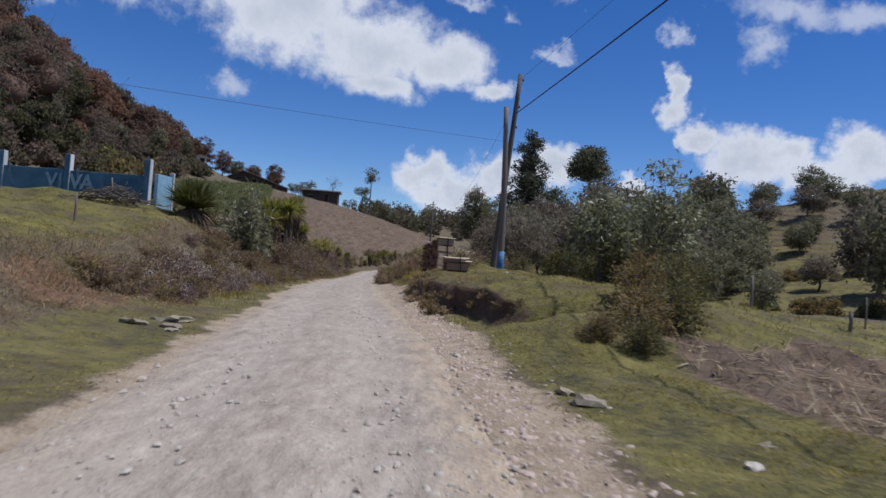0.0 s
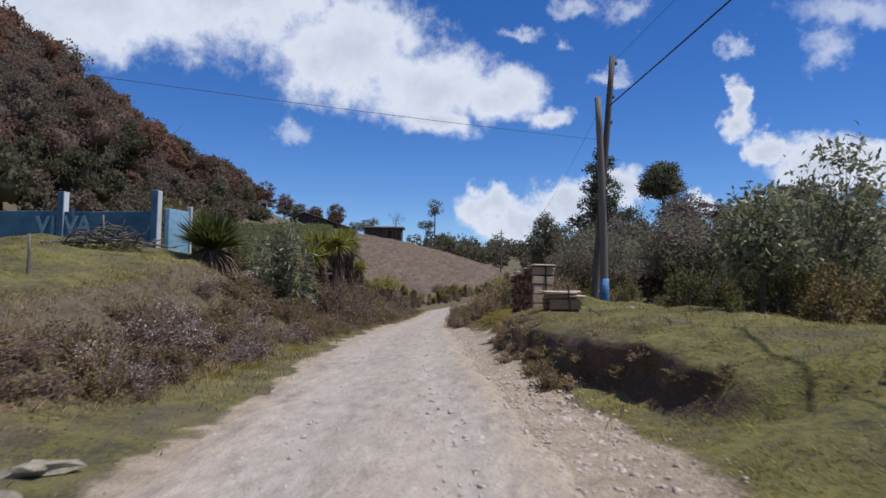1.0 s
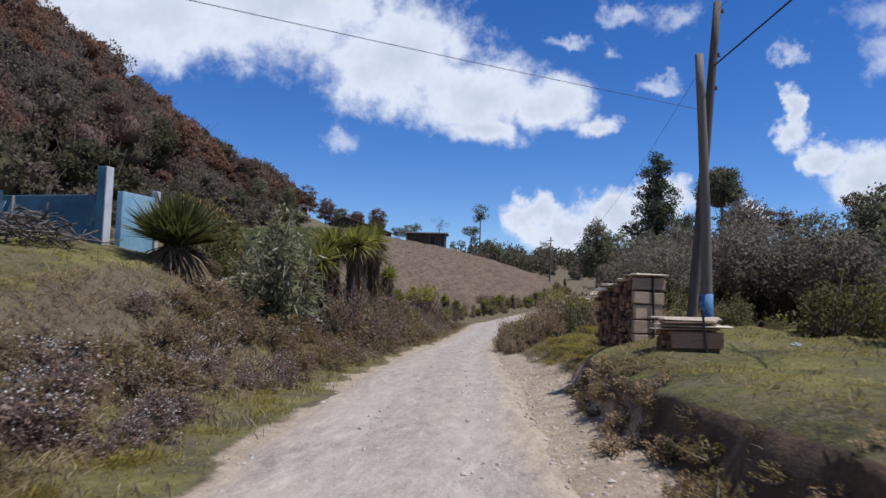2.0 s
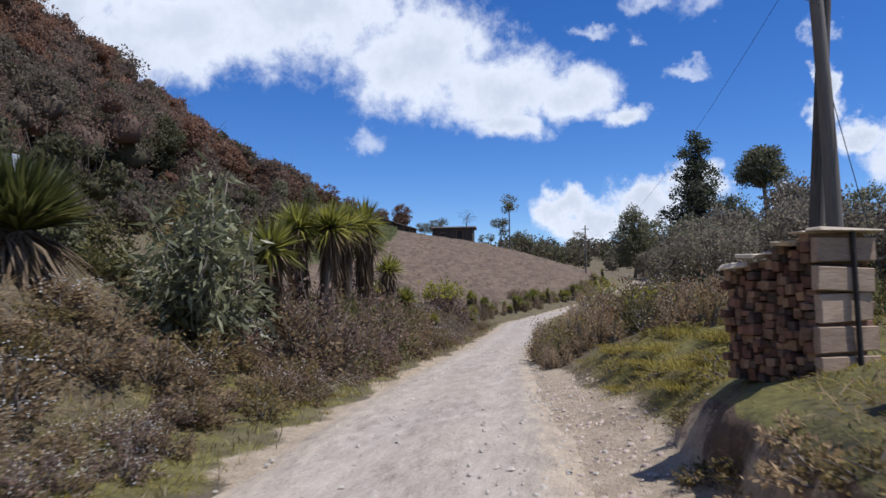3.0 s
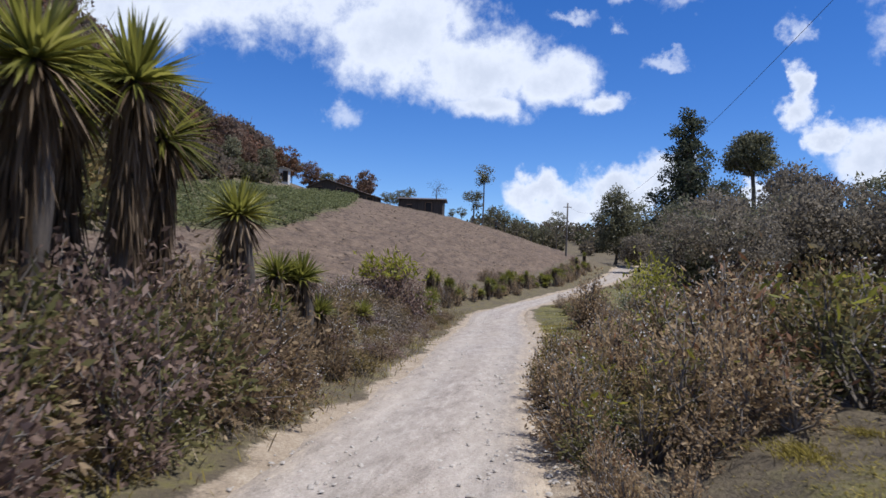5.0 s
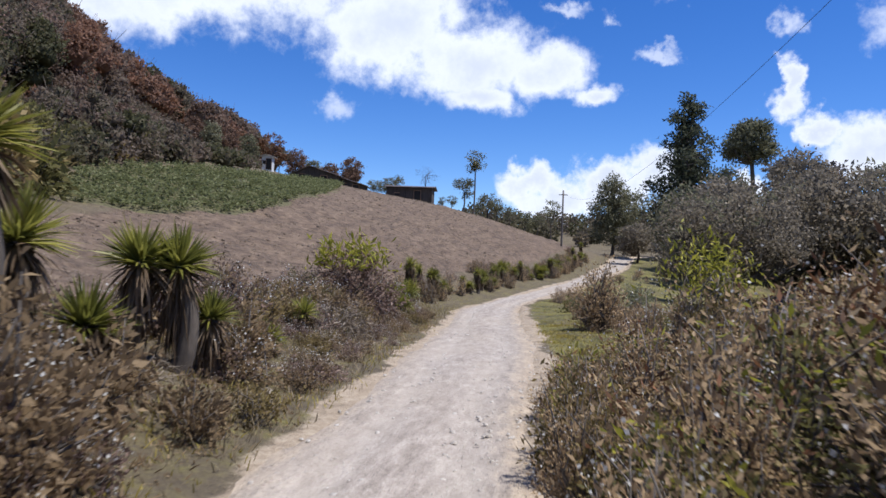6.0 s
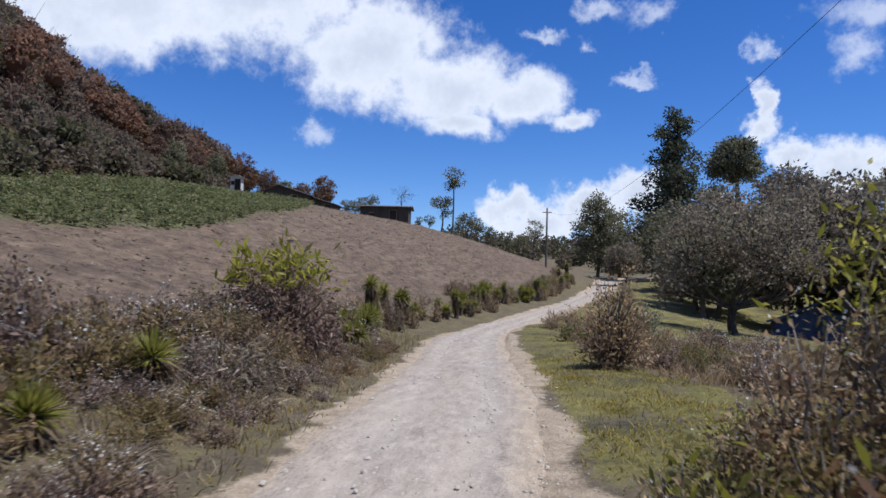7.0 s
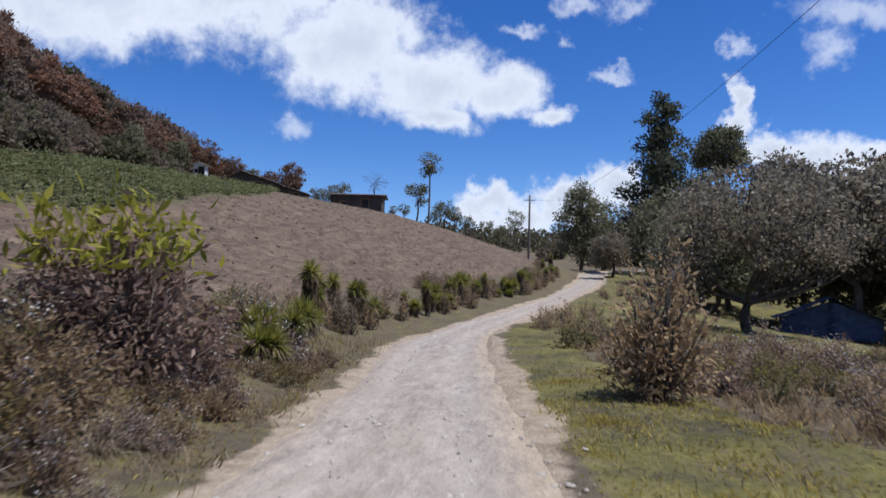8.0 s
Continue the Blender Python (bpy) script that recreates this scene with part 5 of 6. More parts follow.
spots = [(31.0, 88.0, 0.8, 0.85), (34.0, 92.0, 0.9, 0.9), (38.0, 95.0, 0.8, 0.9), (28.0, 84.0, 0.6, 0.8), (52.0, 112.0, 0.7, 0.8), (57.0, 118.0, 0.6, 0.8), (62.0, 130.0, 0.8, 0.8), (54.0, 130.0, 0.8, 0.8), (68.0, 136.0, 0.8, 0.8), (48.0, 138.0, 1.1, 0.9), (8.5, 99.0, 0.9, 0.9), (10.5, 103.0, 0.95, 1.0), (24.5, 101.0, 1.1, 1.0), (21.0, 104.0, 1.1, 1.0), (9.5, 106.0, 0.95, 1.0), (13.0, 108.0, 1.0, 1.0), (17.0, 104.0, 1.0, 1.0), (11.0, 120.0, 1.0, 1.1), (15.0, 124.0, 1.1, 1.1),
         (20.0, 118.0, 1.1, 1.1), (26.0, 110.0, 1.1, 1.0), (30.0, 100.0, 1.0, 1.0), (25.0, 130.0, 1.3, 1.1), (33.0, 124.0, 1.3, 1.0), (40.0, 112.0, 1.2, 1.0), (12.0, 136.0, 1.0, 1.0), (20.0, 142.0, 1.2, 1.1), (30.0, 145.0, 1.4, 1.0), (60.0, 108.0, 0.6, 0.9), (66.0, 122.0, 0.7, 1.0), (47.0, 96.0, 0.4, 0.8), (36.0, 84.0, 0.4, 0.9), (42.0, 86.0, 0.55, 0.8), (54.0, 92.0, 0.5, 0.9), (58.0, 140.0, 0.7, 1.0), (70.0, 146.0, 0.8, 1.0), (64.0, 150.0, 0.6, 0.9),
         (25.0, 76.0, 0.7, 1.0), (20.0, 50.0, 0.35, 1.0), (36.0, 60.0, 1.1, 1.1), (44.0, 78.0, 1.2, 1.0), (35.5, 98.0, 1.1, 1.0), (40.0, 104.0, 1.1, 1.0), (33.0, 107.0, 1.0, 1.0), (46.5, 116.0, 0.7, 0.9), (56.0, 100.0, 0.6, 0.8), (50.0, 92.0, 0.5, 0.9), (58.0, 96.0, 0.7, 0.9), (16.0, 160.0, 1.3, 1.0), (10.0, 168.0, 1.3, 1.0), (44.0, 128.0, 1.4, 1.0), (30.0, 92.0, 0.9, 0.9), (9.5, 112.0, 0.7, 0.7), (6.2, 128.0, 0.7, 0.8)]
stand(belt, spots, rng)
for x, y, s in ((39.0, 160.0, 1.0), (58.0, 175.0, 1.1)):
    put(tree("rust_leaved_tree", "rust-coloured tree rising from the wood", 190 + int(x), 12.0, 0.2, [(0, 0, 9.5, 2.3, 1.8), (1.0, 0, 8.0, 1.8, 1.5)], "red_leaf", 70, 20, 0.6, 0.4, 0.2, fork=0.55), x, y, s, 0)

# Ridge trees beyond the tilled field.
put(tree("thin_ridge_tree", "tall thin ridge tree with a ragged top", 200, 8.2, 0.1, [(0.1, 0, 7.2, 1.0, 0.9), (-0.5, 0, 6.0, 0.6, 0.5), (0.6, 0, 6.3, 0.7, 0.5)], "scrub_green", 34, 11, 0.35, 0.3, 0.12, fork=0.75), -14.0, 126.5, 1.0, 0)
put(tree("flat_topped_tree", "small flat-topped dark tree on the ridge", 201, 4.6, 0.1, [(0, 0, 3.7, 1.25, 0.65), (0.5, 0, 2.5, 0.7, 0.6)], "dark_leaf", 40, 18, 0.35, 0.25, 0.13, fork=0.6), -15.6, 128.0, 1.0, 0)
put(tree("bare_tree", "nearly leafless grey tree on the ridge", 202, 5.8, 0.1, [(0, 0, 4.4, 1.6, 1.2)], "twig", 40, 6, 0.3, 0.3, 0.03, fork=0.4), -21.3, 133.0, 1.0, 0)
for k, (x, y, s) in enumerate(((-12.3, 128.5, 0.85), (-11.2, 129.0, 0.75), (-9.6, 128.0, 0.6), (-26.0, 136.0, 0.95), (-27.6, 137.0, 0.85), (-29.3, 136.0, 0.7), (-7.8, 131.0, 0.7), (-17.4, 131.0, 0.5), (-19.0, 132.5, 0.45), (-13.4, 130.0, 0.6), (-6.2, 134.0, 0.7))):
    put(tree("ridge_bush_tree", "low dark tree on the ridge line", 210 + k, 4.2, 0.1, [(0, 0, 3.0, 1.3, 1.0), (0.7, 0.2, 2.2, 0.9, 0.8)], "dark_leaf", 36, 16, 0.36, 0.26, 0.14, fork=0.4, group="low ridge trees"), x, y, s, k)
put(tree("thin_ridge_tree", "slender tree beside a far utility pole", 203, 7.0, 0.1, [(0, 0, 5.6, 1.3, 1.3), (0.2, 0, 3.6, 0.6, 0.6)], "dark_leaf", 34, 16, 0.36, 0.28, 0.14, fork=0.6), -4.4, 151.0, 1.0, 0)

# Round-headed trees round the hut and the farmhouse.
for k, (x, y, h, mat) in enumerate(((-53.8, 158.0, 8.4, "red_leaf"), (-61.0, 143.5, 6.2, "russet_leaf"), (-55.6, 139.0, 5.4, "dark_leaf"), (-56.6, 146.5, 6.8, "russet_leaf"), (-55.4, 151.5, 6.4, "dark_leaf"), (-33.0, 137.0, 5.6, "russet_leaf"), (-59.5, 151.0, 7.2, "russet_leaf"), (-50.0, 161.0, 6.6, "russet_leaf"), (-46.0, 158.0, 5.2, "dark_leaf"), (-41.0, 152.0, 5.0, "russet_leaf"))):
    lab = "rust-leaved round tree beside the hillside hut" if mat == "red_leaf" else "round-headed grey-brown tree on the hillside"
    put(tree("hillside_tree", lab, 230 + k, h, 0.14, [(0, 0, h * 0.66, h * 0.26, h * 0.3), (h * 0.14, 0, h * 0.45, h * 0.22, h * 0.22), (-h * 0.15, 0, h * 0.48, h * 0.2, h * 0.2)], mat, 60, 26, 0.42, 0.26, 0.17, fork=0.3, group="trees by the hut", far=True), x, y, 1.0, k)

# The wood on the mountain: too many to count. Each crown is a few lumpy masses under a coat of leaf sprays.
wood_rng = np.random.default_rng(5)
heap, tones, trunks = Heap(), [], Heap()
bm = bmesh.new()
bmesh.ops.create_icosphere(bm, subdivisions=2, radius=1.0)
LUMP = np.array([v.co[:] for v in bm.verts])
LUMP_F = np.array([[v.index for v in f.verts] for f in bm.faces])
bm.free()


def crown_mass(r, centre, rx, rz, leaf, tone):
    """One mass of a far crown: a lumpy core with leaf sprays standing off it."""
    n = int(np.clip(17 * rx * rz / leaf**2, 50, 560))
    seeds = ball(r, 9)
    bulge = lambda d: 0.8 + 0.42 * np.maximum(0.0, (d @ seeds.T).max(1, keepdims=True) - 0.72) / 0.28
    heap.add(centre + LUMP * [rx, rx, rz] * bulge(LUMP) * 0.64 * r.uniform(0.94, 1.06, (len(LUMP), 1)), None, LUMP_F)
    tones.append(np.full(len(LUMP), tone, np.float32))
    d = ball(r, n)
    d[:, 2] = np.where(d[:, 2] < -0.35, -d[:, 2], d[:, 2])
    P = centre + d * [rx, rx, rz] * bulge(d) * r.uniform(0.66, 1.16, (n, 1))
    size = r.uniform(0.6, 1.35, n)
    V, F, T = leaf_tris(P, 0.6 * d + 0.8 * r.normal(size=(n, 3)) + [0, 0, 0.2], leaf * size, leaf * 0.8 * size, r, d)
    heap.add(V, F, T)
    tones.append(np.repeat(np.clip(tone + r.normal(0, 0.09, n), 0, 1), 3).astype(np.float32))


count = 0
while count < 900:
    y = wood_rng.uniform(22, 250)
    sl = 22 + wood_rng.random() * 118
    x = float(np.interp(y, *LEFT_T)) - sl
    if (96 < y < 154 and x > (-57 if y < 122 else -71)) or (y >= 154 and x > -62 - (y - 154) * 0.25):
        continue
    if 92 < y < 150 and abs(x + 4.3 + 0.575 * (y - 43)) < 4:
        continue
    if y > 62 and x > -32.5 - 0.02 * (y - 62):
        continue
    if field_mask(np.array([x]), np.array([y]))[0] > 0.05 or (y < 36 and sl < 30):
        continue
    if x < -60 and wood_rng.random() < 0.25:
        continue
    if x < -0.78 * (y - 3) - 14:
        continue
    count += 1
    z = ground_z(x, y)
    hgt = wood_rng.uniform(4.0, 10.5) * (0.42 if y > 58 and x > -46 else 0.6 if sl < 38 else 1.0)
    rad = hgt * wood_rng.uniform(0.22, 0.38)
    blobs = int(wood_rng.integers(3, 6))
    leaf = float(np.clip(0.0034 * math.hypot(x + 3, y - 30), 0.24, 0.52))
    up = np.clip((z - 14) / 30, 0, 1)
    tone = np.clip(wood_rng.normal(0.5 + 0.36 * up + 0.2 * value_noise(np.array([x / 18]), np.array([y / 18]), 4)[0], 0.26), 0, 1)
    tone = max(0.0, tone - 0.3) if x > -42 else tone
    for b in range(blobs):
        f = b / (blobs - 1)
        c = np.array([x, y, z + hgt * (0.4 + 0.36 * f)]) + wood_rng.normal(size=3) * [rad * 0.55 * (1 - 0.6 * f), rad * 0.55 * (1 - 0.6 * f), hgt * 0.03]
        rx = rad * (0.85 - 0.35 * f) * wood_rng.uniform(0.75, 1.15)
        crown_mass(wood_rng, c, rx, rx * wood_rng.uniform(0.75, 1.1), leaf, tone)
    trunks.add(*tube(np.array([[x, y, z - 0.3], [x + 0.1, y, z + hgt * 0.6]]), [0.15, 0.07], 4))
    for b in range(5):
        tip = np.array([x, y, z + hgt * wood_rng.uniform(0.75, 1.06)]) + wood_rng.normal(size=3) * [rad * 0.6, rad * 0.6, 0]
        trunks.add(*tube(np.array([[x, y, z + hgt * 0.35], tip]), [0.06, 0.02], 3))
for k in range(80):
    y = wood_rng.uniform(66, 91)
    x = float(np.interp(y, [66, 72, 80, 95, 116, 124], [-28, -31.5, -32.5, -32.5, -35.5, -39])) - 7 * wood_rng.random() ** 1.3
    z, hgt = ground_z(x, y), wood_rng.uniform(1.2, 2.8)
    d = ball(wood_rng, 170)
    V, F, T = leaf_tris(np.array([x, y, z + hgt * 0.45]) + d * [hgt * 0.5, hgt * 0.5, hgt * 0.5] * wood_rng.uniform(0.5, 1.15, (170, 1)), d + 0.9 * wood_rng.normal(size=(170, 3)), np.full(170, 0.3), np.full(170, 0.22), wood_rng, d)
    heap.add(V, F, T)
    tones.append(np.full(len(V), wood_rng.uniform(0.0, 0.45), np.float32))
for k in range(420):
    y = wood_rng.uniform(88, 156)
    x = -32.5 - 0.012 * (y - 88) ** 1.4 - 34 * wood_rng.random()
    if -70 < x < -6.5 - 0.439 * (y - 44):
        hgt = wood_rng.uniform(0.8, 1.7) * (1.0 if abs(x + 4.3 + 0.575 * (y - 43)) < 4 else 1.7 if x < -56 or wood_rng.random() < 0.2 else 1.0)
        crown_mass(wood_rng, np.array([x, y, ground_z(x, y) + hgt * 0.35]), hgt * wood_rng.uniform(0.5, 0.9), hgt * 0.6, 0.34, float(np.clip(wood_rng.normal(0.22 if x > -56 else 0.45, 0.2), 0, 1)))
for k in range(170):
    x, y = wood_rng.uniform(-30, 75), wood_rng.uniform(205, 320)
    z = ground_z(x, y)
    hgt = wood_rng.uniform(3.0, 7.0)
    d = ball(wood_rng, 130)
    V, F = leaf_faces(np.array([x, y, z + hgt * 0.45]) + d * [hgt * 0.42, hgt * 0.42, hgt * 0.5] * wood_rng.uniform(0.6, 1.1, (130, 1)), d + 0.9 * wood_rng.normal(size=(130, 3)), np.full(130, 0.95), np.full(130, 0.7), wood_rng)
    heap.add(V, F)
    tones.append(np.full(len(V), wood_rng.uniform(0.0, 0.35), np.float32))
me = heap.mesh("mountain_wood", "woods")
me.attributes.new("tone", "FLOAT", "POINT").data.foreach_set("value", np.concatenate(tones))
wood = tagged(new("mountain_wood", me), "mixed mountain wood in dull green, grey-brown and rust", "wood", kind="stuff")
tagged(link("trunkwork", trunks.mesh("trunkwork", "bark"), wood), kind="stuff")


# ---- ground cover ----
def cover(name, label, category, n, region, length, width, mat, seed, mask=None, lean=0.5, kind_len=(0.6, 1.3)):
    """Blades over a stretch of ground, thinned by a mask; one object, for nobody could count them."""
    g = np.random.default_rng(seed)
    x0, x1, y0, y1 = region
    x, y = g.uniform(x0, x1, n), g.uniform(y0, y1, n)
    clump = rough_noise(x, y, 0.8, seed, 2)
    keep = np.ones(n, bool)
    if mask is not None:
        keep &= g.random(n) < mask(x, y) * np.clip(0.75 + clump, 0.15, 1.3)
    x, y, clump = x[keep], y[keep], clump[keep]
    n = len(x)
    C = np.stack([x, y, land(x, y) - 0.01], 1)
    ang = g.uniform(0, 6.28, n)
    D = np.stack([np.cos(ang) * lean, np.sin(ang) * lean, np.ones(n)], 1) + g.normal(size=(n, 3)) * 0.2
    V, q, r = blade_faces(C, D, length * g.uniform(*kind_len, n) * (1 + 0.5 * clump), width, g.uniform(0.0, 0.5, n), g)
    return tagged(new(name, mesh_of(name, V, q, r, mat)), label, category, kind="stuff")


def off_road(x, y, gap=0.0):
    xl, xr, cz = edges(y)
    return ((x < xl - gap) | (x > xr + gap)).astype(float)


def near_turf(x, y):
    xl, xr, cz = edges(y)
    return turf_mask(x, y) * off_road(x, y, 0.1) * (1 - stubble_mask(x, y))


def bank_litter(x, y):
    xl, xr, cz = edges(y)
    s = xl - x
    reach = np.interp(y, [30, 36], [3.5, 5.2])
    return soft(s, -0.1, 0.6) * (1 - soft(s, reach, reach + 1.0)) * (0.75 + 0.25 * soft(s, 0.8, 2)) * (1 - (1 - soft(y, 16, 20)) * (1 - soft(s, 2.2, 3.2)))


def right_litter(x, y):
    xl, xr, cz = edges(y)
    s = x - xr
    return soft(s, 0.3, 0.8) * (1 - soft(s, 7, 9)) * soft(y, 15, 18)


cover("turf", "short yellow-green turf", "grass", 76000, (-13, 9, 4, 36), 0.06, 0.014, "grass", 301, near_turf, 1.8)
cover("turf", "short yellow-green turf on the mound", "grass", 76000, (-2.5, 7, 8, 38), 0.055, 0.01, "grass", 314, lambda x, y: near_turf(x, y) * (x > np.interp(y, *RIGHT_T) + 0.3), 1.0)
cover("turf", "short yellow-green turf on top of the bank", "grass", 44000, (-16, -8, 6, 33), 0.06, 0.014, "grass", 325, near_turf, 1.4)
cover("turf", "short yellow-green turf round the bend", "grass", 60000, (-14, 8, 36, 72), 0.075, 0.016, "grass", 302, near_turf, 1.6)


def tussocks(x, y):
    xl, xr, cz = edges(y)
    s = x - xr
    return soft(s, 0.3, 0.8) * (1 - soft(s, 4.5, 6)) * soft(y, 28.5, 31) * (1 - soft(y, 36, 37.5)) * soft(rough_noise(x, y, 1.1, 77, 2), -0.2, 0.3)


def rough_patches(x, y):
    xl, xr, cz = edges(y)
    return near_turf(x, y) * soft(rough_noise(x, y, 1.4, 83, 2), 0.1, 0.5)


cover("rough_grass", "longer rough grass in patches on the turf", "grass", 80000, (-12, 8, 6, 62), 0.065, 0.009, "grass", 316, rough_patches, 1.5)


cover("tussock_grass", "lumpy yellow-green grass tussocks on the bank", "grass", 64000, (-4, 5, 28, 38), 0.07, 0.009, "grass", 312, tussocks, 1.7)
cover("dry_grass", "dry brown grass among the weeds", "grass", 34000, (-4, 10, 50, 69), 0.3, 0.018, "scrub", 313, weed_band, 0.7)
cover("bend_turf", "short green turf beside the bend", "grass", 30000, (-4.6, 4, 45, 60), 0.09, 0.015, "grass", 317, lambda x, y: near_turf(x, y) * (x > -5), 0.9)
cover("dry_grass", "matted dry grass on the verge", "grass", 30000, (-11, -5.6, 34, 62), 0.11, 0.016, "scrub", 318, lambda x, y: bank_litter(x, y) * soft(np.interp(y, *LEFT_T) - x, 0.0, 0.35), 1.3)
def lip(x, y):
    xl, xr, cz = edges(y)
    s = x - xr
    s = s - lip_line(y) + 0.05
    return soft(s, -0.22, -0.05) * (1 - soft(s, 0.4, 0.8)) * soft(y, 15.8, 16.6) * (1 - soft(y, 34, 36))


cover("lip_grass", "shaggy grass hanging over the cut bank", "grass", 60000, (-3, 4, 14, 37), 0.1, 0.008, "grass", 309, lip, 2.0)
cover("dry_grass", "withered grass trailing down the cut bank", "grass", 22000, (-3, 4, 14, 37), 0.15, 0.009, "scrub", 315, lip, 1.5)
cover("meadow_grass", "rough meadow grass below the road", "grass", 30000, (4, 34, 14, 75), 0.13, 0.025, "grass", 303, near_turf)
cover("dry_grass", "dry straw-coloured grass on the bank", "grass", 56000, (-12, -3, 6, 66), 0.16, 0.012, "straw", 304, bank_litter)
cover("bank_grass", "half-green grass among the bank scrub", "grass", 44000, (-12, -3, 6, 66), 0.13, 0.012, "grass", 305, bank_litter)
def bank_face(x, y):
    """The dry face of the cut bank on the left."""
    xl, xr, cz = edges(y)
    s = xl - x
    return soft(s, np.interp(y, [6, 14, 17, 32], [2.2, 1.7, 1.0, 0.6]), np.interp(y, [6, 14, 17, 32], [2.9, 2.3, 1.6, 1.2])) * (1 - soft(s, 3.7, 4.4)) * (1 - soft(y, 31, 34))


cover("dry_grass", "withered brown grass hanging down the bank", "grass", 60000, (-11, -4, 5, 34), 0.2, 0.011, "scrub", 319, bank_face, 1.6)
cover("dry_grass", "pale dead grass hanging down the bank", "grass", 16000, (-11, -4, 5, 34), 0.17, 0.009, "straw", 320, bank_face, 1.6)
cover("bank_grass", "half-green grass on the bank face", "grass", 22000, (-11, -4, 5, 34), 0.12, 0.012, "scrub_green", 322, bank_face, 1.4)
cover("verge_turf", "short matted olive turf at the road's edge", "grass", 52000, (-10, -2.4, 5, 19), 0.05, 0.012, "scrub_olive", 323, lambda x, y: near_turf(x, y) * (x < -2.5), 1.9)
cover("verge_turf", "short matted turf beside the maize field", "grass", 46000, (0.2, 7.5, 4.5, 15), 0.05, 0.011, "scrub_green", 324, near_turf, 1.9)
cover("dry_grass", "dry straw-coloured grass among the weeds", "grass", 15000, (-5, 6, 15, 62), 0.11, 0.012, "straw", 306, right_litter)
cover("field_straw", "short straw on the tilled slope", "straw", 26000, (-34, -6, 44, 130), 0.14, 0.02, "straw", 307, field_mask, 1.6)


def bean_rows(n, seed):
    """Low leafy plants in rows; each is a tuft of broad leaves on a short stem."""
    g = np.random.default_rng(seed)
    x, y = g.uniform(-32.5, -20.5, n), g.uniform(64, 124, n)
    along, over = x * 0.55 + y * 0.84, x * 0.84 - y * 0.55
    over = np.round(over / 0.62) * 0.62 + g.normal(0, 0.05, n)
    x, y = 0.55 * along + 0.84 * over, 0.84 * along - 0.55 * over
    keep = g.random(n) < crop_mask(x, y)
    x, y = x[keep], y[keep]
    per = 15
    tall = np.repeat(g.uniform(0.26, 0.6, len(x)), per)
    base = np.repeat(np.stack([x, y, land(x, y)], 1), per, 0)
    d = ball(g, len(base))
    C = base + d * [0.17, 0.17, 0.0] + np.stack([0 * tall, 0 * tall, tall * g.uniform(0.25, 1.0, len(tall))], 1)
    V, q = leaf_faces(C, d * [1, 1, 0.4] + [0, 0, 0.15], g.uniform(0.12, 0.24, len(C)), g.uniform(0.09, 0.16, len(C)), g, np.array([0, 0, 1.0]) + 0 * d)
    return tagged(new("bean_rows", mesh_of("bean_rows", V, q, mat="crop")), "rows of green bean plants on the slope", "crop", kind="stuff")


bean_rows(4300, 308)


def stalks(n, seed):
    g = np.random.default_rng(seed)
    x, y = g.uniform(2.5, 24, n), g.uniform(3, 22, n)
    keep = g.random(n) < stubble_mask(x, y)
    x, y = x[keep], y[keep]
    n = len(x)
    C = np.stack([x, y, land(x, y) + 0.015], 1)
    ang = g.uniform(0, 6.28, n)
    up = np.where(g.random(n) < 0.25, g.uniform(0.5, 1.5, n), g.uniform(-0.05, 0.18, n))
    D = np.stack([np.cos(ang), np.sin(ang), up], 1)
    V, q, r = blade_faces(C, D, g.uniform(0.08, 0.5, n), g.uniform(0.01, 0.03, n), 0.02, g)
    return tagged(new("maize_stubble", mesh_of("maize_stubble", V, q, r, "pale_straw")), "cut dry maize stalks lying on brown soil", "stubble", kind="stuff")


stalks(22000, 310)


def clods(n, seed):
    g = np.random.default_rng(seed)
    x, y = g.uniform(-34, -6, n), g.uniform(44, 130, n)
    keep = g.random(n) < field_mask(x, y)
    return x[keep], y[keep], g


def stone_mesh(seed, rough=0.5, flat=0.5):
    """A worn stone: a rounded block with uneven faces."""
    g = np.random.default_rng(seed)
    bm = bmesh.new()
    bmesh.ops.create_icosphere(bm, subdivisions=2, radius=1.0)
    for v in bm.verts:
        d = v.co.normalized()
        k = 1 + rough * noise.noise(d * 1.7 + Vector((seed, 0, 0))) + 0.5 * rough * noise.noise(d * 4 + Vector((0, seed, 0)))
        v.co = Vector((d.x * k, d.y * k * 0.75, max(-0.5, d.z * k) * flat))
    return bm


def pebble_arrays(g, n, P, size):
    """Small angular stones: eight corners each, jittered."""
    cube = np.array([[-1, -1, -0.6], [1, -1, -0.6], [1, 1, -0.6], [-1, 1, -0.6], [-0.7, -0.7, 0.6], [0.7, -0.7, 0.6], [0.7, 0.7, 0.6], [-0.7, 0.7, 0.6]])
    ang = g.uniform(0, 6.28, n)
    c, s = np.cos(ang), np.sin(ang)
    Q = cube[None] * (1 + 0.3 * g.normal(size=(n, 8, 3))) * [1.0, 0.72, 0.5]
    X = Q[..., 0] * c[:, None] - Q[..., 1] * s[:, None]
    Y = Q[..., 0] * s[:, None] + Q[..., 1] * c[:, None]
    V = P[:, None] + np.stack([X, Y, Q[..., 2]], -1) * size[:, None, None]
    q = np.array([[4, 5, 6, 7], [0, 1, 5, 4], [1, 2, 6, 5], [2, 3, 7, 6], [3, 0, 4, 7]])
    return V.reshape(-1, 3), (q[None] + (np.arange(n) * 8)[:, None, None]).reshape(-1, 4)


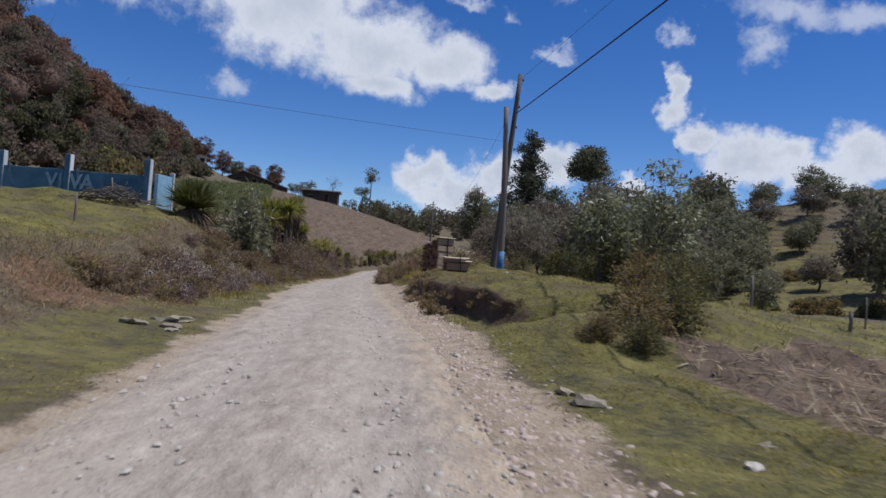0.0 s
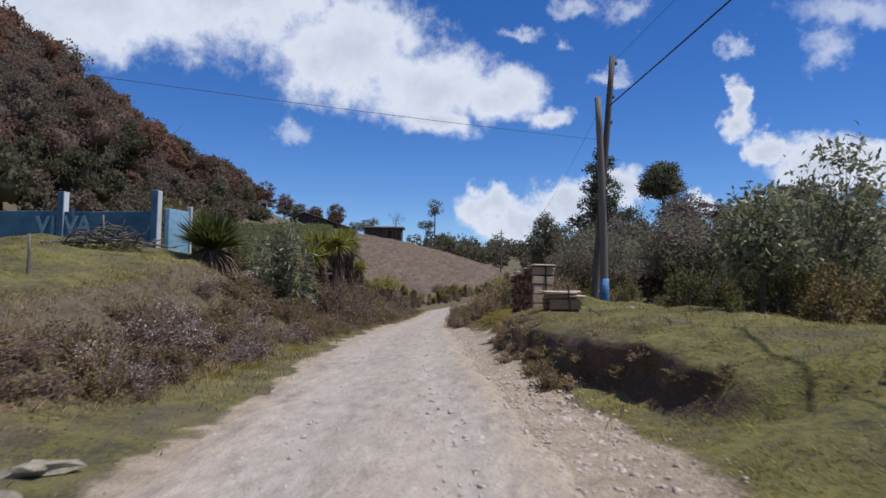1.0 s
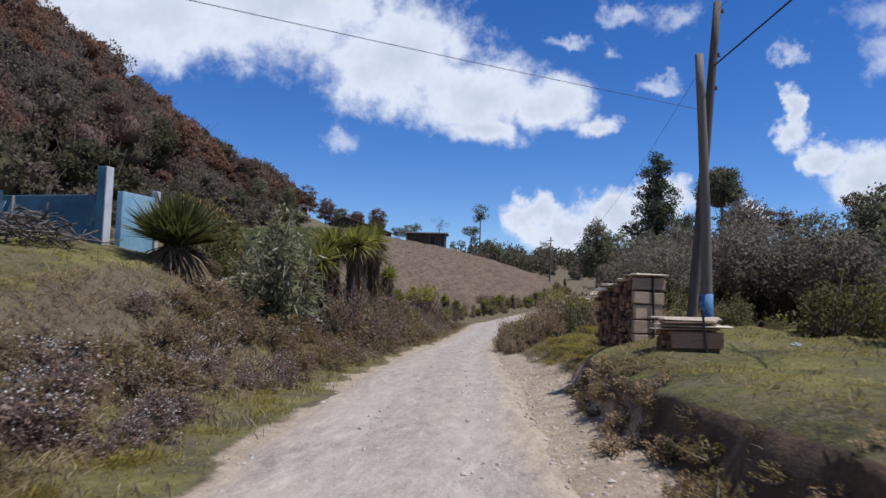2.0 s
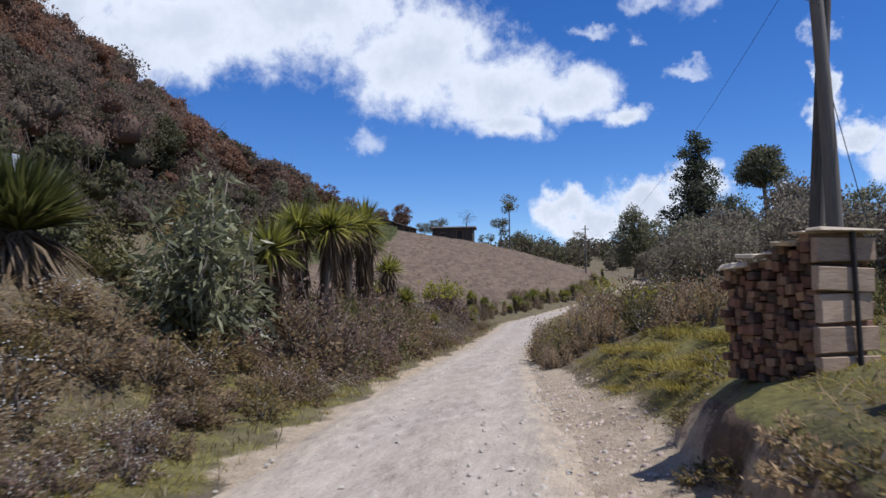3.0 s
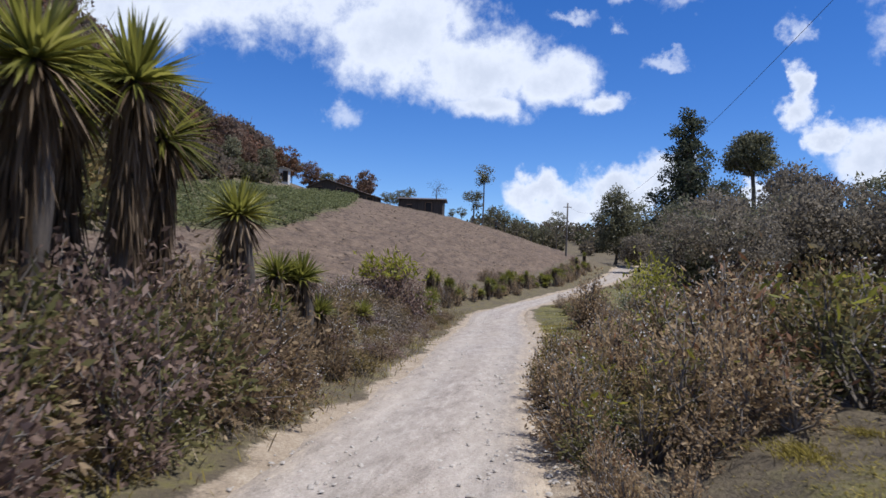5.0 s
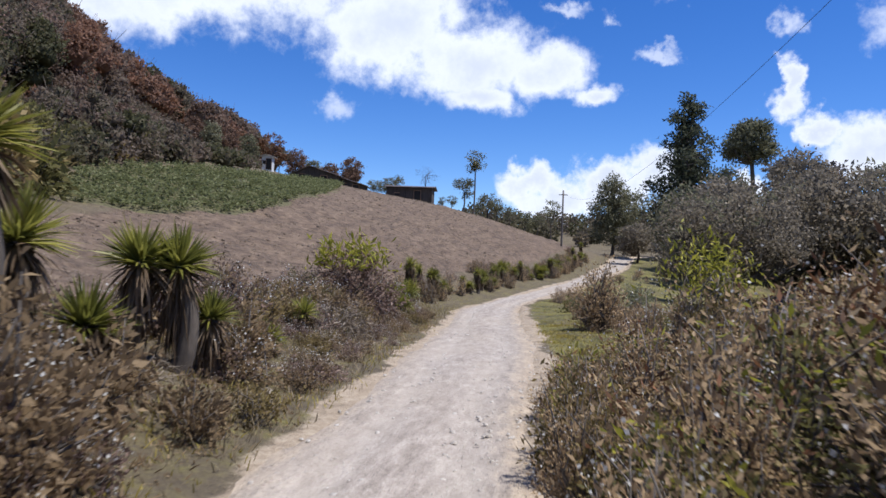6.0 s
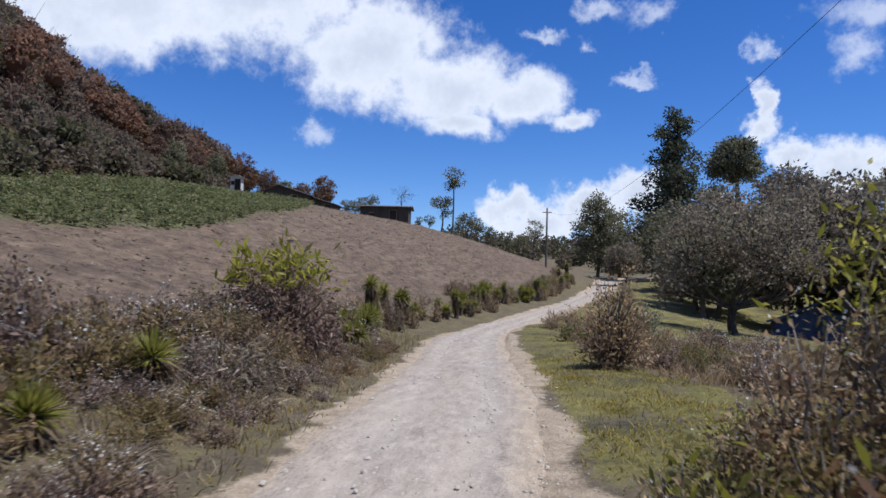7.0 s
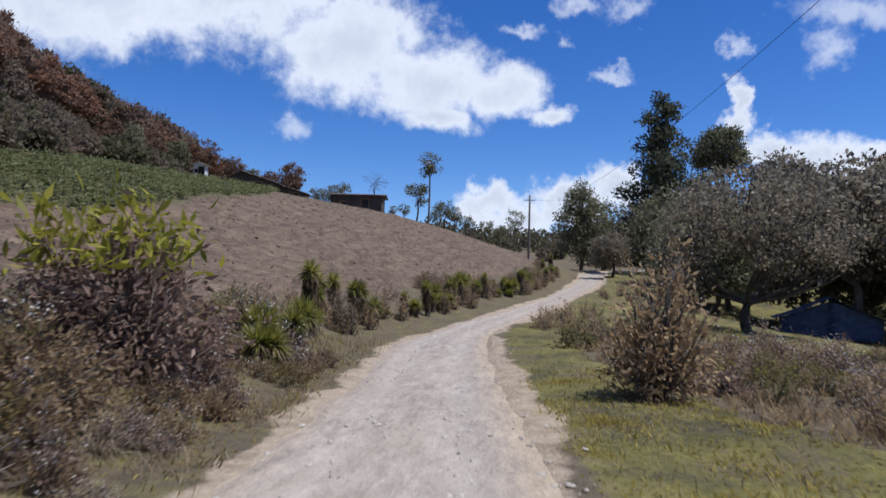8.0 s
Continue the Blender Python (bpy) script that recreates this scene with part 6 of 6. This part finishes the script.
g = np.random.default_rng(320)
n = 10000
y = 4 + 62 * g.random(n) ** 1.4
f = np.where(g.random(n) < 0.6, g.beta(1.3, 1.3, n), np.where(g.random(n) < 0.75, g.normal(0.9, 0.1, n), g.normal(0.5, 0.06, n)))
xl, xr, cz = edges(y)
x = xl + (xr - xl) * f
size = 0.007 + 0.026 * g.random(n) ** 5.0
P = np.stack([x, y, land(x, y, False) + 0.012 + size * 0.15], 1)
V, q = pebble_arrays(g, n, P, size)
tagged(new("road_pebbles", mesh_of("road_pebbles", V, q, mat="stone")), "loose pebbles and crushed stone on the road", "pebbles", kind="stuff")
n = 4000
y = 4 + 30 * g.random(n) ** 1.7
x = np.interp(y, *RIGHT_T) + g.normal(0.3, 0.32, n)
size = 0.008 + 0.03 * g.random(n) ** 4
V, q = pebble_arrays(g, n, np.stack([x, y, np.maximum(land(x, y), land(x, y, False)) + size * 0.15], 1), size)
tagged(new("shoulder_rubble", mesh_of("shoulder_rubble", V, q, mat="rubble")), "pinkish broken rubble along the sandy shoulder", "rubble", kind="stuff")
x, y, g2 = clods(9000, 321)
size = 0.03 + 0.07 * g2.random(len(x)) ** 2
V, q = pebble_arrays(g2, len(x), np.stack([x, y, land(x, y) + size * 0.2], 1), size)
tagged(new("soil_clods", mesh_of("soil_clods", V, q, mat="adobe")), "brown clods on the tilled slope", "soil", kind="stuff")

rocks = [(1.08, 9.9, 0.14, "pale_rock"), (0.95, 10.4, 0.09, "pale_rock"), (-4.45, 14.3, 0.2, "bleached_rock"), (-4.2, 13.6, 0.16, "bleached_rock"), (-4.05, 13.2, 0.1, "bleached_rock"), (-4.75, 13.5, 0.15, "bleached_rock"), (-7.2, 44.4, 0.09, "pale_rock"), (-7.3, 48.1, 0.1, "pale_rock"),
         (-0.1, 12.9, 0.06, "stone"), (-3.35, 44.6, 0.07, "pale_rock"), (1.6, 26.1, 0.06, "whitewash"), (1.35, 25.5, 0.09, "bark"), (1.9, 8.2, 0.07, "stone"), (2.3, 8.9, 0.06, "pale_rock")]
for k, (x, y, r, mat) in enumerate(rocks):
    me = bpy.data.meshes.new("rock")
    bm = stone_mesh(330 + k, 0.75, 0.6)
    bm.to_mesh(me)
    bm.free()
    me.materials.append(M[mat])
    ob = tagged(new("rock", me), {"pale_rock": "pale weathered rock on the verge", "bleached_rock": "bleached flat rock lying on the grassy verge", "whitewash": "small white scrap lying on the turf", "bark": "dark clod lying on the turf"}.get(mat, "grey stone beside the road"), "rock", "rocks on the verge")
    ob.matrix_basis = Matrix.LocRotScale((x, y, ground_z(x, y) + r * 0.12), Euler((0.1 * k % 0.3, 0, k * 1.9)), (r * 1.25, r * 1.1, r * (0.62 if mat == "bleached_rock" else 1.0)))


# ---- things made by hand ----
def block(bm, lo, hi, bevel=0.0, jitter=0.0, seed=0):
    """A box from lo to hi inside bm, its edges worn by a bevel."""
    r = bmesh.ops.create_cube(bm, size=1.0)
    g = random.Random(seed)
    for v in r["verts"]:
        v.co = Vector([lo[i] + (hi[i] - lo[i]) * (v.co[i] + 0.5) + g.uniform(-jitter, jitter) for i in range(3)])
    if bevel:
        es = list({e for v in r["verts"] for e in v.link_edges})
        bmesh.ops.bevel(bm, geom=es, offset=bevel, segments=1, affect="EDGES")
    return bm


def beam(name, a, b, size, mat, parent=None, label="", seed=0):
    """A squared or split piece of timber from a to b."""
    a, b = Vector(a), Vector(b)
    bm = block(bmesh.new(), (-size[0] / 2, -size[1] / 2, 0), (size[0] / 2, size[1] / 2, (b - a).length), 0.006, size[0] * 0.12, seed)
    turn = (b - a).to_track_quat("Z", "Y").to_matrix().to_4x4()
    bmesh.ops.transform(bm, matrix=Matrix.Translation(a) @ turn, verts=bm.verts)
    return part(name, bm, mat, parent, label)


def round_part(name, pts, radii, mat, parent, label="", sides=10):
    return link(name, mesh_of(name, *tube(pts, radii, sides), mat=mat, smooth=True), parent, label)


# The blue garden wall: panels between taller posts, one side turning back up the slope.
wall = thing("garden_wall")
WZ = 2.62
posts = [(-11.08, 28.8), (-14.1, 29.17), (-16.7, 29.5), (-19.6, 29.85), (-22.5, 30.2)]
for k, (x, y) in enumerate(posts):
    part("post", block(bmesh.new(), (x - 0.09, y - 0.12, WZ - 0.6), (x + 0.09, y + 0.12, WZ + 1.42), 0.012, 0.006, k), "blue_wall", wall)
    # A thin white strip along the post's +x side.
    part("post_edge", block(bmesh.new(), (x + 0.093, y - 0.12, WZ - 0.3), (x + 0.125, y + 0.12, WZ + 1.425), 0.004, 0.0, k), "wall_white", wall, "white right-hand post edge")
for k in range(4):
    (x1, y1), (x0, y0) = posts[k], posts[k + 1]
    bm = block(bmesh.new(), (0, -0.07, -0.8), (math.hypot(x1 - x0, y1 - y0) - 0.24, 0.07, 0.84 + 0.04 * (k % 2)), 0.01, 0.004, 9 + k)
    bmesh.ops.transform(bm, matrix=pose(x0 + 0.12, y0 - 0.015, WZ, 0, 0, math.degrees(math.atan2(y1 - y0, x1 - x0))), verts=bm.verts)
    part("panel", bm, "blue_wall", wall)
    if k < 2:
        for sgn in (0.12, 0.97):
            bm = bmesh.new()
            for i in range(7):
                a0, a1 = 1.1 * i / 7, 1.1 * (i + 1) / 7
                c = posts[k + 1][0] + (x1 - x0) * sgn
                sweep = 1 if sgn < 0.5 else -1
                p = [(c + sweep * 0.42 * (1 - math.cos(a)), 0.95 - 0.85 * math.sin(a)) for a in (a0, a1)]
                vs = [bm.verts.new((px + dx, y0 + (y1 - y0) * (px - x0) / (x1 - x0) - 0.092 + 0.0 * dx, WZ + pz)) for px, pz, dx in ((*p[0], 0), (*p[0], 0.11), (*p[1], 0.11), (*p[1], 0))]
                bm.faces.new(vs)
            bmesh.ops.solidify(bm, geom=list(bm.faces), thickness=0.004)
            part("painted_scroll", bm, "wall_letter", wall, "faded pale painted scroll")
# This panel faces the sun; its paler blue has that light painted in.
side = block(bmesh.new(), (-0.07, 0, -0.8), (0.07, 1.05, 0.95), 0.01, 0.004, 31)
bmesh.ops.transform(side, matrix=pose(-10.84, 29.0, WZ, 0, 0, -6), verts=side.verts)
part("panel", side, "wall_sunlit", wall, "blue side panel, painted paler for the sunlight on it")
part("post", block(bmesh.new(), (-10.8, 30.12, WZ - 0.5), (-10.66, 30.26, WZ + 1.12), 0.01, 0.004, 33), "wall_white", wall)
tagged(wall, "weathered blue garden wall with taller white-edged posts", "wall")


def lettering(text, x, y, z, size, turn, mat, parent):
    cu = bpy.data.curves.new("lettering", "FONT")
    cu.body, cu.size, cu.extrude, cu.offset, cu.align_x = text, size, 0.003, 0.018, "CENTER"
    ob = new("lettering", cu)
    dg = bpy.context.evaluated_depsgraph_get()
    me = bpy.data.meshes.new_from_object(ob.evaluated_get(dg))
    bpy.data.objects.remove(ob)
    me.materials.clear()
    me.materials.append(M[mat])
    out = link("lettering", me, parent, "faded pale painted word")
    out.matrix_basis = pose(x, y, z, 90, 0, turn)
    return out


for k, (c, x) in enumerate((("V", -14.66), ("I", -14.32), ("V", -13.74), ("A", -13.3))):
    lettering(c, x, 29.15 + (-13.98 - x) * 0.12 - 0.1, WZ + 0.2, 0.74, -6.9, "wall_letter", wall)

# Brushwood heap in front of it.
heap_ob = thing("brushwood_heap", (-11.3, 26.9, ground_z(-11.3, 26.9)))
g = np.random.default_rng(340)
for k in range(150):
    a = g.normal(size=2) * [0.62, 0.3]
    hgt = max(0.03, 0.5 * math.exp(-(a[0] / 0.8) ** 2) * g.random())
    d = np.array([g.normal(), 0.5 * g.normal(), 0.16 * g.normal()])
    d /= np.linalg.norm(d)
    L = g.uniform(0.3, 0.85)
    c = np.array([a[0], a[1], hgt + 0.05])
    bend = g.normal(size=3) * 0.12
    p = np.stack([c - d * L / 2, c + bend * 0.5, c + d * L / 2 + bend * 0.2])
    p[:, 2] = np.maximum(p[:, 2], 0.0)
    round_part("branch", p, np.array([1.0, 0.8, 0.5]) * g.uniform(0.01, 0.028), "dead_wood", heap_ob, sides=6)
tagged(heap_ob, "heap of bleached grey cut branches on the turf", "brushwood")

# Leaning utility poles with their cables.
pole = thing("utility_pole", (2.03, 34.6, 0))
gz0 = ground_z(2.03, 34.6)
f = np.linspace(0, 1, 9)[:, None]
line = np.array([0, 0, gz0 - 0.4]) + (np.array([-0.27, 0, 8.15]) - np.array([0, 0, gz0 - 0.4])) * f + np.array([0.05, 0, 0]) * np.sin(f * 3.1)
round_part("shaft", line, np.linspace(0.15, 0.105, 9), "pole_wood", pole, sides=14)
round_part("painted_base", np.array([[0.0, 0, gz0 - 0.1], [-0.006, 0, gz0 + 0.5], [-0.014, 0, gz0 + 1.0]]), [0.157, 0.155, 0.152], "pole_paint", pole, "flaking blue paint", 14)
tagged(pole, "weathered wooden pole with a blue-painted base", "utility pole", "utility poles by the road")
pole2 = thing("utility_pole", (1.7, 35.2, 0))
gz1 = ground_z(1.7, 35.2)
line = np.array([0, 0, gz1 - 0.4]) + (np.array([0.62, -0.1, 9.75]) - np.array([0, 0, gz1 - 0.4])) * f
round_part("shaft", line, np.linspace(0.14, 0.1, 9), "pole_wood", pole2, sides=14)
for z in (9.5, 8.3, 7.4):
    k = (z - gz1) / (9.75 - gz1)
    bm = bmesh.new()
    bmesh.ops.create_cone(bm, segments=10, radius1=0.05, radius2=0.03, depth=0.1, cap_ends=True)
    bmesh.ops.translate(bm, verts=bm.verts, vec=(0.62 * k + 0.14, -0.1 * k, z))
    part("insulator", bm, "cable", pole2)
tagged(pole2, "leaning dark wooden pole with insulators", "utility pole", "utility poles by the road")


def cable(label, a, b, sag, r):
    f = np.linspace(0, 1, 40)[:, None]
    pts = np.array(a) + (np.array(b) - np.array(a)) * f - np.array([0, 0, sag]) * 4 * f * (1 - f)
    ob = tagged(new("overhead_cable", mesh_of("overhead_cable", *tube(pts, np.full(40, r), 6), mat="cable", smooth=True)), label, "cable")
    return ob


cable("black overhead cable running above the verge", (2.24, 35.1, 8.0), (12.6, -34.0, 8.6), 0.35, 0.022)
cable("thin overhead wire crossing the road", (1.95, 34.6, 6.65), (-24.0, 0.8, 3.1), 0.25, 0.006)
cable("thin overhead wire above the cable", (2.3, 35.1, 9.5), (14.0, -34.0, 10.6), 0.4, 0.006)
cable("thin stay wire from pole to ground", (1.9, 34.6, 5.6), (2.75, 34.2, ground_z(2.75, 34.2)), 0.0, 0.008)

cable("thin overhead cable running on along the road", (2.0, 34.9, 8.1), (-3.05, 120.0, ground_z(-3.05, 120.0) + 6.2), 3.0, 0.006)

far_pole = thing("utility_pole", (-3.05, 120.0, ground_z(-3.05, 120.0)))
round_part("shaft", np.array([[0, 0, -0.3], [0, 0, 3.0], [0, 0, 6.4]]), [0.13, 0.11, 0.09], "pole_wood", far_pole)
round_part("crossarm", np.array([[-0.5, 0, 5.9], [0.5, 0, 5.9]]), [0.05, 0.05], "pole_wood", far_pole)
tagged(far_pole, "thin wooden pole near the ridge", "utility pole")

# Woodpiles on the mound: split billets laid across, slabs in front, pale boards on top.
g = np.random.default_rng(350)


def woodpile(name, label, place, turn, wide, deep, high, step, fall=0.1):
    """Split billets laid across in rows; the near corner stands at place."""
    ob = thing(name, place, turn)
    y, k = 0.04, 0
    while y < deep:
        z, w_ = -0.05, g.uniform(*step)
        while z < high * (1 - fall * y / deep) - 0.03:
            h_ = g.uniform(0.05, 0.1)
            e0, e1 = g.uniform(-0.06, 0.05, 2)
            beam("billet", (e0, y + w_ / 2 + g.uniform(-0.01, 0.01), z + h_ / 2), (wide + e1, y + w_ / 2 + g.uniform(-0.02, 0.02), z + h_ / 2 + g.uniform(-0.012, 0.012)), (w_ * 0.94, h_ * 0.93), ("board", "billet_red", "billet_dark", "board", "billet_red")[k % 5], ob, seed=k)
            z += h_
            k += 1
        y += w_
    return tagged(ob, label, "woodpile")


pile = woodpile("woodpile", "strapped pile of split reddish-brown firewood", (-0.6, 26.45, ground_z(-0.55, 26.9)), 34, 0.58, 0.88, 1.05, (0.05, 0.09), 0.26)
for i in range(8):
    y = -0.02 + 0.118 * i + g.uniform(-0.02, 0.02)
    z = 1.075 - 0.31 * y + 0.028 * (i % 2)
    beam("top_board", (-0.05 + g.uniform(-0.07, 0.06), y, z), (0.62 + g.uniform(-0.1, 0.08), y + g.uniform(-0.05, 0.05), z + g.uniform(-0.015, 0.03)), (g.uniform(0.12, 0.2), 0.024), "pale_board", pile, "sun-bleached board on top", 60 + i)
z = -0.03
for i in range(5):
    h_ = (0.22, 0.21, 0.24, 0.2, 0.2)[i]
    beam("slab", (g.uniform(-0.03, 0.02), g.uniform(-0.015, 0.015), z + h_ / 2), (0.58 + g.uniform(-0.04, 0.03), g.uniform(-0.015, 0.015), z + h_ / 2 + g.uniform(-0.015, 0.015)), (0.06, h_ * 0.88), "tan_board", pile, "pale tan sawn slab end", 80 + i)
    z += h_
beam("stake", (0.36, -0.055, -0.2), (0.31, -0.05, 1.14), (0.035, 0.03), "strap", pile, "dark upright stake", 90)
pile2 = woodpile("woodpile", "low pile of boards and split wood on the turf", (-0.3, 24.75, ground_z(0.05, 25.0)), 9, 0.64, 0.5, 0.24, (0.1, 0.16))
beam("slab", (0.0, 0.0, 0.1), (0.66, 0.0, 0.11), (0.05, 0.2), "board", pile2, "weathered grey-brown front board", 94)
for layer in range(4):
    for i in range(3):
        z = 0.235 + 0.042 * layer
        beam("plank", (-0.1 + g.uniform(-0.14, 0.1), 0.06 + i * 0.18 + g.uniform(-0.03, 0.03), z), (0.68 + g.uniform(-0.12, 0.1), 0.06 + i * 0.18 + g.uniform(-0.06, 0.06), z + g.uniform(0, 0.012)), (g.uniform(0.12, 0.18), 0.028), ("tan_board", "pale_board", "board", "pale_board")[layer], pile2, "sun-bleached plank" if layer % 2 else "", 95 + layer * 3 + i)
beam("stake", (0.44, -0.06, -0.15), (0.37, -0.05, 0.5), (0.03, 0.028), "strap", pile2, "dark upright stake", 99)

# Posts.
for x, y, h, r, lab in ((-10.15, 22.2, 0.75, 0.032, "short dark wooden post on the turf"), (9.8, 27.2, 1.3, 0.045, "thin fence post standing in the meadow"), (11.6, 24.5, 0.6, 0.06, "short dark post at the maize field"), (15.5, 30.5, 1.2, 0.04, "thin fence post standing in the meadow")):
    z = ground_z(x, y)
    ob = tagged(new("fence_post", mesh_of("fence_post", *tube([[x, y, z - 0.15], [x + 0.02, y, z + h * 0.5], [x - 0.01, y + 0.01, z + h]], [r, r * 0.95, r * 0.85], 8), mat="pole_wood", smooth=True)), lab, "post", "old posts")

# Blue-sheeted shelter under the trees.
shelter = thing("blue_shelter", (16.0, 97.0, ground_z(16.0, 97.0)), -16)
for dx, dy in ((-2.9, -1.9), (2.9, -1.9), (-2.9, 1.9), (2.9, 1.9), (0.0, -1.9), (0.0, 1.9)):
    round_part("corner_post" if dx else "ridge_post", np.array([[dx, dy, -0.3], [dx, dy, 1.35 if dx else 2.55]]), [0.07, 0.06], "pole_wood", shelter)
round_part("ridge_pole", np.array([[0, -2.2, 2.56], [0, 2.2, 2.58]]), [0.06, 0.06], "pole_wood", shelter)
for sgn in (-1, 1):
    bm = bmesh.new()
    bmesh.ops.create_grid(bm, x_segments=14, y_segments=14, size=1.0)
    for v in bm.verts:
        u, y = (v.co.x + 1) / 2, v.co.y * 2.35
        v.co = Vector((sgn * 3.3 * u, y, 2.68 - 1.42 * u - 0.1 * math.sin(u * 3.1) + 0.05 * noise.noise(Vector((u * 5, y, sgn)))))
    bmesh.ops.solidify(bm, geom=list(bm.faces), thickness=0.012)
    part("sheet_roof", bm, "blue_sheet", shelter)
bm = bmesh.new()
bmesh.ops.create_grid(bm, x_segments=18, y_segments=8, size=1.0)
for v in bm.verts:
    x = v.co.x * 2.9
    top = 2.45 - 1.12 * abs(v.co.x)
    v.co = Vector((x, -2.0 + 0.07 * noise.noise(v.co * 4), top * (v.co.y + 1) / 2))
bmesh.ops.solidify(bm, geom=list(bm.faces), thickness=0.012)
part("front_sheet", bm, "blue_sheet", shelter)
tagged(shelter, "low shelter hung with dark blue plastic sheet under trees", "shelter")


# Houses on the slope.
def house(name, label, x, y, z, turn, wide, deep, high, wall_mat, roof_mat, pitch=0.5, shift=0.0, gable=True):
    """A low house; its gable, or its eaves when gable is False, faces the front. shift moves the ridge off the middle."""
    ob = thing(name, (x, y, z), turn)
    a, b = (wide, deep) if gable else (deep, wide)
    bm = bmesh.new()
    ring = [(-a / 2, -2.2), (a / 2, -2.2), (a / 2, high), (shift, high + pitch - 0.05), (-a / 2, high)]
    ends = [[bm.verts.new((px, sgn * b / 2, pz)) for px, pz in ring] for sgn in (-1, 1)]
    bm.faces.new(ends[0])
    bm.faces.new(ends[1][::-1])
    for k in range(5):
        n = (k + 1) % 5
        bm.faces.new((ends[0][k], ends[1][k], ends[1][n], ends[0][n]))
    turn_in = Matrix.Identity(4) if gable else pose(0, 0, 0, 0, 0, 90)
    bmesh.ops.transform(bm, matrix=turn_in, verts=bm.verts)
    part("wall", bm, wall_mat, ob)
    e = 0.4
    slope = pitch / (a / 2)
    for sgn in (-1, 1):
        bm = bmesh.new()
        n = max(4, int(b / 0.28))
        for i in range(n):
            y0, y1 = (-b / 2 - e) + (b + 2 * e) * i / n, (-b / 2 - e) + (b + 2 * e) * (i + 1) / n
            for p0, p1, lift0, lift1 in ((y0, (y0 + y1) / 2, 0.0, 0.035), ((y0 + y1) / 2, y1, 0.035, 0.0)):
                bm.faces.new([bm.verts.new(p) for p in ((sgn * (a / 2 + e), p0, high - slope * e + lift0), (sgn * (a / 2 + e), p1, high - slope * e + lift1), (shift, p1, high + pitch + lift1), (shift, p0, high + pitch + lift0))])
        bmesh.ops.remove_doubles(bm, verts=bm.verts, dist=0.001)
        bmesh.ops.solidify(bm, geom=list(bm.faces), thickness=0.05)
        bmesh.ops.transform(bm, matrix=turn_in, verts=bm.verts)
        part("roof", bm, roof_mat, ob)
    f = -deep / 2
    tall = min(1.85, high - 0.1)
    dx = wide * 0.18
    part("door_frame", block(block(block(bmesh.new(), (dx - 0.5, f - 0.05, 0), (dx - 0.42, f - 0.003, tall + 0.08)), (dx + 0.42, f - 0.05, 0), (dx + 0.5, f - 0.003, tall + 0.08)), (dx - 0.42, f - 0.05, tall), (dx + 0.42, f - 0.003, tall + 0.08)), "board", ob)
    part("door", block(bmesh.new(), (dx - 0.415, f - 0.025, 0), (dx + 0.415, f - 0.004, tall - 0.005), 0.005), "dark_gap", ob)
    wx, w0 = -wide * 0.26, max(0.3, high * 0.42)
    win = part("window", block(bmesh.new(), (wx - 0.3, f - 0.02, w0), (wx + 0.3, f - 0.004, w0 + 0.5), 0.005), "dark_gap", ob)
    part("window_frame", block(block(bmesh.new(), (wx - 0.38, f - 0.05, w0 - 0.08), (wx + 0.38, f - 0.021, w0 - 0.003)), (wx - 0.38, f - 0.05, w0 + 0.503), (wx + 0.38, f - 0.021, w0 + 0.58)), "board", win)
    return tagged(ob, label, "house")


house("hut", "small whitewashed hut above the field", -52.1, 152.7, ground_z(-52.1, 152.7) + 0.7, 8, 1.7, 1.6, 2.3, "whitewash", "tin_light", 0.25)
house("shed", "shed roof showing among hillside trees", -66.0, 150.5, 18.4, 14, 5.0, 4.0, 1.8, "adobe", "tin_light", 0.5, gable=False)
house("farmhouse", "dark tin-roofed farmhouse on the crest", -36.0, 131.5, ground_z(-36.0, 131.5) + 0.45, 8, 6.4, 5.0, 0.8, "plank_wall", "tin", 1.15, shift=-0.7)
house("lean_to", "dark lean-to beside the farmhouse", -31.4, 132.5, ground_z(-31.4, 132.5) + 0.4, 6, 3.6, 3.0, 0.8, "plank_wall", "tin", 0.8, shift=-1.2)
house("long_barn", "long low dark barn on the crest", -23.6, 134.0, ground_z(-23.6, 134.0), 4, 6.2, 3.5, 2.3, "plank_wall", "tin", 0.3, gable=False)
